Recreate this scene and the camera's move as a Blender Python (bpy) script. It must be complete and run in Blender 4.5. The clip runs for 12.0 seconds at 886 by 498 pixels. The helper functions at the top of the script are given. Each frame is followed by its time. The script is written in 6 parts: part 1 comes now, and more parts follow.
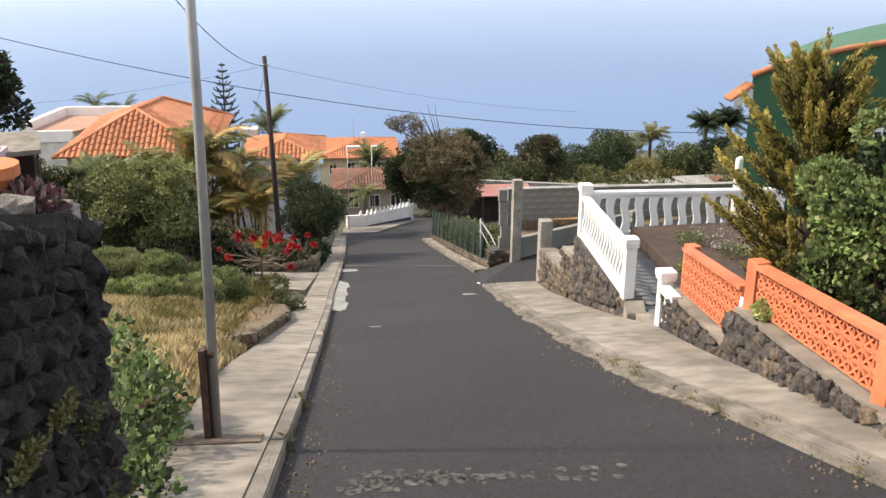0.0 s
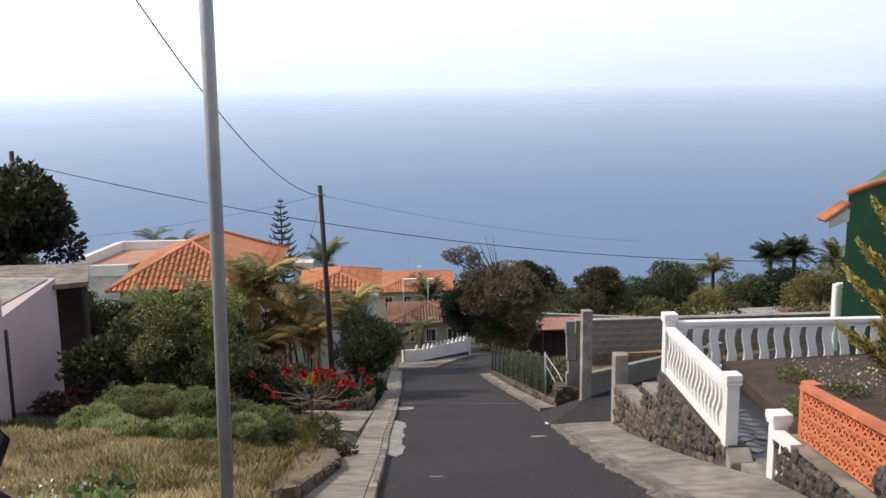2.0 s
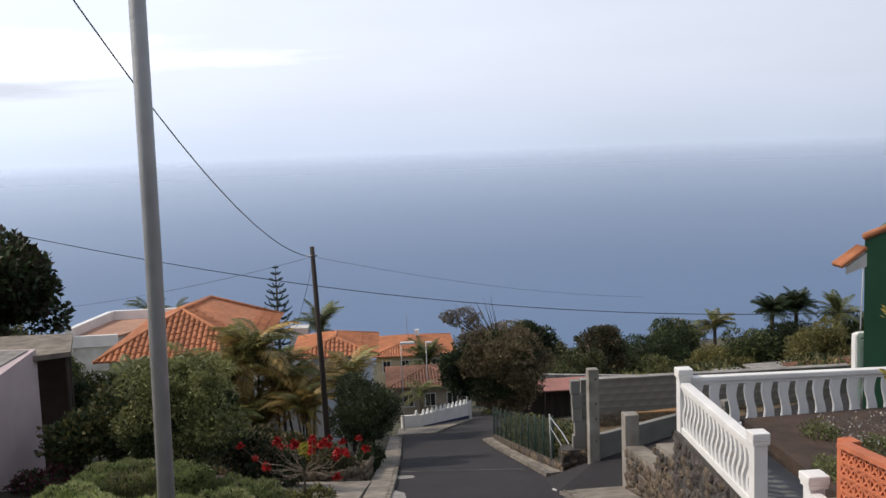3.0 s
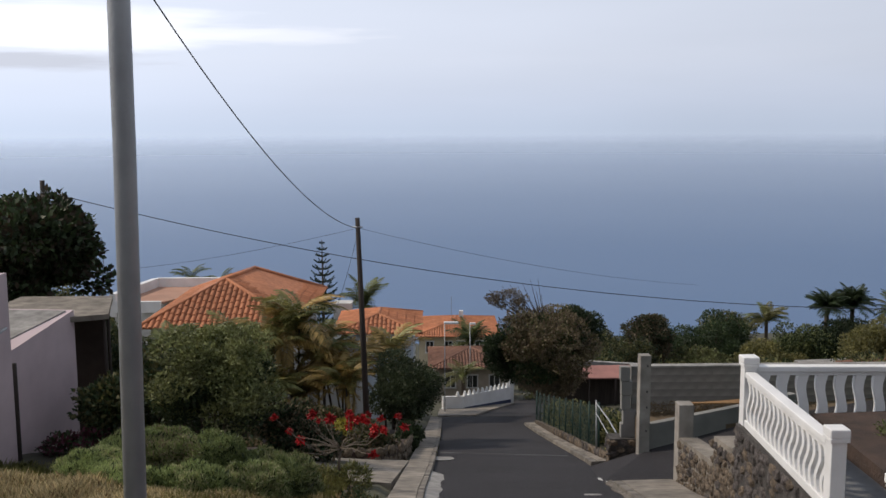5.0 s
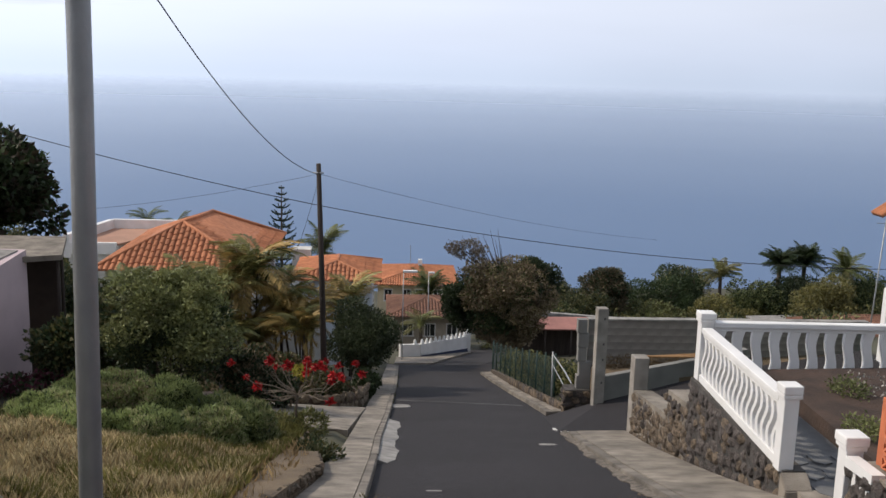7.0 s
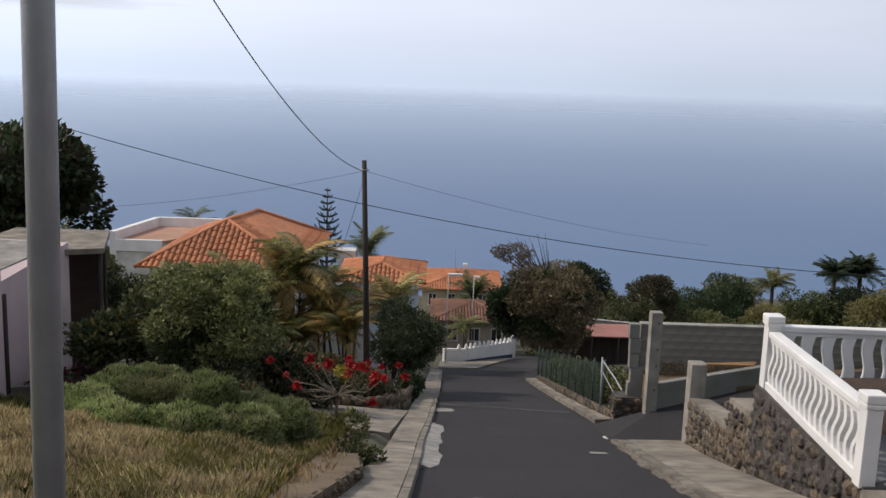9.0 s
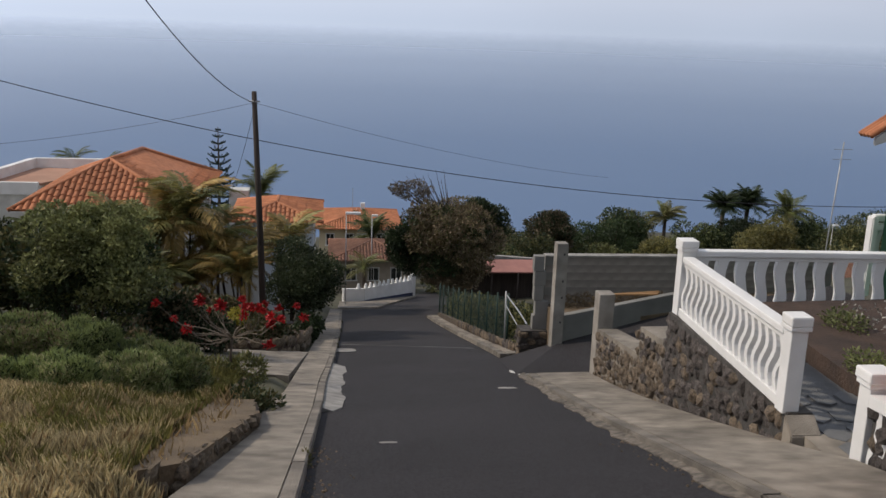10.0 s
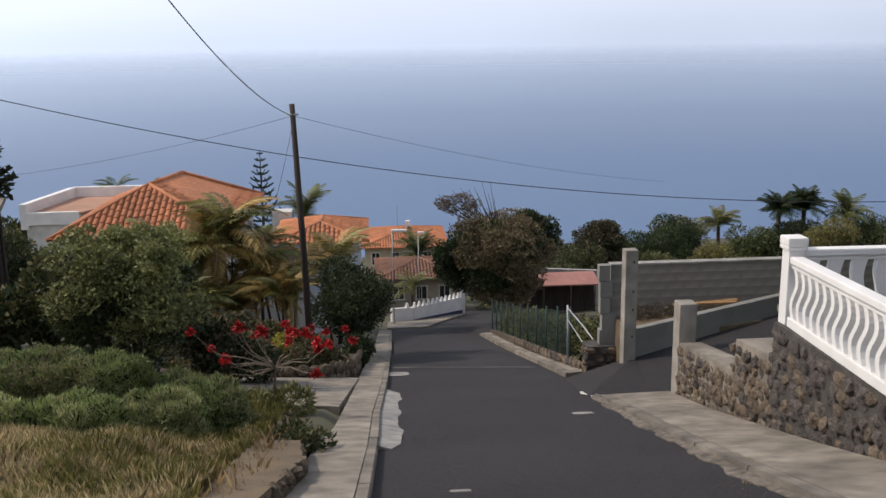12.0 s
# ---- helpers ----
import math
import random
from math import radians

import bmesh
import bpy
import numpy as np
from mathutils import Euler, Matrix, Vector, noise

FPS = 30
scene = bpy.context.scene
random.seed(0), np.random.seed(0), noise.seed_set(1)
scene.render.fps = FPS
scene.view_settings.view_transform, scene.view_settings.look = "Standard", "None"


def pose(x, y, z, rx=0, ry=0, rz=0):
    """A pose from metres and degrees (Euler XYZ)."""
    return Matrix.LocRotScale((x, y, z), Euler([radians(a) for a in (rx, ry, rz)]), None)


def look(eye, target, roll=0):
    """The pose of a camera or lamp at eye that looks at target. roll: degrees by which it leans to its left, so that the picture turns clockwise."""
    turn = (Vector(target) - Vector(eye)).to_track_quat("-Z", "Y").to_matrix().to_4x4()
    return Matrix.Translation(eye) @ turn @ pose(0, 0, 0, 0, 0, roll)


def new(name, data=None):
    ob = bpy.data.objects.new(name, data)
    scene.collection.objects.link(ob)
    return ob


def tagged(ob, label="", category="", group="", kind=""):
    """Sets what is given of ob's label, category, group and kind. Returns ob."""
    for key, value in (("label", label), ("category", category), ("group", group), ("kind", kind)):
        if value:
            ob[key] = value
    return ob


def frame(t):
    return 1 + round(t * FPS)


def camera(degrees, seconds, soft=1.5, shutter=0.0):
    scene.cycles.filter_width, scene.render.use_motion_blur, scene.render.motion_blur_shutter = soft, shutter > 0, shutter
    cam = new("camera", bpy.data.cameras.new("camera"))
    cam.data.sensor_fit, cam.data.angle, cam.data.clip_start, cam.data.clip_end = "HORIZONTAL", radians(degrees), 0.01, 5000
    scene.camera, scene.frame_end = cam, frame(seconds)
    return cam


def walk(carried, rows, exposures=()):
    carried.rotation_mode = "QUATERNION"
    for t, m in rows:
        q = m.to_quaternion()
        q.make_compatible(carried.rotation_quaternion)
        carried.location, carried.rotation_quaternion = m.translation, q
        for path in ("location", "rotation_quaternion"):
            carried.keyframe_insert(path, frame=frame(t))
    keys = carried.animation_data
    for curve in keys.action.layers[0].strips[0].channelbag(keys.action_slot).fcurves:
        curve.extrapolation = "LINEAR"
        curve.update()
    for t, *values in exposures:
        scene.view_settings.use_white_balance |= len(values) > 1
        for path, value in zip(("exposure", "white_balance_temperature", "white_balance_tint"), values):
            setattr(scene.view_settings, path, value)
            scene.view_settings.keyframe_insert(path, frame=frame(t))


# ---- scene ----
cam = camera(50.3, 12.0)
METRES, EYE, TILT, LEAN, TURN = 8.0, 1.5, 0.0, 0.0, -16.0
PATH = [
    (0, (0.001, 0.0, 1.742), (0.235, 1.884, 1.112), 0.4),
    (0.5, (0.033, 0.424, 1.588), (0.205, 2.318, 0.972), 1.7),
    (1, (0.003, 0.82, 1.497), (0.241, 2.731, 0.957), -0.4),
    (1.5, (-0.01, 1.249, 1.324), (0.085, 3.193, 0.861), -0.3),
    (2, (-0.018, 1.68, 1.226), (0.108, 3.645, 0.872), -0.7),
    (2.5, (0.06, 2.106, 1.036), (0.219, 4.058, 0.63), -1.1),
    (3, (0.053, 2.635, 0.935), (0.19, 4.618, 0.714), -2.1),
    (3.5, (0.071, 3.025, 0.804), (0.06, 5.015, 0.601), -0.1),
    (5.5, (0.047, 3.718, 0.566), (0.142, 5.69, 0.25), -0.2),
    (5.8, (0.031, 3.745, 0.593), (0.172, 5.708, 0.239), 0.3),
    (6, (0.018, 3.74, 0.559), (0.179, 5.701, 0.202), 1.0),
    (6.5, (0.016, 3.77, 0.568), (0.171, 5.726, 0.182), 1.9),
    (7, (0.02, 3.747, 0.571), (0.143, 5.71, 0.21), 1.6),
    (9, (-0.001, 4.476, 0.245), (0.027, 6.445, -0.106), 2.0),
    (9.5, (0.018, 4.812, 0.093), (0.1, 6.791, -0.185), 2.2),
    (10, (-0.01, 5.398, -0.109), (0.237, 7.327, -0.576), 2.1),
    (10.5, (0.003, 5.767, -0.182), (0.164, 7.706, -0.644), 2.1),
    (11, (-0.024, 6.226, -0.295), (0.082, 8.189, -0.664), -0.5),
    (11.5, (0.006, 6.604, -0.408), (0.124, 8.567, -0.772), -0.8),
    (12, (-0.065, 7.077, -0.587), (0.088, 9.023, -1.02), -0.8),
]
EXPOSURES = [(0.0, 0.86, 6650, 10), (1.0, 0.72, 6600, 9), (2.0, 0.18, 6350, 10), (2.5, -0.08, 6300, 11), (3.0, -0.24, 6300, 12), (3.5, -0.58, 6250, 12), (5.5, -0.42, 6250, 12), (6.0, -0.35, 6250, 12), (6.5, -0.17, 6250, 12), (7.0, -0.20, 6250, 12),
             (9.0, -0.30, 6300, 12), (9.5, -0.38, 6250, 12), (10.0, -0.47, 6300, 12), (10.5, -0.08, 6300, 12), (11.0, -0.06, 6250, 12), (11.5, -0.2, 6300, 12), (12.0, -0.14, 6300, 13)]
walk(cam, [(t, look(eye, target, roll)) for t, eye, target, roll in PATH], EXPOSURES)

# ---- light ----
SUN_EL, SUN_AZ = 44.0, 78.0          # degrees; azimuth to the left of straight ahead
world = bpy.data.worlds.new("world")
scene.world = world
world.use_nodes = True
wt = world.node_tree
for n_ in list(wt.nodes):
    wt.nodes.remove(n_)
w_out = wt.nodes.new("ShaderNodeOutputWorld")
w_bg = wt.nodes.new("ShaderNodeBackground")
w_sky = wt.nodes.new("ShaderNodeTexSky")
w_sky.sky_type = "NISHITA"
w_sky.sun_disc = False
w_sky.sun_elevation = radians(SUN_EL)
w_sky.sun_rotation = radians(-SUN_AZ)
w_sky.air_density, w_sky.dust_density, w_sky.ozone_density = 1.0, 2.5, 2.0
w_co = wt.nodes.new("ShaderNodeTexCoord")
w_sep = wt.nodes.new("ShaderNodeSeparateXYZ")
w_max = wt.nodes.new("ShaderNodeMath")
w_max.operation = "MAXIMUM"
w_max.inputs[1].default_value = 0.012
w_com = wt.nodes.new("ShaderNodeCombineXYZ")
wt.links.new(w_co.outputs["Generated"], w_sep.inputs[0])
wt.links.new(w_sep.outputs["X"], w_com.inputs["X"])
wt.links.new(w_sep.outputs["Y"], w_com.inputs["Y"])
wt.links.new(w_sep.outputs["Z"], w_max.inputs[0])
wt.links.new(w_max.outputs[0], w_com.inputs["Z"])
wt.links.new(w_com.outputs[0], w_sky.inputs["Vector"])
# thin high cloud over the blue: pale veil with soft streaks
w_mul = wt.nodes.new("ShaderNodeVectorMath")
w_mul.operation = "SCALE"
w_mul.inputs["Scale"].default_value = 0.10
wt.links.new(w_sky.outputs[0], w_mul.inputs[0])
w_map = wt.nodes.new("ShaderNodeMapping")
w_map.inputs["Scale"].default_value = (1.2, 1.2, 7.0)
wt.links.new(w_com.outputs[0], w_map.inputs[0])
w_noise = wt.nodes.new("ShaderNodeTexNoise")
w_noise.inputs["Scale"].default_value = 2.2
w_noise.inputs["Detail"].default_value = 5.0
wt.links.new(w_map.outputs[0], w_noise.inputs[0])
w_rng = wt.nodes.new("ShaderNodeMapRange")
w_rng.inputs["From Min"].default_value, w_rng.inputs["From Max"].default_value = 0.3, 0.75
w_rng.inputs["To Min"].default_value, w_rng.inputs["To Max"].default_value = 0.90, 0.99
wt.links.new(w_noise.outputs[0], w_rng.inputs[0])
w_ramp = wt.nodes.new("ShaderNodeValToRGB")
for k_ in range(4):
    w_ramp.color_ramp.elements.new(0.1 + 0.1 * k_)
for e_, (p_, c_) in zip(w_ramp.color_ramp.elements, [(0.0, (0.78, 0.88, 1.04)), (0.03, (0.87, 0.95, 1.10)), (0.07, (0.96, 1.02, 1.14)), (0.16, (1.0, 1.06, 1.17)), (0.4, (0.74, 0.77, 0.83)), (1.0, (0.50, 0.54, 0.62))]):
    e_.position, e_.color = p_, (*c_, 1)
wt.links.new(w_sep.outputs["Z"], w_ramp.inputs[0])
w_mix = wt.nodes.new("ShaderNodeMix")
w_mix.data_type = "RGBA"
wt.links.new(w_rng.outputs[0], w_mix.inputs["Factor"])
wt.links.new(w_mul.outputs[0], w_mix.inputs["A"])
wt.links.new(w_ramp.outputs[0], w_mix.inputs["B"])
w_side = wt.nodes.new("ShaderNodeMapRange")
w_side.inputs["From Min"].default_value, w_side.inputs["From Max"].default_value = -0.6, 0.6
w_side.inputs["To Min"].default_value, w_side.inputs["To Max"].default_value = 1.20, 0.78
wt.links.new(w_sep.outputs["X"], w_side.inputs[0])


def cloud(last, x, z, wide, high, tone, amount, wobble):
    """One low cloud bank over the sea: an uneven oval of sky with its own tone."""
    mp = wt.nodes.new("ShaderNodeMapping")
    mp.inputs["Location"].default_value = (-x / wide, 0, -z / high)
    mp.inputs["Scale"].default_value = (1 / wide, 0, 1 / high)
    wt.links.new(w_co.outputs["Generated"], mp.inputs[0])
    nz = wt.nodes.new("ShaderNodeTexNoise")
    nz.inputs["Scale"].default_value, nz.inputs["Detail"].default_value = 2.1, 7.0
    wt.links.new(mp.outputs[0], nz.inputs["Vector"])
    off = wt.nodes.new("ShaderNodeVectorMath")
    off.operation = "SUBTRACT"
    off.inputs[1].default_value = (0.5, 0.5, 0.5)
    wt.links.new(nz.outputs["Color"], off.inputs[0])
    add = wt.nodes.new("ShaderNodeVectorMath")
    add.operation = "MULTIPLY_ADD"
    add.inputs[1].default_value = (wobble, 0, wobble)
    wt.links.new(off.outputs[0], add.inputs[0])
    wt.links.new(mp.outputs[0], add.inputs[2])
    ln = wt.nodes.new("ShaderNodeVectorMath")
    ln.operation = "LENGTH"
    wt.links.new(add.outputs[0], ln.inputs[0])
    rg = wt.nodes.new("ShaderNodeMapRange")
    rg.interpolation_type = "SMOOTHSTEP"
    rg.inputs["From Min"].default_value, rg.inputs["From Max"].default_value = 1.15, 0.35
    rg.inputs["To Min"].default_value, rg.inputs["To Max"].default_value = 0.0, amount
    wt.links.new(ln.outputs["Value"], rg.inputs[0])
    mx = wt.nodes.new("ShaderNodeMix")
    mx.data_type = "RGBA"
    mx.inputs["B"].default_value = (*tone, 1)
    wt.links.new(rg.outputs[0], mx.inputs["Factor"])
    wt.links.new(last, mx.inputs["A"])
    return mx.outputs["Result"]


w_last = cloud(w_mix.outputs["Result"], -0.38, 0.098, 0.21, 0.026, (1.45, 1.45, 1.45), 1.0, 0.9)
w_last = cloud(w_last, -0.16, 0.094, 0.12, 0.010, (1.3, 1.3, 1.32), 0.5, 1.2)
w_last = cloud(w_last, -0.38, 0.066, 0.12, 0.011, (0.70, 0.72, 0.78), 0.75, 1.3)
w_fin = wt.nodes.new("ShaderNodeVectorMath")
w_fin.operation = "SCALE"
wt.links.new(w_last, w_fin.inputs[0])
wt.links.new(w_side.outputs[0], w_fin.inputs["Scale"])
wt.links.new(w_fin.outputs[0], w_bg.inputs["Color"])
w_bg.inputs["Strength"].default_value = 1.08
wt.links.new(w_bg.outputs[0], w_out.inputs[0])

sun_dir = Vector((-math.sin(radians(SUN_AZ)) * math.cos(radians(SUN_EL)), math.cos(radians(SUN_AZ)) * math.cos(radians(SUN_EL)), math.sin(radians(SUN_EL))))
sun = new("sun", bpy.data.lights.new("sun", "SUN"))
sun.data.energy, sun.data.angle, sun.data.color = 3.5, radians(4), (1.0, 0.86, 0.67)
sun.matrix_world = look(sun_dir * 100, (0, 0, 0))

# ---- materials ----
MATS = {}


def material(name, col, col2=None, scale=4.0, rough=0.85, bump=0.15, fine=40.0, stain=0.25, stain_scale=0.6, metal=0.0, vary=0.0, spec=0.5, trans=0.0, stretch=(1, 1, 1)):
    """A noise-built surface: two colours by a mid noise, stains by a large one, bump by a fine one; vary: value change per piece."""
    if name in MATS:
        return MATS[name]
    m = bpy.data.materials.new(name)
    m.use_nodes = True
    nt = m.node_tree
    b = nt.nodes["Principled BSDF"]
    tc = nt.nodes.new("ShaderNodeTexCoord")
    mp = nt.nodes.new("ShaderNodeMapping")
    mp.inputs["Scale"].default_value = stretch
    nt.links.new(tc.outputs["Object"], mp.inputs[0])

    def noise_node(s, detail=4.0):
        n = nt.nodes.new("ShaderNodeTexNoise")
        n.inputs["Scale"].default_value, n.inputs["Detail"].default_value = s, detail
        nt.links.new(mp.outputs[0], n.inputs["Vector"])
        return n

    col2 = col2 or tuple(c * 0.7 for c in col)
    mid = noise_node(scale)
    ramp = nt.nodes.new("ShaderNodeValToRGB")
    ramp.color_ramp.elements[0].position, ramp.color_ramp.elements[1].position = 0.32, 0.68
    ramp.color_ramp.elements[0].color, ramp.color_ramp.elements[1].color = (*col2, 1), (*col, 1)
    nt.links.new(mid.outputs[0], ramp.inputs[0])
    last = ramp.outputs[0]
    big = noise_node(stain_scale, 6.0)
    rng = nt.nodes.new("ShaderNodeMapRange")
    rng.inputs["From Min"].default_value, rng.inputs["From Max"].default_value = 0.35, 0.7
    rng.inputs["To Min"].default_value, rng.inputs["To Max"].default_value = 1.0 - stain, 1.0 + stain * 0.4
    nt.links.new(big.outputs[0], rng.inputs[0])
    factors = [rng.outputs[0]]
    if vary:
        info = nt.nodes.new("ShaderNodeObjectInfo")
        r2 = nt.nodes.new("ShaderNodeMapRange")
        r2.inputs["To Min"].default_value, r2.inputs["To Max"].default_value = 1 - vary, 1 + vary
        nt.links.new(info.outputs["Random"], r2.inputs[0])
        geo = nt.nodes.new("ShaderNodeNewGeometry")
        r3 = nt.nodes.new("ShaderNodeMapRange")
        r3.inputs["To Min"].default_value, r3.inputs["To Max"].default_value = 1 - vary, 1 + vary
        nt.links.new(geo.outputs["Random Per Island"], r3.inputs[0])
        factors += [r2.outputs[0], r3.outputs[0]]
    for f in factors:
        sc = nt.nodes.new("ShaderNodeVectorMath")
        sc.operation = "SCALE"
        nt.links.new(last, sc.inputs[0])
        nt.links.new(f, sc.inputs["Scale"])
        last = sc.outputs[0]
    nt.links.new(last, b.inputs["Base Color"])
    b.inputs["Roughness"].default_value, b.inputs["Metallic"].default_value = rough, metal
    b.inputs["Specular IOR Level"].default_value = spec
    if bump:
        fn = noise_node(fine, 6.0)
        bp = nt.nodes.new("ShaderNodeBump")
        bp.inputs["Strength"].default_value, bp.inputs["Distance"].default_value = min(1.0, bump * 3), 0.02
        nt.links.new(fn.outputs[0], bp.inputs["Height"])
        nt.links.new(bp.outputs[0], b.inputs["Normal"])
    if trans:
        tr = nt.nodes.new("ShaderNodeBsdfTranslucent")
        nt.links.new(last, tr.inputs["Color"])
        mx = nt.nodes.new("ShaderNodeMixShader")
        mx.inputs[0].default_value = trans
        nt.links.new(b.outputs[0], mx.inputs[1])
        nt.links.new(tr.outputs[0], mx.inputs[2])
        nt.links.new(mx.outputs[0], nt.nodes["Material Output"].inputs[0])
    MATS[name] = m
    return m


ASPHALT = material("asphalt", (0.038, 0.0345, 0.040), (0.010, 0.009, 0.0105), 30, 0.92, 0.4, 110, 0.32, 0.35)
CONCRETE = material("concrete", (0.31, 0.275, 0.23), (0.165, 0.145, 0.12), 3, 0.92, 0.2, 60, 0.35, 0.7)
KERB = material("kerb_concrete", (0.28, 0.25, 0.21), (0.13, 0.115, 0.10), 2.2, 0.92, 0.35, 30, 0.45, 0.9)
CEMENT = material("pale_cement", (0.34, 0.33, 0.31), (0.23, 0.22, 0.21), 5, 0.9, 0.2, 40, 0.3, 1.5)
CHALK = material("white_cement", (0.74, 0.74, 0.72), (0.5, 0.5, 0.48), 7, 0.9, 0.2, 40, 0.3, 2.0)
GREYWALL = material("grey_render", (0.27, 0.265, 0.25), (0.21, 0.205, 0.195), 1.6, 0.93, 0.12, 30, 0.3, 0.5)
WHITE = material("white_paint", (0.80, 0.80, 0.80), (0.74, 0.74, 0.73), 2, 0.55, 0.06, 50, 0.10, 1.2)
POSTGREY = material("bare_cast_concrete", (0.36, 0.335, 0.30), (0.25, 0.23, 0.205), 3.0, 0.93, 0.2, 30, 0.3, 1.2)
OLDWHITE = material("weathered_white_paint", (0.62, 0.62, 0.60), (0.5, 0.5, 0.48), 3, 0.8, 0.1, 40, 0.25, 0.8)
PINK = material("pale_pink_render", (0.56, 0.455, 0.475), (0.50, 0.405, 0.425), 1.5, 0.85, 0.06, 40, 0.14, 0.5)
CREAM = material("cream_render", (0.66, 0.56, 0.38), (0.58, 0.49, 0.33), 1.0, 0.85, 0.05, 30, 0.15, 0.4)
GREEN = material("green_paint", (0.035, 0.125, 0.06), (0.028, 0.10, 0.05), 1.5, 0.7, 0.05, 40, 0.15, 0.6)
ORANGE = material("orange_paint", (0.60, 0.19, 0.085), (0.50, 0.145, 0.065), 3, 0.75, 0.08, 50, 0.2, 1.5, vary=0.06)
TILE = material("orange_roof_tile", (0.52, 0.21, 0.10), (0.40, 0.15, 0.07), 5, 0.85, 0.1, 30, 0.25, 0.5, vary=0.12)
OLDTILE = material("brown_roof_tile", (0.21, 0.105, 0.07), (0.14, 0.07, 0.048), 4, 0.9, 0.1, 30, 0.3, 0.6, vary=0.15)
REDSHEET = material("faded_red_sheet", (0.38, 0.18, 0.15), (0.32, 0.15, 0.13), 2, 0.8, 0.05, 30, 0.2, 0.6)
TERRACE = material("pink_roof_slab", (0.46, 0.27, 0.19), (0.40, 0.23, 0.165), 1.5, 0.9, 0.05, 30, 0.2, 0.4)
BLACKLAVA = material("black_lava_stone", (0.055, 0.045, 0.042), (0.010, 0.009, 0.009), 16, 0.97, 0.9, 45, 0.5, 3.0, vary=0.45)
LAVA = material("lava_stone", (0.105, 0.09, 0.082), (0.036, 0.031, 0.03), 9, 0.95, 0.5, 30, 0.4, 2.0, vary=0.35)
BROWNSTONE = material("brown_lava_stone", (0.17, 0.13, 0.092), (0.075, 0.06, 0.046), 9, 0.95, 0.45, 30, 0.4, 2.0, vary=0.35)
MORTAR = material("dark_mortar", (0.085, 0.078, 0.072), (0.045, 0.042, 0.04), 6, 0.95, 0.3, 40, 0.3, 1.0)
SLAB = material("grey_flagstone", (0.20, 0.205, 0.21), (0.13, 0.135, 0.14), 3, 0.85, 0.2, 40, 0.3, 1.0, vary=0.15)
SOIL = material("dark_soil", (0.085, 0.055, 0.042), (0.045, 0.032, 0.027), 3, 0.97, 0.5, 25, 0.35, 0.6)
DRYSOIL = material("dry_earth", (0.21, 0.155, 0.095), (0.12, 0.09, 0.06), 2.2, 0.97, 0.4, 25, 0.4, 0.35)
HILL = material("scrub_ground", (0.085, 0.085, 0.045), (0.05, 0.045, 0.03), 0.6, 0.97, 0.4, 6, 0.4, 0.08)
STEEL = material("galvanised_steel", (0.42, 0.43, 0.44), (0.34, 0.35, 0.36), 6, 0.5, 0.05, 60, 0.15, 2.0, metal=0.55)
RUST = material("rusty_steel", (0.10, 0.05, 0.032), (0.055, 0.03, 0.022), 10, 0.85, 0.25, 60, 0.35, 5.0)
POLEWOOD = material("tarred_pole_wood", (0.06, 0.045, 0.038), (0.035, 0.027, 0.023), 8, 0.9, 0.2, 30, 0.3, 1.0, stretch=(1, 1, 0.1))
CABLE = material("black_cable", (0.035, 0.035, 0.04), None, 8, 0.6, 0.0)
GLASSY = material("dark_window", (0.03, 0.035, 0.04), None, 2, 0.12, 0.0)
SHUTTER = material("blue_grey_door", (0.33, 0.40, 0.46), None, 3, 0.6, 0.05)
FENCEGREEN = material("green_fence_mesh", (0.014, 0.045, 0.034), (0.010, 0.03, 0.025), 3, 0.7, 0.0)
TIMBER = material("sawn_timber", (0.33, 0.19, 0.085), None, 8, 0.85, 0.1)
BLUEPAINT = material("dark_blue_paint", (0.035, 0.05, 0.11), None, 3, 0.7, 0.05)
POT = material("terracotta_pot", (0.58, 0.20, 0.08), None, 6, 0.85, 0.1)
BARK = material("bark", (0.11, 0.085, 0.065), (0.06, 0.048, 0.038), 8, 0.95, 0.4, 20, 0.3, 1.0, stretch=(1, 1, 0.3))
PALETWIG = material("pale_stem", (0.25, 0.205, 0.16), None, 8, 0.9, 0.1)


def leaf(name, a, b, vary=0.35, trans=0.25, rough=0.55):
    return material(name, a, b, 0.9, rough, 0.0, 20, 0.25, 0.35, vary=vary, trans=trans, spec=0.35)


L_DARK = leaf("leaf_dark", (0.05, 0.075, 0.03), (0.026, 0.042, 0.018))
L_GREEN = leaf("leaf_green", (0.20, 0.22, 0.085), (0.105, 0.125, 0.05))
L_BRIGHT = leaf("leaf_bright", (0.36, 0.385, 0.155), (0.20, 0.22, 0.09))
L_FRESH = leaf("leaf_fresh", (0.19, 0.27, 0.09), (0.10, 0.15, 0.05))
L_OLIVE = leaf("leaf_olive", (0.2, 0.19, 0.075), (0.115, 0.115, 0.048))
L_YELLOW = leaf("leaf_yellow_green", (0.38, 0.34, 0.11), (0.21, 0.2, 0.07))
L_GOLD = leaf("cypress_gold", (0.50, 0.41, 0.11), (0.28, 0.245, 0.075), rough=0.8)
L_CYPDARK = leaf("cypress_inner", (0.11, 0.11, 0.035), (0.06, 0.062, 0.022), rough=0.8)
L_BROWN = leaf("leaf_brown", (0.22, 0.165, 0.1), (0.125, 0.098, 0.062))
L_PALM = leaf("palm_green", (0.19, 0.215, 0.075), (0.10, 0.125, 0.045))
L_PALMGOLD = leaf("palm_gold", (0.50, 0.35, 0.12), (0.28, 0.20, 0.07))
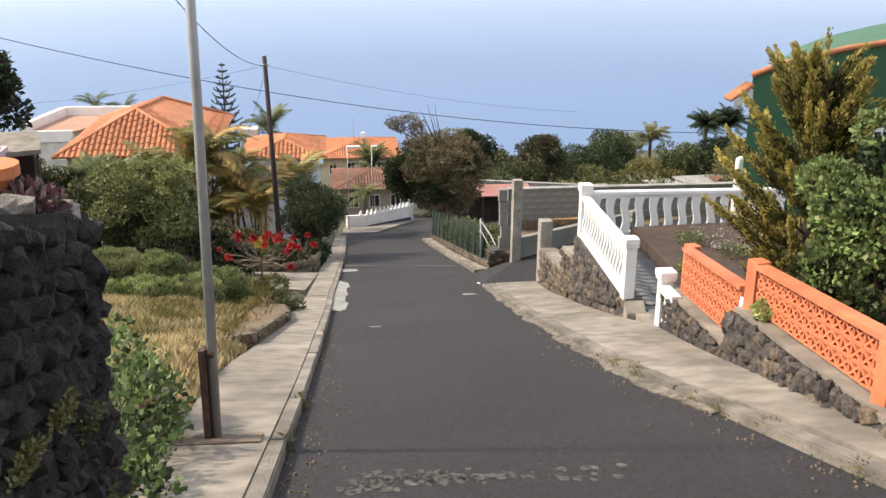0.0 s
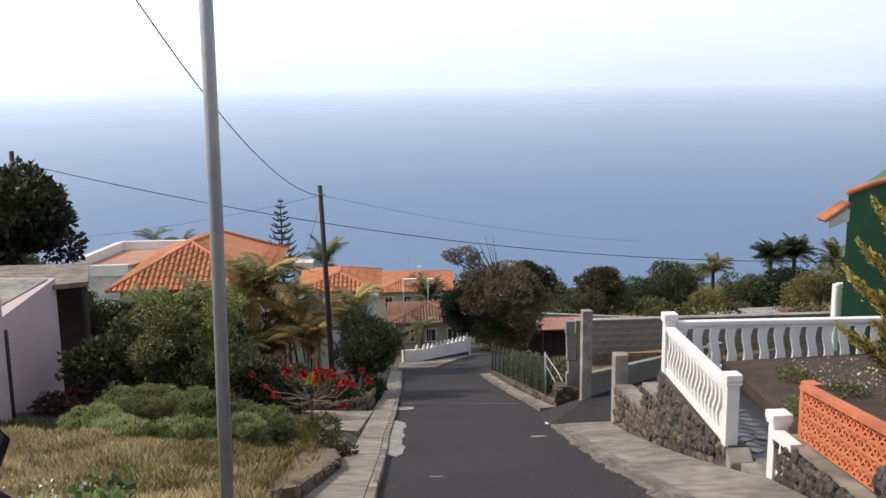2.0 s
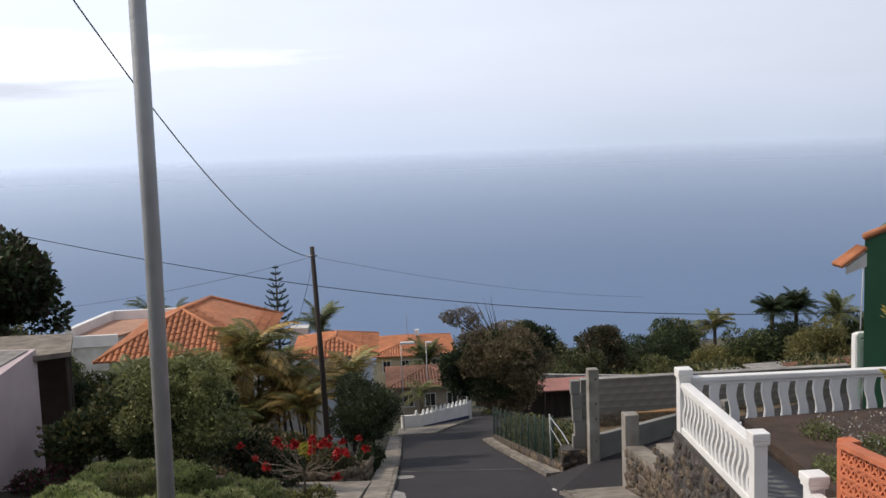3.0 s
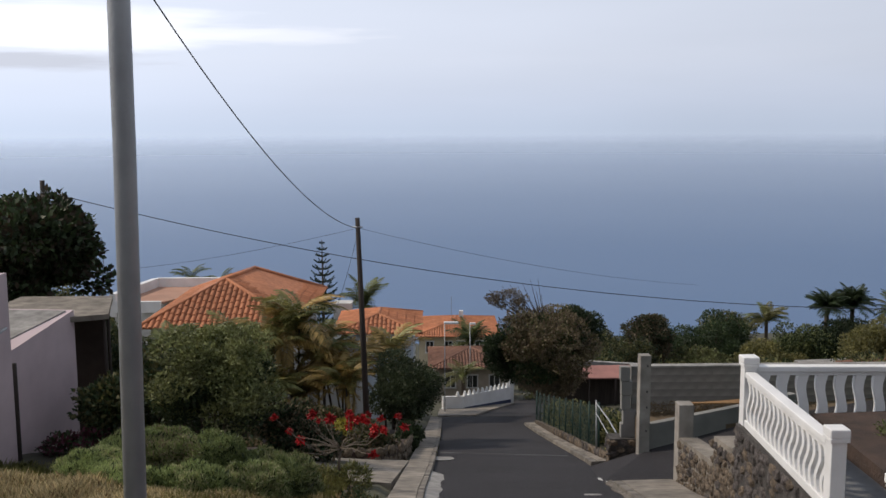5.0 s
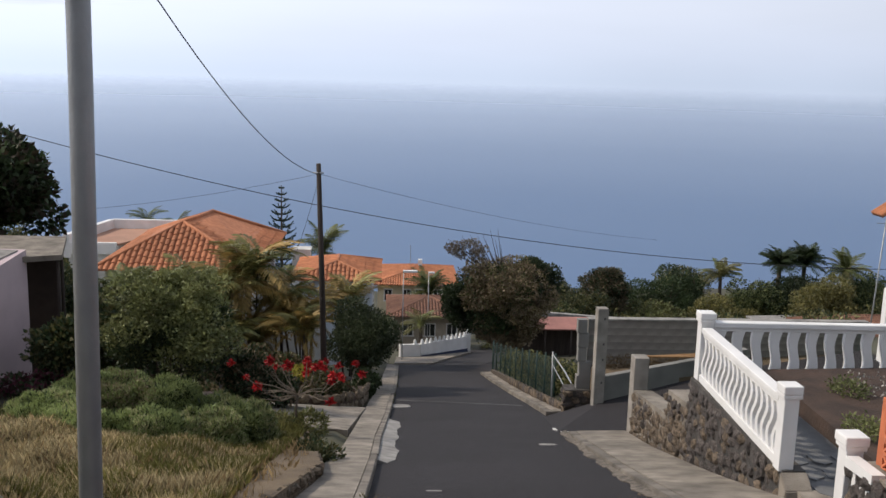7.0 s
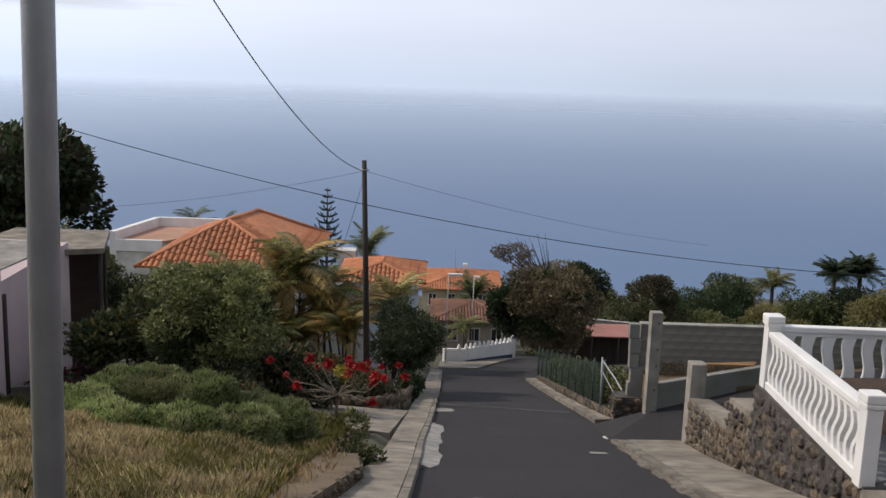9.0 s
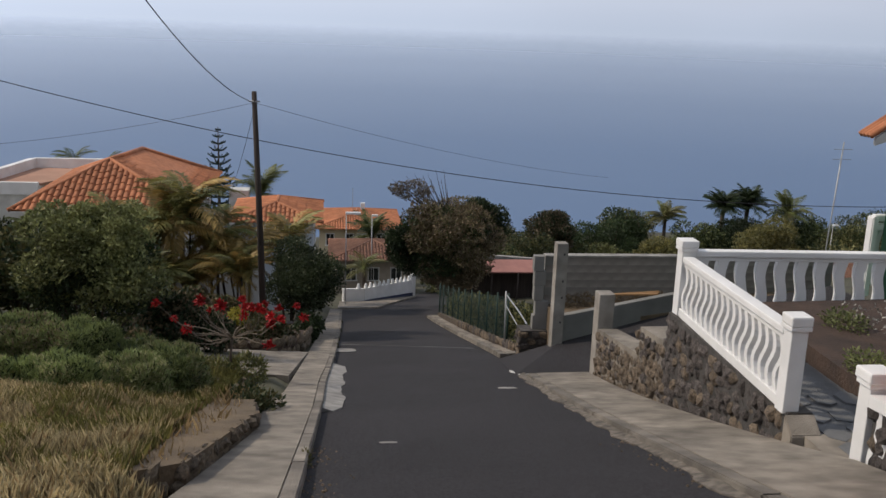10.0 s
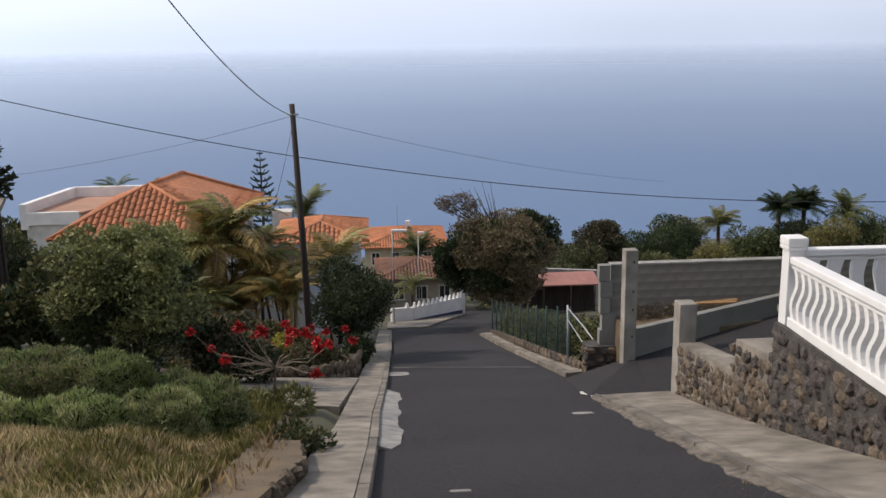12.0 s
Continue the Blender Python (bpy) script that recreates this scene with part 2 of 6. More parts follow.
L_LAV = leaf("grey_green_sprig", (0.37, 0.44, 0.17), (0.21, 0.26, 0.095))
L_HEATH = leaf("grey_brown_sprig", (0.48, 0.46, 0.25), (0.29, 0.28, 0.15))
L_RED = leaf("red_bract", (0.55, 0.022, 0.022), (0.38, 0.012, 0.016), trans=0.15)
L_PURPLE = leaf("purple_leaf", (0.13, 0.035, 0.055), (0.06, 0.02, 0.03))
L_DRY = leaf("dry_grass", (0.86, 0.74, 0.46), (0.62, 0.52, 0.31), rough=0.9)
L_GRASS = leaf("green_grass", (0.36, 0.34, 0.12), (0.2, 0.21, 0.07), rough=0.8)
L_WHITE = leaf("white_petal", (0.7, 0.68, 0.62), None, trans=0.1)
L_ARAU = leaf("araucaria_needle", (0.035, 0.055, 0.038), (0.02, 0.033, 0.024))
L_FROST = leaf("dry_succulent", (0.24, 0.19, 0.17), (0.14, 0.10, 0.09))


# ---- mesh helpers ----
def thing(name, at, label, category, group="", kind=""):
    e = new(name)
    e.location = at
    e.empty_display_size = 0.2
    tagged(e, label, category, group, kind)
    return e


def settle(ob, parent, label=""):
    if parent is not None:
        ob.parent = parent
        if parent.type == "EMPTY":
            ob.matrix_parent_inverse = Matrix.Translation(-parent.location)
    if label:
        ob["label"] = label
    return ob


def part(name, bm, mat, parent=None, label="", smooth=False):
    me = bpy.data.meshes.new(name)
    bm.to_mesh(me)
    bm.free()
    me.materials.append(mat)
    if smooth:
        for p in me.polygons:
            p.use_smooth = True
    return settle(new(name, me), parent, label)


def raw(name, verts, faces, mat, parent=None, label="", smooth=False):
    me = bpy.data.meshes.new(name)
    me.from_pydata([tuple(v) for v in verts], [], [tuple(f) for f in faces])
    me.materials.append(mat)
    if smooth:
        me.polygons.foreach_set("use_smooth", np.ones(len(me.polygons), dtype=bool))
    me.update()
    return settle(new(name, me), parent, label)


def polys(name, verts, corners, mat, parent=None, label=""):
    """A mesh of many equal polygons: verts (n * corners, 3), one polygon after another."""
    me = bpy.data.meshes.new(name)
    n = len(verts) // corners
    me.vertices.add(len(verts))
    me.vertices.foreach_set("co", np.asarray(verts, dtype=np.float32).ravel())
    me.loops.add(len(verts))
    me.loops.foreach_set("vertex_index", np.arange(len(verts), dtype=np.int32))
    me.polygons.add(n)
    me.polygons.foreach_set("loop_start", np.arange(0, len(verts), corners, dtype=np.int32))
    me.update(calc_edges=True)
    me.materials.append(mat)
    return settle(new(name, me), parent, label)


def add_box(bm, c, s, yaw=0.0, bevel=0.0, m=None):
    mm = Matrix.Translation(c) @ Matrix.Rotation(yaw, 4, "Z") @ Matrix.Diagonal((*s, 1))
    if m is not None:
        mm = m @ mm
    r = bmesh.ops.create_cube(bm, size=1.0, matrix=mm)
    if bevel:
        es = list({e for v in r["verts"] for e in v.link_edges})
        bmesh.ops.bevel(bm, geom=es, offset=bevel, segments=2, affect="EDGES", profile=0.6)
    return bm


def box(name, c, s, mat, parent=None, yaw=0.0, bevel=0.0, label=""):
    return part(name, add_box(bmesh.new(), c, s, yaw, bevel), mat, parent, label)


def prism(name, pts, z0, z1, mat, parent=None, label="", bevel=0.0):
    """An upright prism over the ground points pts; z0, z1: numbers or one height a point."""
    n = len(pts)
    lo = z0 if hasattr(z0, "__len__") else [z0] * n
    hi = z1 if hasattr(z1, "__len__") else [z1] * n
    bm = bmesh.new()
    a = [bm.verts.new((p[0], p[1], z)) for p, z in zip(pts, lo)]
    b = [bm.verts.new((p[0], p[1], z)) for p, z in zip(pts, hi)]
    bm.faces.new(a[::-1])
    bm.faces.new(b)
    for i in range(n):
        bm.faces.new((a[i], a[(i + 1) % n], b[(i + 1) % n], b[i]))
    bmesh.ops.recalc_face_normals(bm, faces=bm.faces[:])
    if bevel:
        bmesh.ops.bevel(bm, geom=bm.edges[:], offset=bevel, segments=2, affect="EDGES")
    return part(name, bm, mat, parent, label)


def tube(name, pts, radii, mat, parent=None, sides=8, label="", caps=True):
    """A round tube along pts."""
    pts = [Vector(p) for p in pts]
    if not hasattr(radii, "__len__"):
        radii = [radii] * len(pts)
    verts, faces = [], []
    for i, p in enumerate(pts):
        d = (pts[min(i + 1, len(pts) - 1)] - pts[max(i - 1, 0)]).normalized()
        u = d.cross(Vector((0.31, 0.95, 0.02)) if abs(d.z) > 0.7 else Vector((0, 0, 1))).normalized()
        v = d.cross(u)
        for k in range(sides):
            a = 2 * math.pi * k / sides
            verts.append(p + (u * math.cos(a) + v * math.sin(a)) * radii[i])
    for i in range(len(pts) - 1):
        for k in range(sides):
            k2 = (k + 1) % sides
            faces.append((i * sides + k, i * sides + k2, (i + 1) * sides + k2, (i + 1) * sides + k))
    if caps:
        faces += [tuple(range(sides))[::-1], tuple(range((len(pts) - 1) * sides, len(pts) * sides))]
    return raw(name, verts, faces, mat, parent, label, smooth=sides > 5)


def ribbon(name, left, right, zl, zr_, depth, mat, parent=None, label="", kind="structure"):
    """A slab between two ground lines (lists of (x, y)) with tops zl, zr_ and a depth."""
    n = len(left)
    v, f = [], []
    for (a, b), (c, d), p, q in zip(left, right, zl, zr_):
        v += [(a, b, p), (c, d, q), (a, b, p - depth), (c, d, q - depth)]
    for i in range(n - 1):
        o, e = 4 * i, 4 * i + 4
        f += [(o, o + 1, e + 1, e), (o + 2, e + 2, e + 3, o + 3), (o, e, e + 2, o + 2), (o + 1, o + 3, e + 3, e + 1)]
    f += [(0, 2, 3, 1), (4 * n - 4, 4 * n - 3, 4 * n - 1, 4 * n - 2)]
    ob = raw(name, v, f, mat, parent, label)
    if parent is None and kind:
        ob["kind"] = kind
    return ob


RNG = np.random.default_rng(7)


def dirs(n, rng, up=0.0):
    d = rng.normal(size=(n, 3))
    d[:, 2] += up
    return d / np.linalg.norm(d, axis=1)[:, None]


def leaf_verts(pos, ax, size, ratio, rng):
    """Pointed four-cornered leaves at pos along ax."""
    n = len(pos)
    side = np.cross(ax, dirs(n, rng))
    side /= np.linalg.norm(side, axis=1)[:, None] + 1e-9
    s = (np.asarray(size) * rng.uniform(0.6, 1.3, n))[:, None]
    fold = np.cross(ax, side) * s * 0.12
    return np.stack([pos, pos + ax * s * 0.45 + side * s * ratio + fold, pos + ax * s, pos + ax * s * 0.5 - side * s * ratio + fold], 1).reshape(-1, 3)


def blob_points(blobs, n, rng, shell=0.55):
    """Points in the outer part of a union of ellipsoids (x, y, z, rx, ry, rz), lumpy."""
    b = np.array(blobs, float)
    w = b[:, 3] * b[:, 4] * b[:, 5]
    pick = rng.choice(len(b), n, p=w / w.sum())
    d = dirs(n, rng)
    r = rng.uniform(shell, 1.0, n) ** 0.6
    lump = 1 + 0.16 * np.sin(d[:, 0] * 7 + pick * 1.7) * np.sin(d[:, 1] * 6 + pick) + 0.12 * np.sin(d[:, 2] * 9 + pick * 2.1)
    return b[pick, :3] + d * b[pick, 3:] * (r * lump)[:, None], d


def foliage(name, blobs, n, size, mat, parent, seed, shell=0.55, ratio=0.28, up=0.3, label=""):
    rng = np.random.default_rng(seed)
    p, d = blob_points(blobs, n, rng, shell)
    ax = d * 0.7 + dirs(n, rng) * 0.8
    ax[:, 2] += up
    ax /= np.linalg.norm(ax, axis=1)[:, None]
    return polys(name, leaf_verts(p, ax, size, ratio, rng), 4, mat, parent, label)


def sub_blobs(c, r, n, size, seed, flat=0.8):
    """n smaller ellipsoids spread over a large one."""
    rng = np.random.default_rng(seed)
    d = dirs(n, rng, 0.25) * rng.uniform(0.45, 0.95, n)[:, None]
    out = []
    for k in range(n):
        s = size * rng.uniform(0.7, 1.35)
        out.append((c[0] + d[k, 0] * r[0], c[1] + d[k, 1] * r[1], c[2] + d[k, 2] * r[2], s, s, s * flat))
    return out


# ---- the lie of the land ----
def road_z(y):
    s = np.clip(np.asarray(y, float) - 8.0, 0, 150)
    return -0.31405 * np.asarray(y, float) + 0.000703 * s * s


LEFT = [(-30, -1.5), (-5, -0.72), (0, -0.58), (5, -0.44), (9, -0.30), (13, -0.19), (18, -0.04), (22, 0.02), (27, 0.2), (37, 0.48), (42, 0.64), (57, 0.96), (61.8, 1.25), (63.8, 3.45), (68.5, 5.45), (72.5, 6.7), (80, 10.5)]
RIGHT = [(-30, 3.2), (-5, 3.3), (4.6, 3.33), (6, 3.4), (7.4, 3.3), (9.4, 3.24), (12.6, 3.4), (17, 3.62), (21.2, 3.92), (23.6, 4.15), (28.6, 4.57), (31, 4.7), (36, 4.84), (51, 5.08), (54, 6.0), (58, 6.9), (64, 8.6), (80, 15)]
OUTER_L = [(-30, -2.5), (5, -1.25), (8, -1.32), (10.5, -1.33), (12.7, -1.08), (15.9, -0.76), (17.3, -0.86), (19.7, -0.67), (31, -0.42), (57, 0.3)]
OUTER_R = [(-30, 4.4), (5, 4.45), (7, 4.22), (8.8, 4.32), (10.7, 4.55), (12.9, 4.9), (14, 4.8), (15, 4.78), (16.7, 4.80), (20.1, 5.0), (23, 5.35), (24.2, 5.45)]


def along(line, y):
    a = np.array(line)
    return np.interp(y, a[:, 0], a[:, 1])


def land_z(x, y):
    """Height of the open ground."""
    x, y = np.asarray(x, float), np.asarray(y, float)
    z = road_z(y)
    lx, rx = along(OUTER_L, y), along(RIGHT, y) + 1.0
    left = np.clip(lx - x, 0, 60)
    right = np.clip(x - rx, 0, 60)
    bumps = 0.10 * np.sin(x * 0.9 + y * 0.37) * np.sin(y * 0.71 + 1.3) + 0.05 * np.sin(x * 2.3 + 1) * np.sin(y * 1.9)
    z = z - 0.07 + np.clip(left * 3, 0, 1) * (0.22 + bumps * np.clip(left, 0, 1)) + 0.055 * np.clip(left - 1, 0, 18)
    z = z + np.clip(right, 0, 30) * 0.05 * np.clip((y - 30) / 10, 0, 1)
    return z


def uneven(line_y, f, dz):
    return [(float(f(y)), float(y)) for y in line_y], [float(road_z(y)) + dz for y in line_y]


xs = np.concatenate([np.linspace(-260, -22, 18), np.linspace(-20, -7, 20), np.linspace(-6.4, 7, 60), np.linspace(8, 22, 18), np.linspace(26, 260, 18)])
ys = np.concatenate([np.linspace(-120, -12, 12), np.linspace(-10, 36, 110), np.linspace(37, 80, 50), np.linspace(84, 260, 30)])
gx, gy = np.meshgrid(xs, ys)
gz = land_z(gx, gy)
gz = np.where(gy > 150, np.minimum(gz, -34 - (gy - 150) * 0.28), gz)
gv = np.stack([gx, gy, gz], -1).reshape(-1, 3)
nx_ = len(xs)
gf = [(i * nx_ + j, i * nx_ + j + 1, (i + 1) * nx_ + j + 1, (i + 1) * nx_ + j) for i in range(len(ys) - 1) for j in range(nx_ - 1)]
ground = raw("ground", gv, gf, HILL, smooth=True)
tagged(ground, "sloping scrubby hillside falling towards the sea", "ground", kind="structure")

# the sea, out to the hazy horizon
SEA_Z = -34.0
sea_m = bpy.data.materials.new("sea_water")
sea_m.use_nodes = True
snt = sea_m.node_tree
s_b = snt.nodes["Principled BSDF"]
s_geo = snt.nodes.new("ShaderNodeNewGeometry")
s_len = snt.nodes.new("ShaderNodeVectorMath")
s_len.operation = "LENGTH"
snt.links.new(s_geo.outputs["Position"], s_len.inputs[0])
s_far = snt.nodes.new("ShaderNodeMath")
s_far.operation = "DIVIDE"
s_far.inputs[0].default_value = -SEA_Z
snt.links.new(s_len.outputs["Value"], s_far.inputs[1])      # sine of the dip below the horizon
s_map = snt.nodes.new("ShaderNodeMapping")
s_map.inputs["Scale"].default_value = (0.0012, 0.006, 1)
snt.links.new(s_geo.outputs["Position"], s_map.inputs[0])
s_n = snt.nodes.new("ShaderNodeTexNoise")
s_n.inputs["Scale"].default_value, s_n.inputs["Detail"].default_value = 1.5, 6.0
snt.links.new(s_map.outputs[0], s_n.inputs["Vector"])
s_ramp = snt.nodes.new("ShaderNodeValToRGB")
s_ramp.color_ramp.elements[0].position, s_ramp.color_ramp.elements[1].position = 0.3, 0.7
s_ramp.color_ramp.elements[0].color, s_ramp.color_ramp.elements[1].color = (0.078, 0.145, 0.275, 1), (0.082, 0.151, 0.284, 1)
snt.links.new(s_n.outputs[0], s_ramp.inputs[0])
snt.links.new(s_ramp.outputs[0], s_b.inputs["Base Color"])
s_b.inputs["Roughness"].default_value = 0.42
s_b.inputs["IOR"].default_value = 1.33
# haze painted in: the water turns transparent towards the far rim
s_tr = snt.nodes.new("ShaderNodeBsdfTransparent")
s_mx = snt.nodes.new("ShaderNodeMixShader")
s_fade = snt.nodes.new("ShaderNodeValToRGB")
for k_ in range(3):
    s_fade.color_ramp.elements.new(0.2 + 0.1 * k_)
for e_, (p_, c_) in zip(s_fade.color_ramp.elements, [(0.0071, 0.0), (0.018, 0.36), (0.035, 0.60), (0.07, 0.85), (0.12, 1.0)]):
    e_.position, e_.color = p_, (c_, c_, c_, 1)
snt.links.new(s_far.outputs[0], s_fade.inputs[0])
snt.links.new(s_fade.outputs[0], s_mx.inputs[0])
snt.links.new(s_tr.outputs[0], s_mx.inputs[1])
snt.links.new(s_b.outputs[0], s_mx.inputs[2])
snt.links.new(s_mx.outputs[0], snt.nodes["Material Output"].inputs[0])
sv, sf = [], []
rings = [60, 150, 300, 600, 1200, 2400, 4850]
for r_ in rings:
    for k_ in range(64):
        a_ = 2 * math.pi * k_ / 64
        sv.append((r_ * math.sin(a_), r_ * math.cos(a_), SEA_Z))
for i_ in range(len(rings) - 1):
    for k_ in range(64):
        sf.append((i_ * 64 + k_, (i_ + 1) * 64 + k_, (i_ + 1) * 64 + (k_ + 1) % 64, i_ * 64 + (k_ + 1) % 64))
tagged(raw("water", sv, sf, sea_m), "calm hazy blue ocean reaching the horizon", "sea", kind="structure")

# ---- road, kerbs and pavements ----
ry = np.concatenate([np.arange(-28, 56, 0.7), np.arange(56, 79, 0.5)])
rl, rzl = uneven(ry, lambda y: along(LEFT, y) - 0.02, 0.0)
rr, rzr = uneven(ry, lambda y: along(RIGHT, y) + 0.35, 0.0)
road = ribbon("road", rl, rr, rzl, rzr, 0.03, ASPHALT)
tagged(road, "dark worn asphalt lane running steeply downhill", "road")
# side drive between the walls
drive = raw("driveway", [(4.0, 23.9, road_z(23.9) + 0.004), (5.3, 23.9, road_z(23.9) + 0.01), (9.6, 23.9, -6.55), (13, 24, -6.2), (13, 27.6, -6.4), (9.0, 27.3, -6.93), (5.65, 26.45, -7.45), (4.45, 28.2, road_z(28.2) + 0.004)], [(0, 1, 6, 7), (1, 2, 5, 6), (2, 3, 4, 5)], ASPHALT)
tagged(drive, "dark asphalt driveway rising beside the stone wall", "driveway", kind="structure")


def pavement(name, ylist, inner, outer, kerb_w, dz, label):
    """Kerb stones of their own and a cast slab behind them."""
    yl = np.array(ylist)
    sgn = 1 if along(outer, yl[0]) > along(inner, yl[0]) else -1
    a, za = uneven(yl, lambda y: along(inner, y) + sgn * kerb_w, dz + 0.004)
    b, zb = uneven(yl, lambda y: along(outer, y), dz + 0.02)
    slab = ribbon(name, a, b, za, zb, 0.25, CONCRETE) if sgn > 0 else ribbon(name, b, a, zb, za, 0.25, CONCRETE)
    tagged(slab, label, "pavement", kind="structure")
    y = yl[0]
    rng = random.Random(len(name))
    while y < yl[-1] - 0.3:
        y2 = min(y + rng.uniform(1.0, 1.25) * (3.0 if rng.random() < 0.6 else 1.6), yl[-1])
        j = rng.uniform(-0.006, 0.006)
        jz = rng.uniform(-0.006, 0.004)
        p = [(float(along(inner, y)) + j, y + 0.006), (float(along(inner, y2)) + j, y2 - 0.006), (float(along(inner, y2)) + sgn * kerb_w, y2 - 0.006), (float(along(inner, y)) + sgn * kerb_w, y + 0.006)]
        prism("kerb_stone", p, [float(road_z(q[1])) - 0.12 for q in p], [float(road_z(q[1])) + dz + jz for q in p], KERB, slab, bevel=0.014)
        y = y2
    return slab


pav_l = pavement("pavement_left", np.arange(-12, 57, 1.0), LEFT, OUTER_L, 0.14, 0.11, "pale cracked concrete pavement with a rough kerb")
pav_r = pavement("pavement_right", np.arange(-12, 24.1, 0.86), RIGHT, OUTER_R, 0.17, 0.10, "pale concrete pavement with a crumbling kerb")
FAR_OUT = [(28.4, 5.1), (31, 5.25), (40, 5.55), (51, 5.7)]
pav_f = pavement("pavement_far", np.arange(28.5, 51.5, 1.0), RIGHT, FAR_OUT, 0.2, 0.13, "narrow concrete kerb strip below a mesh fence")

# concrete apron before the flower bed, the cement ramps and patches
apron_p = [(-4.6, 22.6), (-0.7, 22.6), (-0.45, 29.2), (-4.4, 28.8)]
tagged(prism("pavement_apron", apron_p, [float(road_z(p[1])) - 0.2 for p in apron_p], [float(road_z(p[1])) + (0.46 if p[0] < -2 else 0.16) for p in apron_p], CONCRETE), "bare concrete apron in front of a flower bed", "paving", kind="structure")

dirt_p = [(-0.58, 6.42), (-1.3, 6.42), (-1.3, 6.72), (-0.58, 6.72)]
tagged(prism("trim_dirt", dirt_p, [float(road_z(q_[1])) + 0.02 for q_ in dirt_p], [float(road_z(q_[1])) + 0.133 for q_ in dirt_p], material("brown_dirt", (0.19, 0.14, 0.10), (0.12, 0.09, 0.065), 6, 0.95, 0.2, 40, 0.4, 3.0)), "strip of brown dirt across the pavement", "dirt", kind="structure")


def patch(name, x, y, sx, sy, mat, seed, label, lift=0.012):
    """A thin uneven spill of cement on the road."""
    rng = random.Random(seed)
    n = 22
    pts = []
    for k in range(n):
        a = 2 * math.pi * k / n
        c, s = math.cos(a), math.sin(a)
        f = 1 / max(abs(c), abs(s)) ** 0.75 * rng.uniform(0.88, 1.08)
        pts.append((x + c * sx * f * 0.5, y + s * sy * f * 0.5))
    ob = prism(name, pts, [float(road_z(p[1])) - 0.02 for p in pts], [float(road_z(p[1])) + lift for p in pts], mat)
    return tagged(ob, label, "patch", kind="structure")


gut_y = np.arange(7.0, 24.2, 0.13)
rng_ = random.Random(15)
gut_b = [(float(along(RIGHT, y)) + 0.03, float(y)) for y in gut_y]
gut_a = [(float(along(RIGHT, y)) - 0.05 - 0.10 * abs(math.sin(y * 0.9)) * abs(math.sin(y * 2.3 + 1)) - rng_.uniform(0, 0.05), float(y)) for y in gut_y]
tagged(ribbon("trim_gutter", gut_a, gut_b, [float(road_z(y)) + 0.010 + rng_.uniform(0, 0.008) for y in gut_y], [float(road_z(y)) + 0.035 + rng_.uniform(0, 0.02) for y in gut_y], 0.1, material("crumbled_cement", (0.23, 0.20, 0.165), (0.09, 0.078, 0.066), 9, 0.95, 0.4, 40, 0.4, 2.0)), "crumbling cement gutter strip along the kerb", "gutter", kind="structure")
ramp_y = np.arange(18.2, 27.2, 0.45)
ramp_a = [(float(along(LEFT, y)) - 0.02, float(y)) for y in ramp_y]
ramp_b = [(float(along(LEFT, y)) + 0.30 + 0.035 * math.sin(y * 2.3) + 0.02 * math.sin(y * 5.1) - 0.1 * (k in (0, len(ramp_y) - 1)), float(y)) for k, y in enumerate(ramp_y)]
tagged(ribbon("trim_cement_ramp", ramp_a, ramp_b, [float(road_z(y)) + 0.07 for y in ramp_y], [float(road_z(y)) + 0.012 for y in ramp_y], 0.1, CEMENT), "pale cement ramp smeared along the kerb", "ramp")
patch("trim_cement_ramp", 0.55, 31.6, 0.7, 1.3, CEMENT, 4, "pale cement ramp smeared along the kerb", 0.03)
patch("trim_white_patch", 4.28, 24.35, 0.5, 0.95, CHALK, 5, "white cement patch at the kerb end", 0.02)
patch("trim_mark", 0.71, 15.25, 0.2, 0.12, CEMENT, 6, "small pale cement mark on asphalt", 0.006)
patch("trim_mark", 3.3, 21.3, 0.35, 0.3, CEMENT, 7, "small pale cement mark on asphalt", 0.006)
WORN = material("worn_asphalt", (0.12, 0.11, 0.10), (0.035, 0.032, 0.031), 22, 0.95, 0.3, 40, 0.4, 3.0)
rng_ = random.Random(8)
wv, wf = [], []
for k_ in range(110):
    cx = rng_.gauss(0.5, 0.22) if k_ % 4 else rng_.gauss(1.3, 0.3)
    cy = 5.55 + rng_.gauss(0, 0.10) - 0.1 * abs(cx - 0.6)
    r_ = rng_.uniform(0.008, 0.05)
    o_ = len(wv)
    for m_ in range(9):
        a_ = m_ * 0.698
        q_ = r_ * rng_.uniform(0.55, 1.2)
        wy = cy + math.sin(a_) * q_ * 2.0
        wv.append((cx + math.cos(a_) * q_, wy, float(road_z(wy)) + 0.004))
    wf.append(tuple(range(o_, o_ + 9)))
tagged(raw("trim_mark", wv, wf, WORN), "pale worn speckles of old cement on asphalt", "patch", kind="structure")
tr_p = [(0.5, 34.2), (4.5, 32.2), (4.5, 32.45), (0.5, 34.5)]
tagged(prism("trim_trench", tr_p, [float(road_z(p[1])) - 0.02 for p in tr_p], [float(road_z(p[1])) + 0.007 for p in tr_p], material("trench_fill", (0.14, 0.14, 0.14), (0.07, 0.07, 0.07), 3, 0.95, 0.2, 40, 0.5, 1.0)), "pale filled trench across the road", "trench", kind="structure")

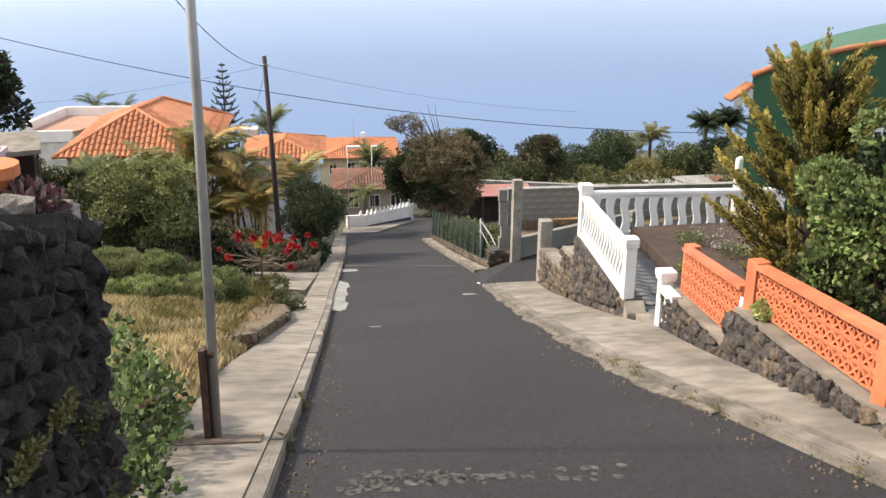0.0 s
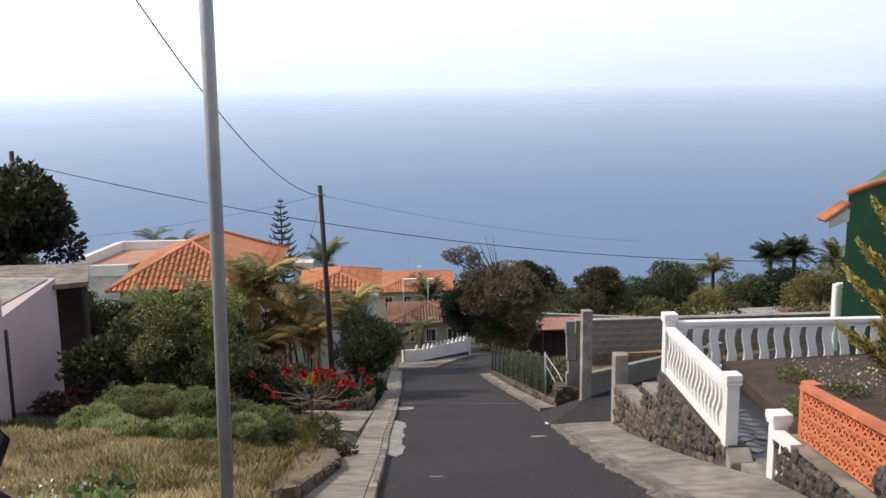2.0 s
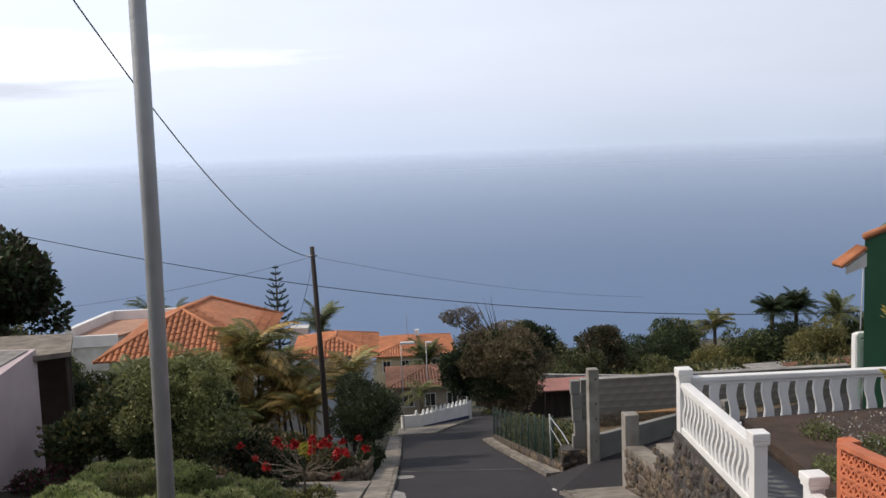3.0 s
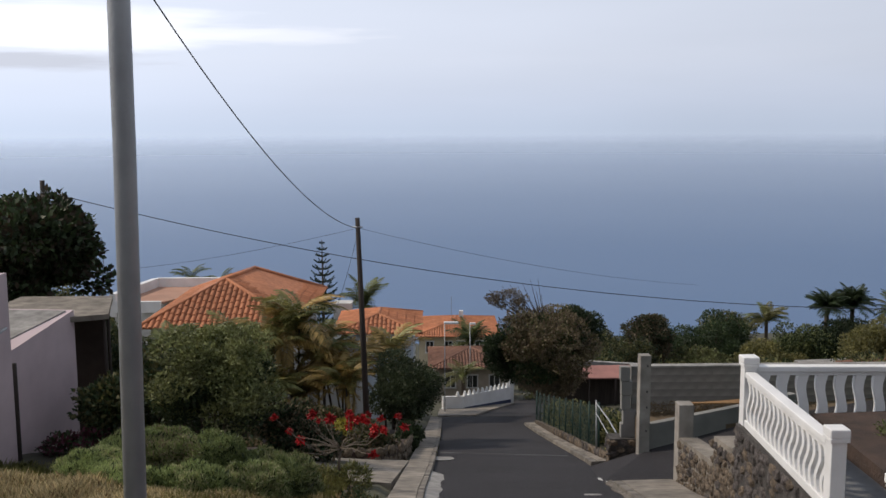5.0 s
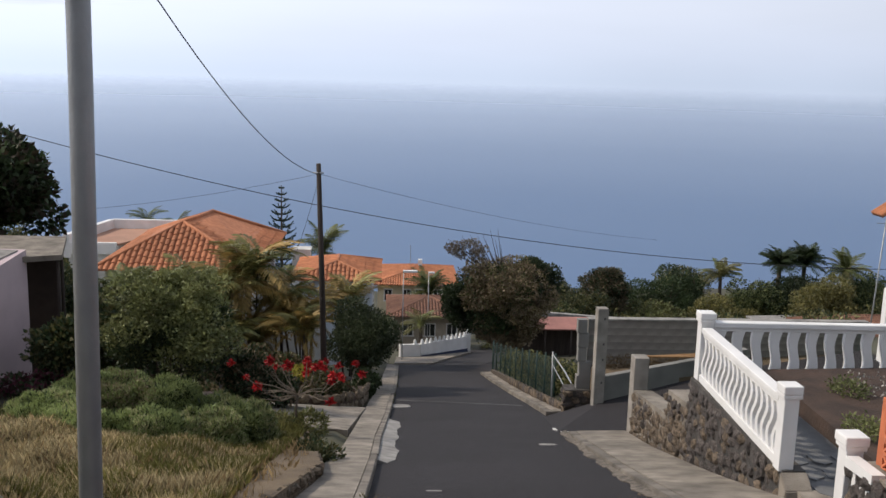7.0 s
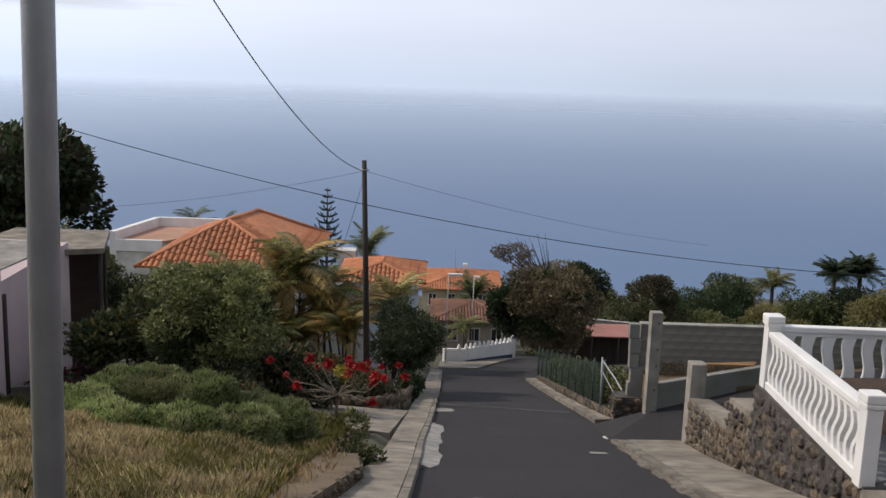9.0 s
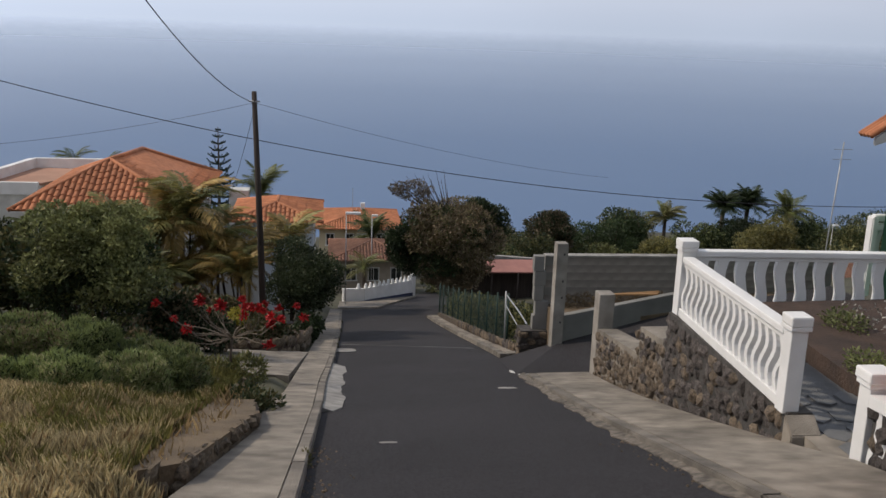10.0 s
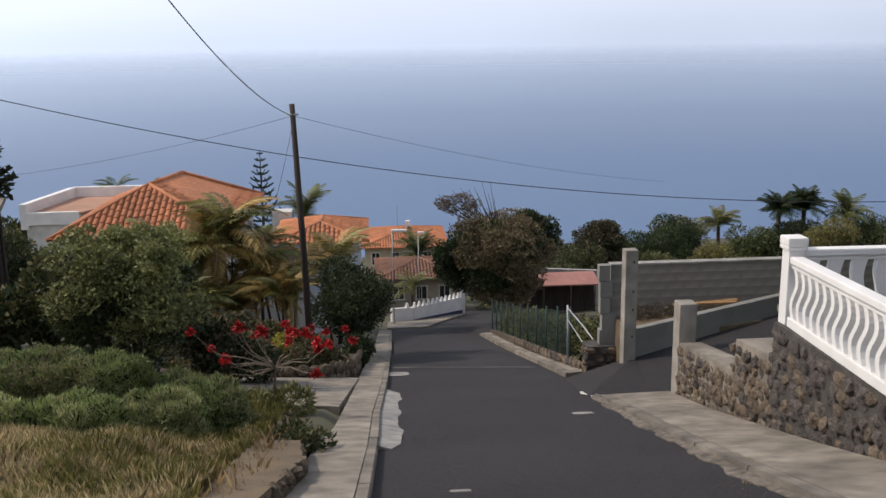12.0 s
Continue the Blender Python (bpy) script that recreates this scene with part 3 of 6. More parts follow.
# ---- rubble stone walls ----
STONES = []
for k_ in range(9):
    bm_ = bmesh.new()
    bmesh.ops.create_icosphere(bm_, subdivisions=1, radius=0.5)
    r_ = random.Random(40 + k_)
    for v_ in bm_.verts:
        v_.co *= r_.uniform(0.72, 1.12)
        v_.co.x = max(-0.42, min(0.42, v_.co.x))
    for f_ in bm_.faces:
        f_.smooth = False
    me_ = bpy.data.meshes.new("stone")
    bm_.to_mesh(me_)
    bm_.free()
    STONES.append(me_)
STONE_SETS = {}


def stone_mesh(k, mat):
    key = (k, mat.name)
    if key not in STONE_SETS:
        me = STONES[k].copy()
        me.materials.append(mat)
        STONE_SETS[key] = me
    return STONE_SETS[key]


def rubble(wall, a, b, z0, z1, cell, mats, seed, limit=300, out=(1, 0), proud=0.0):
    """Stones over the face from ground point a to b, between heights z0(s) and z1(s); each a part of the wall."""
    rng = random.Random(seed)
    a, b = Vector(a), Vector(b)
    run = (b - a).length
    along_v = (b - a).normalized()
    yaw = math.atan2(along_v.y, along_v.x)
    n = Vector(out).normalized()
    s, made = 0.0, 0
    cols = max(1, int(run / cell))
    rest_v, rest_f = [], []
    for i in range(cols):
        s = (i + 0.5) * run / cols
        lo, hi = z0(s / run), z1(s / run)
        rows = max(1, int(round((hi - lo) / (cell * 0.85))))
        for j in range(rows):
            zz = lo + (j + 0.5) * (hi - lo) / rows
            w, h = run / cols * rng.uniform(1.1, 1.75), (hi - lo) / rows * rng.uniform(1.1, 1.7)
            d = rng.uniform(0.10, 0.2)
            p = a + along_v * (s + rng.uniform(-0.3, 0.3) * cell + (0.5 * cell if j % 2 else 0)) + n * (proud - 0.02 + rng.uniform(-0.02, 0.03))
            m = Matrix.Translation((p.x, p.y, zz)) @ Matrix.Rotation(yaw, 4, "Z") @ Matrix.Rotation(rng.uniform(-0.5, 0.5), 4, "Y") @ Matrix.Diagonal((w, d, h, 1)) @ Matrix.Rotation(rng.choice([0, 1.57, 3.14, 4.71]), 4, "Y")
            mat = mats[0] if rng.random() < 0.75 else mats[-1]
            me = stone_mesh(rng.randrange(9), mat)
            if made < limit:
                o = new("stone", me)
                settle(o, wall)
                o.matrix_basis = m
                made += 1
            else:
                off = len(rest_v)
                rest_v += [m @ v.co for v in me.vertices]
                rest_f += [tuple(off + q for q in pl.vertices) for pl in me.polygons]
    if rest_v:
        tagged(raw("stones", rest_v, rest_f, mats[0], wall), kind="stuff")


def lerp(u, v):
    return lambda f: u + (v - u) * f


# dark lava wall beside the walker
wl = [(-1.0, 3.92), (-1.75, 3.85), (-1.85, -3.0), (-1.1, -3.0)]
wall_l = prism("wall_lava", wl, [-1.75, -1.75, 0.5, 0.5], [0.64, 0.66, 2.6, 2.6], BLACKLAVA)
tagged(wall_l, "dark dry lava-stone wall with a crumbling top", "stone wall", kind="structure")

# low stone wall under the orange block fence
def fence_x(y):
    return 4.73 + 0.147 * (y - 9.79)


wo = [(fence_x(12.95) - 0.18, 12.95), (fence_x(12.95) + 0.2, 12.95), (fence_x(9.62) + 0.2, 9.62), (fence_x(9.62) - 0.22, 9.62)]
wall_o1 = prism("wall_fence_lower", wo, [-4.4, -4.4, -3.4, -3.4], [-3.42, -3.36, -2.87, -2.92], MORTAR)
tagged(wall_o1, "low lava-stone wall with a concrete coping", "stone wall", kind="structure")
wo = [(fence_x(9.6) - 0.22, 9.6), (fence_x(9.6) + 0.2, 9.6), (fence_x(3.2) + 0.2, 3.2), (fence_x(3.2) - 0.18, 3.2)]
wall_o2 = prism("wall_fence_upper", wo, [-3.4, -3.4, -1.4, -1.4], [-2.36, -2.29, -1.19, -1.26], MORTAR)
tagged(wall_o2, "low lava-stone wall with a concrete coping", "stone wall", kind="structure")

for ob_, ya_, yb_, za_, zb_ in ((wall_o1, 12.95, 9.64, -3.34, -2.84), (wall_o2, 9.6, 3.2, -2.27, -1.17)):
    p_ = [(fence_x(ya_) - 0.13, ya_), (fence_x(ya_) + 0.2, ya_), (fence_x(yb_) + 0.2, yb_), (fence_x(yb_) - 0.13, yb_)]
    prism("coping", p_, [za_ - 0.06, za_ - 0.05, zb_ - 0.05, zb_ - 0.06], [za_ - 0.01, za_, zb_, zb_ - 0.01], CONCRETE, ob_)

# wall under the white balustrade, and its stepped tail
wt_ = [(4.84, 14.16), (5.12, 14.16), (5.30, 18.2), (5.02, 18.2)]
wall_t = prism("wall_terrace", wt_, [-4.8, -4.8, -6.2, -6.2], [-3.99, -3.99, -4.14, -4.14], MORTAR)
tagged(wall_t, "dark rubble stone wall below the balustrade", "stone wall", kind="structure")
ws = [(5.04, 18.2), (5.58, 18.2), (5.70, 19.7), (5.15, 19.7)]
wall_s1 = prism("wall_step_upper", ws, [-6.2, -6.2, -6.6, -6.6], [-4.62, -4.62, -4.86, -4.86], CONCRETE)
tagged(wall_s1, "stepped rubble stone wall with concrete coping", "stone wall", kind="structure")
ws = [(5.15, 19.7), (5.62, 19.7), (5.76, 22.75), (5.38, 22.75)]
wall_s2 = prism("wall_step_lower", ws, [-6.7, -6.7, -7.4, -7.4], [-5.34, -5.34, -5.92, -5.92], CONCRETE)
tagged(wall_s2, "stepped rubble stone wall with concrete coping", "stone wall", kind="structure")
stub = thing("gate_post", (5.53, 22.95, -7.2), "short square concrete post ending a stone wall", "post", "driveway posts")
box("shaft", (5.53, 22.95, -6.2), (0.32, 0.34, 1.95), POSTGREY, stub, bevel=0.02)

tagged(prism("trim_wall_end", [(4.80, 13.96), (5.14, 13.96), (5.14, 14.158), (4.80, 14.158)], -5.2, [-4.16, -4.16, -3.995, -3.995], CONCRETE, bevel=0.012), "rough concrete end of the terrace wall", "wall end", kind="structure")
# terrace floor, bed and yard fill behind the walls
tagged(prism("ground_terrace", [(5.14, 13.3), (13, 13.3), (13, 18.25), (5.27, 18.25)], -6.8, -4.17, SLAB), "level paved terrace behind the balustrade", "terrace", kind="structure")
tagged(prism("ground_gate_step", [(4.95, 12.95), (5.6, 12.95), (5.6, 14.0), (4.95, 14.0)], -4.9, -4.16, CONCRETE), "worn concrete gateway step", "step", kind="structure")
tagged(prism("ground_bed", [(6.1, 13.6), (12.9, 13.0), (12.9, 17.9), (6.1, 17.9)], -4.3, [-3.98, -3.9, -3.75, -3.9], SOIL), "dark soil flower bed on the terrace", "flower bed", kind="structure")
tagged(prism("ground_garden", [(fence_x(12.9) + 0.2, 12.9), (13, 12.9), (13, 0), (fence_x(0) + 0.2, 0)], -5, [-3.5, -3.3, 0.1, -0.2], SOIL), "dark garden soil behind the orange fence", "garden", kind="structure")
# flagstones at the gate
rng_ = random.Random(3)
paving = thing("paving", (5.6, 14.2, -4.17), "irregular grey flagstones inside the gate", "paving", kind="structure")
for i_ in range(3):
    for j_ in range(5):
        cx, cy = 5.32 + i_ * 0.34, 13.15 + j_ * 0.44
        pp = [(cx + math.cos(k_) * 0.16 * rng_.uniform(0.8, 1.1), cy + math.sin(k_) * 0.21 * rng_.uniform(0.85, 1.1)) for k_ in (0.5, 1.5, 2.6, 3.7, 4.7, 5.7)]
        prism("flagstone", pp, -4.2, -4.15 + rng_.uniform(-0.006, 0.008), SLAB, paving)

# ---- white balustrade ----
def s_baluster(bm, m, h, w, t, amp, n=9):
    """A flat S-curved baluster of height h in the plane x-z of m."""
    rows = []
    for i in range(n + 1):
        f = i / n
        off = amp * math.sin(2 * math.pi * f)
        ww = w * (1.0 + 0.25 * abs(math.cos(math.pi * f)) ** 3)
        rows.append([bm.verts.new(m @ Vector(q)) for q in ((off - ww / 2, -t / 2, f * h), (off + ww / 2, -t / 2, f * h), (off + ww / 2, t / 2, f * h), (off - ww / 2, t / 2, f * h))])
    for a, b in zip(rows, rows[1:]):
        for k in range(4):
            bm.faces.new((a[k], a[(k + 1) % 4], b[(k + 1) % 4], b[k]))
    bm.faces.new(rows[0][::-1])
    bm.faces.new(rows[-1])


def pillar(name, parent, x, y, z0, z1, w, capw, yaw=0.0):
    sh = box(name, (x, y, (z0 + z1 - 0.16) / 2), (w, w, z1 - 0.16 - z0), WHITE, parent, yaw, 0.012)
    bm = bmesh.new()
    add_box(bm, (x, y, z1 - 0.135), (w + 0.05, w + 0.05, 0.05), yaw, 0.01)
    add_box(bm, (x, y, z1 - 0.055), (capw, capw, 0.11), yaw, 0.02)
    cap = part("cap", bm, WHITE, None)
    cap.parent = sh
    return sh


def balustrade(name, a, b, zb, zt, spacing, bw, amp, thick, label, fall=0.0):
    """Two rails and a row of S balusters between ground points a and b."""
    a, b = Vector(a), Vector(b)
    th = thing(name, (a.x, a.y, zb), label, "balustrade", "white balustrades")
    d = (b - a)
    run = d.length
    yaw = math.atan2(d.y, d.x)
    mid = (a + b) / 2
    bm = bmesh.new()
    add_box(bm, (mid.x, mid.y, zt - 0.045), (run, 0.17, 0.09), yaw, 0.018)
    add_box(bm, (mid.x, mid.y, zt - 0.12), (run, 0.11, 0.06), yaw, 0.01)
    rails = [part("top_rail", bm, WHITE, th), box("bottom_rail", (mid.x, mid.y, zb + 0.06), (run, 0.15, 0.12), WHITE, th, yaw, 0.012)]
    for rail in rails:
        for v in rail.data.vertices:
            v.co.z -= fall * ((v.co.xy - a).dot(d) / (run * run) - 0.5)
    n = int(run / spacing)
    bm = bmesh.new()
    s_baluster(bm, Matrix.Identity(4), zt - zb - 0.26, bw, thick, amp)
    me = bpy.data.meshes.new("baluster")
    bmesh.ops.recalc_face_normals(bm, faces=bm.faces[:])
    bm.to_mesh(me)
    bm.free()
    me.materials.append(WHITE)
    for i in range(n):
        p = a + d * ((i + 0.5) / n)
        o = settle(new("baluster", me), th)
        o.matrix_basis = Matrix.Translation((p.x, p.y, zb + 0.115 - fall * ((i + 0.5) / n - 0.5))) @ Matrix.Rotation(yaw, 4, "Z")
    return th


bal_side = balustrade("balustrade", (4.90, 14.42), (5.15, 17.98), -4.07, -3.18, 0.205, 0.08, 0.075, 0.10, "white concrete balustrade of S-shaped balusters along the road", 0.13)
pillar("pillar", bal_side, 4.895, 14.3, -4.02, -2.94, 0.185, 0.24)
pillar("pillar", bal_side, 5.17, 18.12, -4.2, -3.02, 0.20, 0.26)
bal_back = balustrade("balustrade", (5.28, 18.14), (9.5, 18.0), -4.16, -3.18, 0.285, 0.135, 0.03, 0.09, "white concrete balustrade of broad balusters across the terrace")
bal_gate = thing("balustrade", (4.97, 12.9, -4.2), "short white balustrade piece with a gate pillar", "balustrade", "white balustrades")
pillar("pillar", bal_gate, 5.09, 13.12, -4.35, -3.10, 0.19, 0.27)
for k_ in range(3):
    bm_ = bmesh.new()
    s_baluster(bm_, Matrix.Translation((5.04 - k_ * 0.03, 12.86 - k_ * 0.2, -4.1 + 0.04 * k_)) @ Matrix.Rotation(1.43, 4, "Z"), 0.75, 0.09, 0.09, 0.05)
    bmesh.ops.recalc_face_normals(bm_, faces=bm_.faces[:])
    part("baluster", bm_, WHITE, bal_gate)
prism("top_rail", [(4.97, 12.99), (5.11, 12.99), (5.03, 12.3), (4.89, 12.3)], [-3.42, -3.42, -3.32, -3.32], [-3.30, -3.30, -3.22, -3.22], WHITE, bal_gate)
prism("bottom_rail", [(4.97, 12.99), (5.11, 12.99), (5.03, 12.3), (4.89, 12.3)], -4.3, [-4.08, -4.08, -3.98, -3.98], WHITE, bal_gate)

# tall white curved stair parapet by the green house
par = thing("stair_parapet", (9.6, 20.6, -4.6), "white curved stair parapet beside the green house", "parapet")
prism("panel", [(9.5, 20.55), (9.62, 20.55), (9.62, 20.75), (9.5, 20.75)], -4.6, -3.15, WHITE, par, bevel=0.02)
bm_ = bmesh.new()
add_box(bm_, (9.85, 20.65, -3.35), (0.6, 0.14, 0.14), 0, 0.03, None)
add_box(bm_, (9.75, 20.65, -3.18), (0.4, 0.14, 0.12), 0, 0.03, None)
part("coping", bm_, WHITE, par)
for k_ in range(3):
    bm_ = bmesh.new()
    s_baluster(bm_, Matrix.Translation((9.72 + k_ * 0.18, 20.65, -4.4)), 1.0, 0.08, 0.08, 0.05)
    part("baluster", bm_, WHITE, par)

# ---- orange pierced-block fence ----
def block_mesh(w, h, t=0.06):
    """A pierced block: a frame, a diamond of bars and a centre boss."""
    bm = bmesh.new()
    e, g = 0.016, 0.022
    x, z = w / 2, h / 2
    outer = [(-x, -z), (x, -z), (x, z), (-x, z)]
    holes = [((-x + e + g, -z + e), (x - e - g, -z + e), (0, -g * 0.75)), ((x - e, -z + e + g), (x - e, z - e - g), (g * 0.9, 0)), ((x - e - g, z - e), (-x + e + g, z - e), (0, g * 0.75)), ((-x + e, z - e - g), (-x + e, -z + e + g), (-g * 0.9, 0))]
    side = []
    for yy in (-t / 2, t / 2):
        o = [bm.verts.new((p[0], yy, p[1])) for p in outer]
        q = [[bm.verts.new((p[0], yy, p[1])) for p in hl] for hl in holes]
        mid = bm.verts.new((0, yy, 0))
        for i in range(4):
            bm.faces.new((o[i], o[(i + 1) % 4], q[i][1], q[i][0]))
            bm.faces.new((o[i], q[i][0], q[i][2], mid, q[i - 1][2], q[i - 1][1]))
        side.append((o, q))
    (oa, qa), (ob_, qb) = side
    for i in range(4):
        bm.faces.new((oa[i], oa[(i + 1) % 4], ob_[(i + 1) % 4], ob_[i]))
        for k in range(3):
            bm.faces.new((qa[i][k], qa[i][(k + 1) % 3], qb[i][(k + 1) % 3], qb[i][k]))
    bmesh.ops.recalc_face_normals(bm, faces=bm.faces[:])
    me = bpy.data.meshes.new("block")
    bm.to_mesh(me)
    bm.free()
    me.materials.append(ORANGE)
    return me


def block_fence(y0, y1, z0, z1, h, rows, label):
    """Pierced blocks between y0 and y1 whose foot runs from z0 to z1."""
    run = math.hypot(y1 - y0, fence_x(y1) - fence_x(y0))
    cols = max(1, int(round(run / 0.215)))
    bw, bh = run / cols, h / rows
    me = block_mesh(bw - 0.004, bh - 0.004)
    th = thing("block_fence", (fence_x(y0), y0, z0), label, "fence", "orange block fences")
    yaw = math.atan2(y1 - y0, fence_x(y1) - fence_x(y0))
    shear = (z1 - z0) / run
    for i in range(cols):
        f = (i + 0.5) / cols
        for j in range(rows):
            y = y0 + (y1 - y0) * f
            o = settle(new("block", me), th)
            sh = Matrix.Identity(4)
            sh[2][0] = shear
            o.matrix_parent_inverse = Matrix.Translation(-th.location) @ Matrix.Translation((fence_x(y) + 0.04, y, z0 + (z1 - z0) * f + (j + 0.5) * bh)) @ Matrix.Rotation(yaw, 4, "Z") @ sh
    zz = z0 + h
    prism("coping", [(fence_x(y0) - 0.04, y0), (fence_x(y0) + 0.12, y0), (fence_x(y1) + 0.12, y1), (fence_x(y1) - 0.04, y1)], [zz, zz, z1 + h, z1 + h], [zz + 0.05, zz + 0.05, z1 + h + 0.05, z1 + h + 0.05], ORANGE, th)
    return th


bf1 = block_fence(12.62, 9.75, -3.28, -2.80, 0.66, 4, "orange painted pierced-block fence on a low wall")
box("post", (fence_x(12.72) + 0.16, 12.75, -2.96), (0.18, 0.2, 0.75), ORANGE, bf1, 0.14, 0.012)
bm_ = bmesh.new()
add_box(bm_, (fence_x(9.7), 9.68, -2.52), (0.06, 0.10, 0.62), 0.0, 0.01)
part("end_strip", bm_, WHITE, bf1, "white painted end strip")
bf2 = block_fence(9.3, 3.4, -2.2, -1.19, 0.48, 3, "orange painted pierced-block fence on a higher wall")
box("post", (fence_x(9.42) + 0.06, 9.44, -1.97), (0.19, 0.19, 0.6), ORANGE, bf2, 0.14, 0.012)
box("post", (fence_x(6.1) + 0.04, 6.1, -1.47), (0.17, 0.17, 0.62), ORANGE, bf2, 0.14, 0.012)

# ---- concrete posts and grey walls at the driveway ----
gp = thing("gate_post", (5.44, 26.3, -7.9), "tall square bare concrete gate post", "post", "driveway posts")
box("shaft", (5.45, 26.3, -6.42), (0.27, 0.27, 2.85), POSTGREY, gp, 0.05, 0.012)
for z_ in (-5.25, -5.9, -6.3, -6.9):
    box("tie_hole", (5.50, 26.162, z_), (0.035, 0.012, 0.05), MORTAR, gp)
bw_ = thing("block_wall", (5.4, 28.4, -8.6), "ragged stepped end of a concrete block wall", "wall")
for k_, (x_, z_, w_) in enumerate([(5.42, -6.02, 0.26), (5.47, -6.42, 0.30), (5.45, -6.82, 0.24), (5.55, -7.22, 0.34), (5.6, -7.6, 0.55)]):
    box("block", (x_, 28.4, z_), (w_, 0.22, 0.385), GREYWALL, bw_, 0, 0.012)
prism("footing", [(5.0, 28.15), (5.9, 28.15), (5.9, 28.65), (5.0, 28.65)], -9.1, -7.78, MORTAR, bw_)
tagged(prism("wall_grey", [(5.62, 28.45), (13.5, 28.45), (13.5, 28.65), (5.62, 28.65)], -9, -5.88, GREYWALL, bevel=0.01), "long bare grey rendered boundary wall", "wall", kind="structure")
tagged(prism("wall_low", [(5.62, 26.35), (9.6, 27.45), (9.55, 27.63), (5.57, 26.53)], [-7.9, -7.3, -7.3, -7.9], [-6.80, -6.42, -6.42, -6.80], GREYWALL, bevel=0.01), "low bare concrete wall along the driveway", "wall", kind="structure")
tagged(prism("ground_plot", [(5.7, 26.6), (13, 27.8), (13, 28.5), (5.7, 28.5)], -9, [-7.1, -6.75, -6.75, -7.15], DRYSOIL), "weedy earth plot behind a low wall", "plot", kind="structure")
wg = bpy.data.objects["wall_grey"]
bm_ = bmesh.new()
add_box(bm_, (0, 0, 0), (0.3992, 0.03, 0.1992), 0, 0.0015)
me_ = bpy.data.meshes.new("block")
bm_.to_mesh(me_)
bm_.free()
me_.materials.append(material("cast_block", (0.31, 0.285, 0.26), (0.22, 0.20, 0.185), 2.5, 0.93, 0.2, 30, 0.35, 0.9, vary=0.04))
for j_ in range(6):
    for i_ in range(19):
        o_ = settle(new("block", me_), wg)
        o_.matrix_basis = Matrix.Translation((5.84 + i_ * 0.4 + 0.2 * (j_ % 2), 28.459, -6.99 + j_ * 0.2))
box("coping", (9.55, 28.55, -5.86), (7.9, 0.26, 0.05), CEMENT, wg, 0, 0.01)
timber = thing("timber_stack", (7.7, 27.7, -6.95), "few sawn planks lying on the plot", "planks")
for k_ in range(3):
    box("plank", (7.6 + 0.1 * k_, 27.55 + 0.12 * k_, -6.62 - 0.02 * k_), (1.5, 0.1, 0.035), TIMBER, timber, 0.1 * k_)
blk = thing("block_pile", (9.3, 26.9, -6.8), "small stack of white concrete blocks", "blocks")
for k_ in range(3):
    box("block", (9.28 + 0.05 * (k_ % 2), 26.9, -6.62 + k_ * 0.17), (0.4, 0.2, 0.16), CEMENT, blk, 0.2 * k_, 0.01)

# ---- green mesh fence below the driveway ----
gf_ = thing("mesh_fence", (5.35, 31.0, -9.2), "dark green mesh fence on posts beside the road", "fence")
fy = np.arange(31.6, 53.5, 1.95)
for y_ in fy:
    x_ = float(np.interp(y_, [31.6, 51, 53.5], [5.35, 5.75, 6.1]))
    z_ = float(road_z(y_))
    tube("post", [(x_, y_, z_ - 0.1), (x_, y_, z_ + 1.75)], 0.03, FENCEGREEN, gf_, 6)
fv, ff = [], []
for k_, y_ in enumerate(np.arange(31.6, 53.5, 0.085)):
    x_ = float(np.interp(y_, [31.6, 51, 53.5], [5.35, 5.75, 6.1]))
    z_ = float(road_z(y_))
    o_ = len(fv)
    fv += [(x_, y_, z_ + 0.1), (x_, y_ + 0.02, z_ + 0.1), (x_, y_ + 0.02, z_ + 1.65), (x_, y_, z_ + 1.65)]
    ff.append((o_, o_ + 1, o_ + 2, o_ + 3))
    fv += [(x_ + 0.01, y_, z_ + 0.1), (x_ + 0.01, y_ + 0.02, z_ + 0.1), (x_ + 0.01, y_ + 0.02, z_ + 1.65), (x_ + 0.01, y_, z_ + 1.65)]
    ff.append((o_ + 4, o_ + 7, o_ + 6, o_ + 5))
raw("netting", fv, ff, FENCEGREEN, gf_, "dark green shade netting")
gt = thing("wire_gate", (5.2, 30.2, -9.0), "slack wire gate on thin poles", "gate")
z_ = float(road_z(31))
tube("pole", [(5.25, 31.4, z_ - 0.3), (5.22, 31.4, z_ + 1.7)], 0.025, STEEL, gt, 6)
tube("rail", [(5.22, 31.4, z_ + 1.62), (5.35, 30.0, z_ + 1.5), (5.3, 28.8, z_ + 1.55)], 0.02, STEEL, gt, 5)
tube("rail", [(5.22, 31.4, z_ + 1.3), (5.35, 30.0, z_ + 1.05), (5.3, 28.8, z_ + 1.0)], 0.015, STEEL, gt, 5)
tagged(prism("wall_far_footing", [(5.1, 29.3), (5.25, 29.3), (5.75, 50), (5.55, 50)], [-9.3, -9.3, -14.9, -14.9], [float(road_z(29.3)) + 0.3] * 2 + [float(road_z(50)) + 0.3] * 2, BROWNSTONE), "rough stone footing along the fence", "wall", kind="structure")
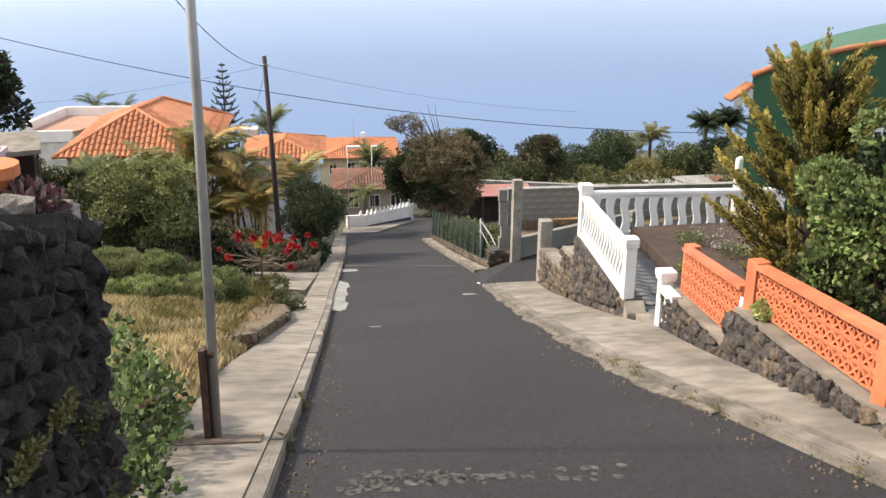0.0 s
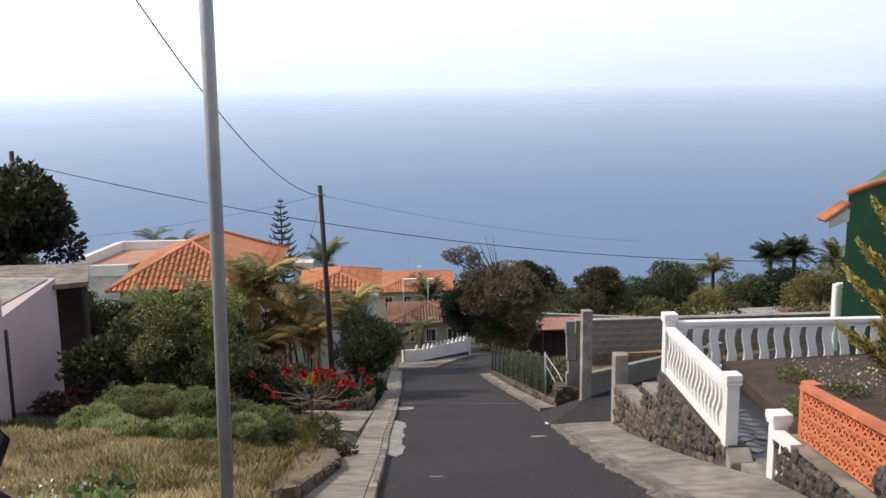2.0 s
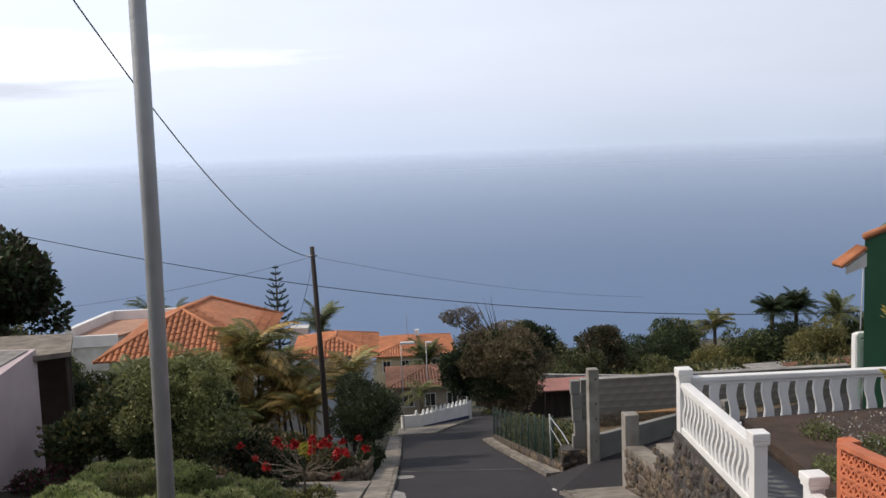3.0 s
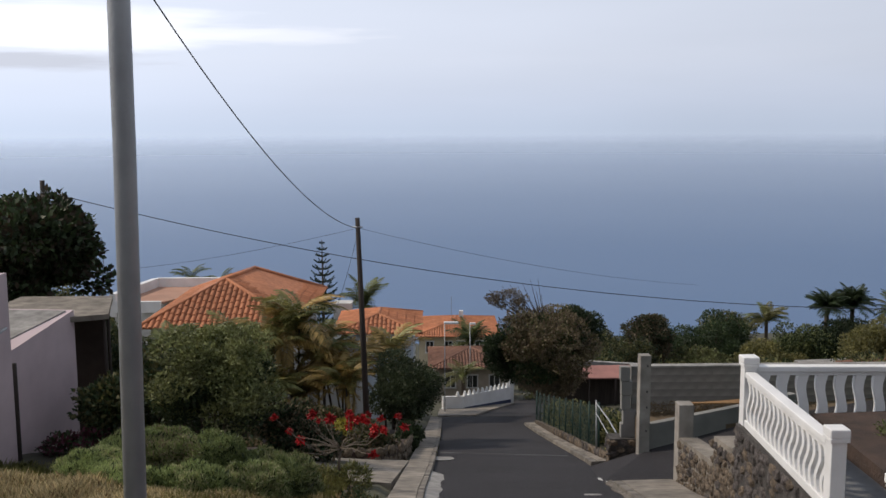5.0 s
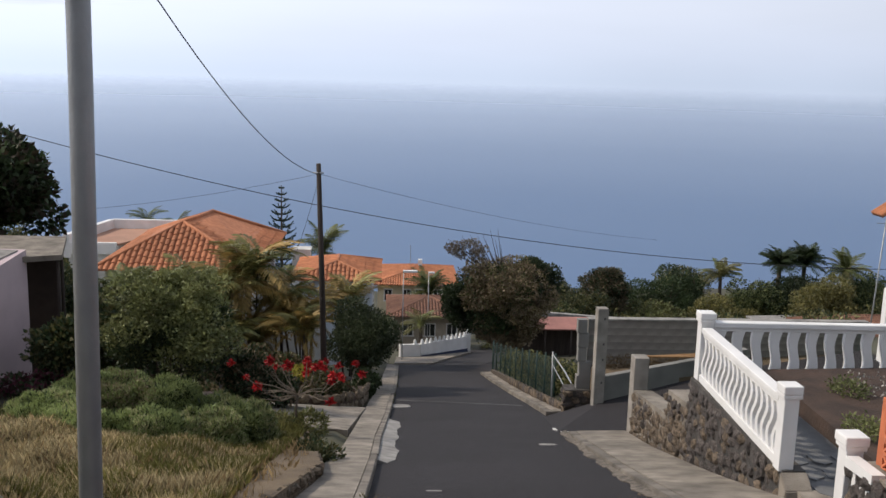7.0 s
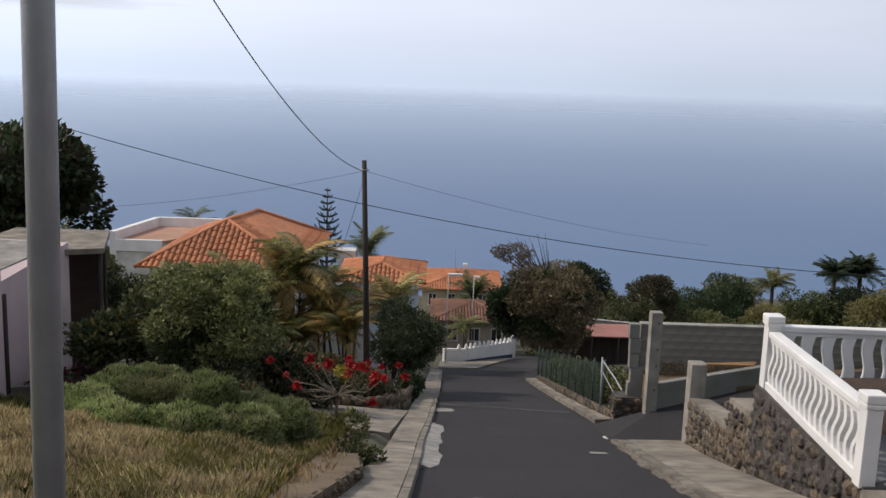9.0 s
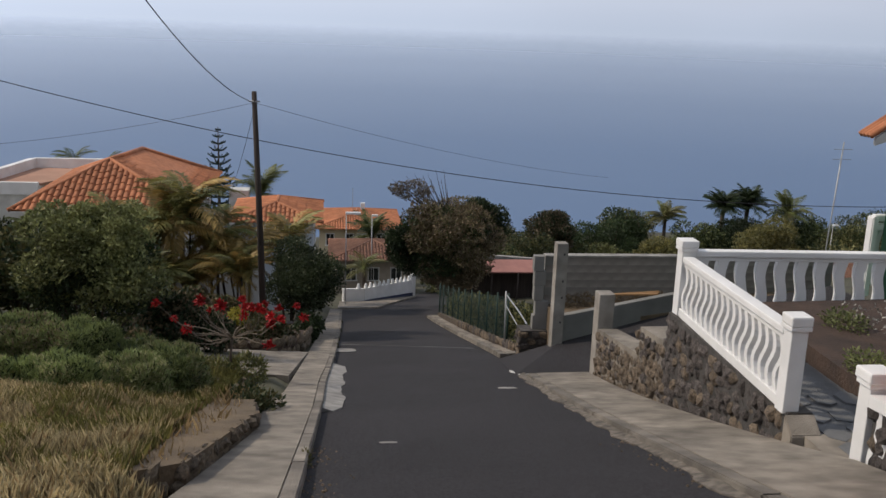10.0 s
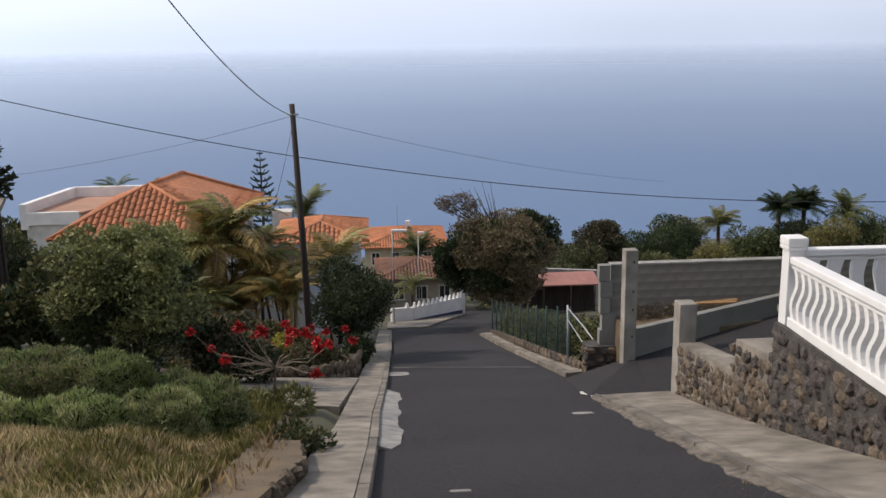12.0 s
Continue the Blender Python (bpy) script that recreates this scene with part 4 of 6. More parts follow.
# far plot behind the fence: red-roofed lean-to
shed = thing("lean_to", (11, 66, -19), "low shed with a faded red sheet roof", "shed")
prism("roof", [(9.0, 66), (15, 66.4), (15, 68.5), (9.0, 68)], [-16.42, -16.55, -16.2, -16.1], [-16.34, -16.47, -16.1, -16.0], REDSHEET, shed)
for x_ in (9.4, 11.2, 13, 14.6):
    tube("post", [(x_, 66.3, -19.2), (x_, 66.3, -16.45)], 0.06, POLEWOOD, shed, 6)
# wall coloured dark to stand in for the shade under the roof
box("back_wall", (12.2, 68, -17.9), (5.6, 0.2, 3.2), POLEWOOD, shed)

# ---- street furniture ----
lamp = thing("street_lamp", (-0.93, 6.65, -2.1), "tall galvanised lamp post in a rusty steel sleeve", "lamp post")
tube("pole", [(-0.93, 6.65, -2.0), (-0.89, 6.65, 0.5), (-0.86, 6.65, 4.6)], [0.038, 0.036, 0.033], STEEL, lamp, 16)
bm_ = bmesh.new()
add_box(bm_, (-0.99, 6.62, -1.66), (0.05, 0.075, 0.92), 0, 0.006)
add_box(bm_, (-0.97, 6.70, -1.66), (0.05, 0.03, 0.90), 0, 0.006)
part("sleeve", bm_, RUST, lamp, "rust-brown channel clamped to the foot")
tube("clamp", [(-0.93, 6.65, -1.27), (-0.93, 6.65, -1.22)], 0.044, RUST, lamp, 14)
for k_ in range(3):
    tube("bolt", [(-0.98 + 0.05 * k_, 6.58, -2.06), (-0.98 + 0.05 * k_, 6.58, -2.0)], 0.012, STEEL, lamp, 6)


def wire(name, a, b, sag, r, parent, n=24):
    a, b = Vector(a), Vector(b)
    pts = []
    for i in range(n + 1):
        f = i / n
        p = a.lerp(b, f)
        p.z -= sag * 4 * f * (1 - f)
        pts.append(p)
    return tube(name, pts, r, CABLE, parent, 5)


up = thing("utility_pole", (-2.0, 33.8, -9.6), "leaning dark wooden utility pole with wires", "utility pole", "utility poles")
tube("pole", [(-1.88, 33.8, -10.4), (-2.0, 33.8, -6.0), (-2.12, 33.8, -2.27)], [0.11, 0.095, 0.075], POLEWOOD, up, 10)
tube("insulator", [(-2.28, 33.75, -2.56), (-1.95, 33.75, -2.56)], 0.025, STEEL, up, 6)
wire("wire", (-2.1, 33.75, -2.6), (-5.0, -6.2, 15.5), 3.25, 0.011, up, 40)
wire("wire", (-2.1, 33.8, -2.6), (-20, 46, -5.9), 0.5, 0.0055, up)
wire("wire", (-2.1, 33.8, -2.6), (12.5, 46, -6.6), 0.3, 0.0055, up)
wire("wire", (-2.1, 33.8, -2.7), (-3.9, 42, -7.4), 0.25, 0.007, up)
up2 = thing("utility_pole", (-14.43, 39.65, -10.8), "dark wooden utility pole beyond a tree", "utility pole", "utility poles")
tube("pole", [(-14.43, 39.65, -11.2), (-14.43, 39.65, -1.33)], [0.12, 0.09], POLEWOOD, up2, 10)
bm_ = bmesh.new()
add_box(bm_, (-14.3, 39.55, -1.75), (0.35, 0.1, 0.1), 0, 0.01)
part("insulator", bm_, STEEL, up2)
wire("wire", (-14.3, 39.6, -1.75), (34, 42.6, -6.6), 2.15, 0.016, up2, 40)


def small_lamp(x, y, z0, z1, head):
    t_ = thing("street_lamp", (x, y, z0), "slim grey street lamp with a small white head", "street lamp", "distant street lamps")
    tube("pole", [(x, y, z0), (x, y, z1)], 0.032, STEEL, t_, 8)
    bm = bmesh.new()
    add_box(bm, (x + head * 0.4, y, z1), (0.9 * abs(head), 0.25, 0.14), 0, 0.04)
    part("head", bm, WHITE, t_)


small_lamp(1.2, 60.5, -17.4, -11.3, 1.0)
small_lamp(3.4, 74, -20.3, -14.2, 0.5)
small_lamp(45.5, 84, -24, -16.7, 0.6)
mast = thing("antenna_mast", (21, 41, -11), "thin antenna mast held by the hillside", "antenna")
tube("mast", [(20.3, 41, -12.0), (20.6, 41, -4.2)], 0.03, STEEL, mast, 6)
for z_ in (-4.5, -4.9):
    tube("rod", [(20.2, 41, z_), (21.0, 41, z_)], 0.012, STEEL, mast, 5)


# ---- houses ----
def tiled_face(name, a, b, c, d, mat, parent, pitch=0.24, h=0.06):
    """A roof face of half-round tile courses. a-b: eave, d-c: top edge (may meet), tiles run from eave to top."""
    a, b, c, d = (Vector(p) for p in (a, b, c, d))
    nrm = (b - a).cross(d - a)
    if nrm.length < 1e-6:
        nrm = (b - a).cross(c - a)
    nrm.normalize()
    if nrm.z < 0:
        nrm = -nrm
    e = (b - a)
    run = e.length
    ax = e.normalized()
    fall = nrm.cross(ax)
    if fall.z < 0:
        fall = -fall

    def top_at(s):
        """Distance up the slope at which the face ends at eave place s."""
        cs, ds, ct, dt = (c - a).dot(ax), (d - a).dot(ax), (c - a).dot(fall), (d - a).dot(fall)
        if s < ds:
            return dt * s / ds if ds > 1e-6 else dt
        if s > cs:
            return ct * (run - s) / (run - cs) if run - cs > 1e-6 else ct
        return dt + (ct - dt) * ((s - ds) / (cs - ds) if cs - ds > 1e-6 else 0)

    n = max(2, int(run / pitch))
    v, f = [], []
    base = raw("underlay", [a - nrm * 0.02, b - nrm * 0.02, c - nrm * 0.02, d - nrm * 0.02], [(0, 1, 2, 3)], mat, None)
    base.parent = parent
    base.matrix_parent_inverse = Matrix.Translation(-parent.location)
    for i in range(n):
        s0 = i * run / n
        w = run / n
        t = top_at(s0 + w / 2)
        if t < 0.1:
            continue
        courses = max(1, int(t / 0.42))
        for k in range(courses):
            u0, u1 = t * k / courses, t * (k + 1) / courses
            o = len(v)
            for u, lift in ((u0, 0.035), (u1, 0.0)):
                for q, hh in ((0.08, 0.0), (0.3, 0.85), (0.5, 1.0), (0.7, 0.85), (0.92, 0.0)):
                    v.append(a + ax * (s0 + w * q) + fall * u + nrm * (hh * h + lift))
            f += [(o + m, o + m + 1, o + 6 + m, o + 5 + m) for m in range(4)]
            f.append((o, o + 1, o + 2, o + 3, o + 4))
    ob = raw(name, v, f, mat, parent)
    ob["kind"] = "stuff"
    return ob


def hip_roof(parent, x0, x1, y0, y1, ze, zr_, mat, r0=None, r1=None, skew=0.0):
    """A hip roof over a box with its ridge along y from r0 to r1 (or along x if it is wider)."""
    if (y1 - y0) >= (x1 - x0):
        xm = (x0 + x1) / 2
        hw = (x1 - x0) / 2
        p, q = (xm - skew, (y0 + hw) if r0 is None else r0, zr_), (xm + skew, (y1 - hw) if r1 is None else r1, zr_)
        faces = [((x1, y0, ze), (x1, y1, ze), q, p), ((x0, y0, ze), (x1, y0, ze), p, p), ((x0, y1, ze), (x0, y0, ze), p, q), ((x1, y1, ze), (x0, y1, ze), q, q)]
    else:
        ym = (y0 + y1) / 2
        hw = (y1 - y0) / 2
        p, q = ((x0 + hw) if r0 is None else r0, ym, zr_), ((x1 - hw) if r1 is None else r1, ym, zr_)
        faces = [((x0, y0, ze), (x1, y0, ze), q, p), ((x1, y0, ze), (x1, y1, ze), q, q), ((x1, y1, ze), (x0, y1, ze), p, q), ((x0, y1, ze), (x0, y0, ze), p, p)]
    for k, fc in enumerate(faces):
        tiled_face("roof", *fc, mat, parent)
    tube("ridge", [p, q] if (Vector(p) - Vector(q)).length > 0.05 else [p, (p[0], p[1] + 0.3, p[2])], 0.1, mat, parent, 8)
    for c in ((x0, y0), (x1, y0), (x1, y1), (x0, y1)):
        e = p if (Vector((*c, ze)) - Vector(p)).length < (Vector((*c, ze)) - Vector(q)).length else q
        tube("hip_ridge", [(*c, ze + 0.03), e], 0.09, mat, parent, 8)


def window(parent, c, w, h, face, frame_mat, pane_mat=None):
    """A framed window set into a wall; face: outward direction (x, y)."""
    yaw = math.atan2(face[1], face[0]) + math.pi / 2
    n = Vector((*face, 0))
    c = Vector(c)
    bm = bmesh.new()
    m = Matrix.Translation(c) @ Matrix.Rotation(yaw, 4, "Z")
    for cc, s in (((0, 0, h / 2), (w + 0.12, 0.1, 0.08)), ((0, 0, -h / 2), (w + 0.2, 0.16, 0.08)), ((-w / 2, 0, 0), (0.08, 0.1, h - 0.08)), ((w / 2, 0, 0), (0.08, 0.1, h - 0.08)), ((0, 0, 0), (0.05, 0.08, h - 0.08))):
        add_box(bm, cc, s, 0, 0, m)
    fr = part("window", bm, frame_mat, parent)
    bm = bmesh.new()
    add_box(bm, (0, 0.01, 0), (w - 0.08, 0.03, h - 0.08), 0, 0, m)
    pn = part("pane", bm, pane_mat or GLASSY, None)
    pn.parent = fr


# large house with the hip roof and the flat roof beside it
h1 = thing("house", (-9, 50, -13.5), "white house with an orange tiled hip roof", "house", "hillside houses")
X0, X1, Y0, Y1, ZE, ZR = -12.3, -5.2, 43.2, 53.2, -7.85, -6.25
prism("wall", [(X0 + 0.5, Y0 + 0.5), (X1 - 0.5, Y0 + 0.5), (X1 - 0.5, Y1 - 0.5), (X0 + 0.5, Y1 - 0.5)], -15.5, ZE - 0.02, OLDWHITE, h1)
hip_roof(h1, X0, X1, Y0, Y1, ZE, ZR, TILE, 46.5, 50.1, 0.33)
for y_ in (45.5, 48.4, 51.2):
    window(h1, (X1 - 0.48, y_, -9.3), 1.0, 1.2, (1, 0), WHITE)
window(h1, (-7.6, Y0 + 0.47, -9.4), 1.1, 1.2, (0, -1), WHITE)
hf = thing("house", (-15, 52, -14), "white flat-roofed wing with a terracotta roof slab", "house", "hillside houses")
prism("wall", [(-15.3, 49.7), (-12.95, 49.7), (-12.95, 54.5), (-14.5, 54.5)], -15.5, -8.0, OLDWHITE, hf)
prism("roof_slab", [(-15.2, 49.8), (-12.95, 49.8), (-11.2, 53.3), (-11.2, 54.3), (-14.4, 54.3)], -8.0, -7.9, TERRACE, hf)
prism("parapet", [(-14.5, 54.3), (-10.4, 54.3), (-10.4, 54.55), (-14.5, 54.55)], -8.4, -7.42, WHITE, hf)
prism("parapet", [(-15.5, 49.6), (-15.2, 49.6), (-14.4, 54.3), (-14.7, 54.3)], -8.6, [-7.45, -7.45, -7.42, -7.42], WHITE, hf)
prism("parapet", [(-15.2, 49.6), (-13.0, 49.6), (-13.0, 49.8), (-15.2, 49.8)], -8.4, -7.84, WHITE, hf)
prism("chimney", [(-5.5, 59.5), (-4.4, 59.5), (-4.4, 60.6), (-5.5, 60.6)], -13, -9.85, OLDWHITE, hf)

# middle house
h2 = thing("house", (-2, 58, -17), "white house with an orange tiled roof behind palms", "house", "hillside houses")
prism("wall", [(-4.5, 53.9), (-0.65, 53.9), (-0.65, 58.9), (-4.5, 58.9)], -17.5, -10.43, material("white_blue_render", (0.60, 0.66, 0.74), (0.54, 0.6, 0.68), 1.2, 0.85, 0.04, 30, 0.12, 0.5), h2)
hip_roof(h2, -5.0, -0.15, 53.4, 59.4, -10.4, -9.72, TILE, 55.4, 57.2)
window(h2, (-0.63, 55.3, -11.6), 0.9, 1.1, (1, 0), WHITE)
window(h2, (-0.63, 57.2, -11.6), 0.7, 1.1, (1, 0), WHITE)
# cream house further down
h3 = thing("house", (3, 98, -26), "cream two-storey house with an orange tiled roof", "house", "hillside houses")
prism("wall", [(-0.6, 92.8), (6.6, 92.8), (6.6, 101), (-0.6, 101)], -27, -19.3, CREAM, h3)
hip_roof(h3, -1.3, 7.3, 92.0, 101.6, -19.25, -18.3, TILE, 95.5, 97.5)
for x_ in (0.4, 2.2, 3.4, 5.2):
    window(h3, (x_, 92.78, -20.4), 0.75, 1.15, (0, -1), WHITE)
    window(h3, (x_, 92.78, -23.2), 0.75, 1.15, (0, -1), WHITE)
prism("chimney", [(3.4, 97), (3.8, 97), (3.8, 97.4), (3.4, 97.4)], -19, -17.7, WHITE, h3)
tube("antenna", [(2.6, 97, -18.5), (2.6, 97, -16.2)], 0.025, STEEL, h3, 5)
# low brown-roofed house behind the white wall
h4 = thing("house", (4, 77, -22), "low house with a weathered brown tiled roof", "house", "hillside houses")
prism("wall", [(0.8, 74.4), (6.4, 74.4), (6.4, 80), (0.8, 80)], -22.9, -17.62, material("beige_render", (0.36, 0.31, 0.25), (0.27, 0.235, 0.19), 1.0, 0.9, 0.08, 30, 0.3, 0.5), h4)
hip_roof(h4, 0.2, 7.0, 73.6, 80.6, -17.6, -16.75, OLDTILE)
for x_ in (1.9, 3.6, 5.3):
    window(h4, (x_, 74.38, -18.8), 0.8, 1.0, (0, -1), OLDWHITE)
# white wall with picket-like merlons round the bend
ww = thing("garden_wall", (3.4, 64.1, -18.6), "low white garden wall topped with pointed merlons", "wall")
for a_, b_ in (((1.1, 63.6), (2.45, 64.4)), ((2.45, 64.4), (6.0, 69.7))):
    dx, dy = b_[0] - a_[0], b_[1] - a_[1]
    L_ = math.hypot(dx, dy)
    nx, ny = -dy / L_ * 0.1, dx / L_ * 0.1
    za, zb = float(road_z(a_[1])), float(road_z(b_[1]))
    zt = (-16.85, -17.05) if a_[0] < 2 else (-17.05, -17.95)
    prism("panel", [(a_[0] - nx, a_[1] - ny), (b_[0] - nx, b_[1] - ny), (b_[0] + nx, b_[1] + ny), (a_[0] + nx, a_[1] + ny)], [za - 0.3, zb - 0.3, zb - 0.3, za - 0.3], [zt[0], zt[1], zt[1], zt[0]], WHITE, ww)
    n_ = int(L_ / 0.55)
    for k_ in range(n_):
        if a_[0] < 2 and k_ < 1:
            continue
        f_ = (k_ + 0.5) / n_
        z_ = zt[0] + (zt[1] - zt[0]) * f_
        bm_ = bmesh.new()
        bmesh.ops.create_cone(bm_, cap_ends=True, segments=8, radius1=0.15, radius2=0.06, depth=0.34, matrix=Matrix.Translation((a_[0] + dx * f_, a_[1] + dy * f_, z_ + 0.14)))
        part("merlon", bm_, WHITE, ww)
prism("plinth", [(2.57, 64.34), (6.1, 69.62), (6.15, 69.57), (2.62, 64.28)], [-18.3, -19.6, -19.6, -18.3], [-17.82, -18.85, -18.85, -17.82], BLUEPAINT, ww, "dark blue painted plinth")
gpost = thing("gate_pillar", (6.2, 70.1, -19.4), "white square gate pillar", "pillar")
box("shaft", (6.2, 70.1, -18.55), (0.35, 0.35, 1.9), WHITE, gpost, 0, 0.02)
bend_p = [(0.7, 57.6), (3.0, 58.1), (4.3, 63.0), (6.4, 69.4), (6.0, 69.9), (2.4, 64.5), (0.9, 63.8)]
tagged(prism("pavement_bend", bend_p, [-20.2] * 7, [float(road_z(p_[1])) + 0.1 for p_ in bend_p], CONCRETE), "pale pavement round the white wall", "pavement", kind="structure")
# pale long walls and roofs among the trees
pl = thing("boundary_wall", (15, 75, -20), "long pale boundary wall among the trees", "wall")
prism("panel", [(10.5, 72), (20, 71), (20, 71.4), (10.5, 72.4)], -21, [-16.6, -17.0, -17.0, -16.6], CEMENT, pl)
for x_, y_, w_, z_ in ((23, 78, 3.2, -19.4), (30, 80, 2.2, -19.6), (35, 82, 5, -19.8)):
    o_ = thing("low_house", (x_, y_, -22), "small pale flat-roofed house among trees", "house", "far small houses")
    box("wall", (x_, y_, z_ - 1.5), (w_, 3, 3), OLDWHITE, o_, 0.1)
    box("roof", (x_, y_, z_ + 0.08), (w_ + 0.4, 3.4, 0.15), CEMENT, o_, 0.1)
h5 = thing("house", (42, 78, -23), "low house with a brown tiled roof among trees", "house", "far small houses")
prism("wall", [(35.5, 75.5), (46.5, 75.5), (46.5, 81), (35.5, 81)], -24, -19.4, OLDWHITE, h5)
hip_roof(h5, 35, 47, 75, 81.6, -19.4, -18.2, OLDTILE)

# pink flat-roofed house
hp = thing("house", (-12, 26, -8), "pale pink flat-roofed house with a lower wing", "house", "hillside houses")
prism("wall", [(-9.33, 20.0), (-9.33, 24.7), (-16, 25.6), (-16, 20)], -9.5, -2.6, PINK, hp)
prism("wing", [(-9.9, 24.7), (-9.35, 28.6), (-16, 29.4), (-16, 24.7)], -10.2, [-4.75, -4.2, -4.2, -4.75], PINK, hp)
prism("wing_roof", [(-10.6, 24.75), (-9.5, 28.45), (-15.8, 29.2), (-15.8, 24.75)], [-4.9, -4.45, -4.45, -4.9], [-4.735, -4.185, -4.185, -4.735], CEMENT, hp)
prism("canopy", [(-9.35, 28.4), (-8.5, 28.8), (-9.3, 31.6), (-12, 31.6), (-12, 28.9)], -4.5, -4.36, CONCRETE, hp)
for p_ in ((-8.65, 28.9), (-9.4, 31.4)):
    tube("post", [(*p_, -8.6), (*p_, -4.45)], 0.05, POLEWOOD, hp, 6)
prism("back_wall", [(-11.9, 31.3), (-9.5, 31.3), (-9.5, 31.5), (-11.9, 31.5)], -9.5, -4.5, material("dark_timber_wall", (0.05, 0.035, 0.028), None, 4, 0.9, 0.1), hp)
tube("drainpipe", [(-9.33, 24.78, -4.7), (-9.33, 24.78, -7.1)], 0.06, POLEWOOD, hp, 8)
bm_ = bmesh.new()
add_box(bm_, (-9.31, 21.5, -5.6), (0.08, 1.3, 2.4), 0, 0.01)
part("door", bm_, SHUTTER, hp, "blue-grey metal door")
tube("bracket_lamp", [(-9.33, 22.9, -3.9), (-9.1, 23.6, -3.75), (-9.1, 24.0, -3.72)], 0.035, STEEL, hp, 6)

# green house behind the cypress
hg = thing("house", (12, 22, -5), "dark green house wall edged with orange tiles", "house", "hillside houses")
gp_pts = [(9.36, -6.6), (16, -6.6), (16, -0.1), (14, -0.2), (12.36, -0.48), (11.48, -0.6), (10.45, -0.82), (9.8, -1.0), (9.36, -1.16)]
bm_ = bmesh.new()
fa = [bm_.verts.new((p_[0], 20.0, p_[1])) for p_ in gp_pts]
fb = [bm_.verts.new((p_[0] + 4.2, 26.0, p_[1])) for p_ in gp_pts]
bm_.faces.new(fa)
bm_.faces.new(fb[::-1])
for k_ in range(len(gp_pts)):
    bm_.faces.new((fa[k_], fb[k_], fb[(k_ + 1) % len(gp_pts)], fa[(k_ + 1) % len(gp_pts)]))
bmesh.ops.recalc_face_normals(bm_, faces=bm_.faces[:])
part("wall", bm_, GREEN, hg)
vp = gp_pts[2:]
tube("verge_tiles", [(p_[0] + (-0.03 if k_ == len(vp) - 1 else 0), 19.98, p_[1] + 0.04) for k_, p_ in enumerate(vp)], 0.07, TILE, hg, 8)
for k_ in range(4):
    tube("eave_tile", [(8.9, 20.02 + 0.1 * k_, -1.68), (9.4, 20.02 + 0.1 * k_, -1.34)], [0.055, 0.05], TILE, hg, 8)
prism("eave_slab", [(8.98, 19.99), (9.4, 19.99), (9.6, 20.4), (9.2, 20.4)], [-1.84, -1.7, -1.7, -1.84], [-1.72, -1.43, -1.43, -1.72], OLDWHITE, hg)
window(hg, (12.6, 19.98, -3.2), 0.5, 1.6, (0, -1), WHITE)

# raised flower bed
bed = [(-4.6, 28.7), (-2.9, 28.5), (-1.2, 28.9), (-0.62, 30.4), (-0.45, 36), (-1.5, 42), (-6.5, 42), (-6.0, 31)]
tagged(prism("ground_flowerbed", bed, [float(road_z(p_[1])) - 0.3 for p_ in bed], [float(road_z(p_[1])) + 0.45 for p_ in bed], SOIL), "raised bed of dark soil with a stone edge", "flower bed", kind="structure")
low = thing("garden_wall", (-6, 47, -13), "low whitewashed garden wall behind palms", "wall")
prism("panel", [(-9, 44.3), (-2.6, 44.6), (-2.6, 44.8), (-9, 44.5)], -13.6, [-10.3, -10.3, -10.3, -10.3], WHITE, low)
# field kerb of stones along the dry grass
edge = [(-1.5, 12.2), (-1.12, 12.6), (-0.8, 15.9), (-0.95, 17.4), (-1.5, 17.6)]
tagged(prism("ground_field_edge", edge, [float(road_z(p_[1])) - 0.3 for p_ in edge], [float(road_z(p_[1])) + 0.3 for p_ in edge], DRYSOIL), "broken stone edging of the dry field", "edging", kind="structure")

# ---- plants ----
def plant(name, at, label, category, group=""):
    return thing(name, at, label, category, group)


def tree(at, crown, mats, n, size, trunk_r, label, seed, lean=(0, 0), category="tree", name="tree", group="", bare=0, shell=0.5, ratio=0.3):
    """Trunk with limbs to each clump, and a crown of leaves in clumps of two tones."""
    t = plant(name, at, label, category, group)
    c = np.array(crown)
    top = c[:, :3].mean(0)
    fork = Vector(at).lerp(Vector(top), 0.55) + Vector((lean[0], lean[1], 0))
    tube("trunk", [at, Vector(at).lerp(fork, 0.5) + Vector((trunk_r * 0.6, 0, 0)), fork], [trunk_r * 1.3, trunk_r, trunk_r * 0.75], BARK, t, 9)
    rng = random.Random(seed)
    for b in rng.sample(list(crown), min(len(crown), 9)):
        e = Vector(b[:3])
        tube("limb", [fork, fork.lerp(e, 0.5) + Vector((0, 0, 0.1)), e], [trunk_r * 0.55, trunk_r * 0.33, trunk_r * 0.1], BARK, t, 6)
    k = len(mats)
    for i, m in enumerate(mats):
        foliage("crown", crown, n // k, size, m, t, seed + i, shell, ratio)
    for i in range(bare):
        b = rng.choice(crown)
        e = Vector(b[:3]) + Vector((rng.uniform(-1, 1) * b[3], rng.uniform(-0.5, 0.5) * b[4], rng.uniform(0.6, 1.5) * b[5]))
        tube("twig", [Vector(b[:3]), Vector(b[:3]).lerp(e, 0.6) + Vector((0.08, 0, 0)), e], [0.04, 0.025, 0.01], BARK, t, 4)
    return t


FRONDS = {}


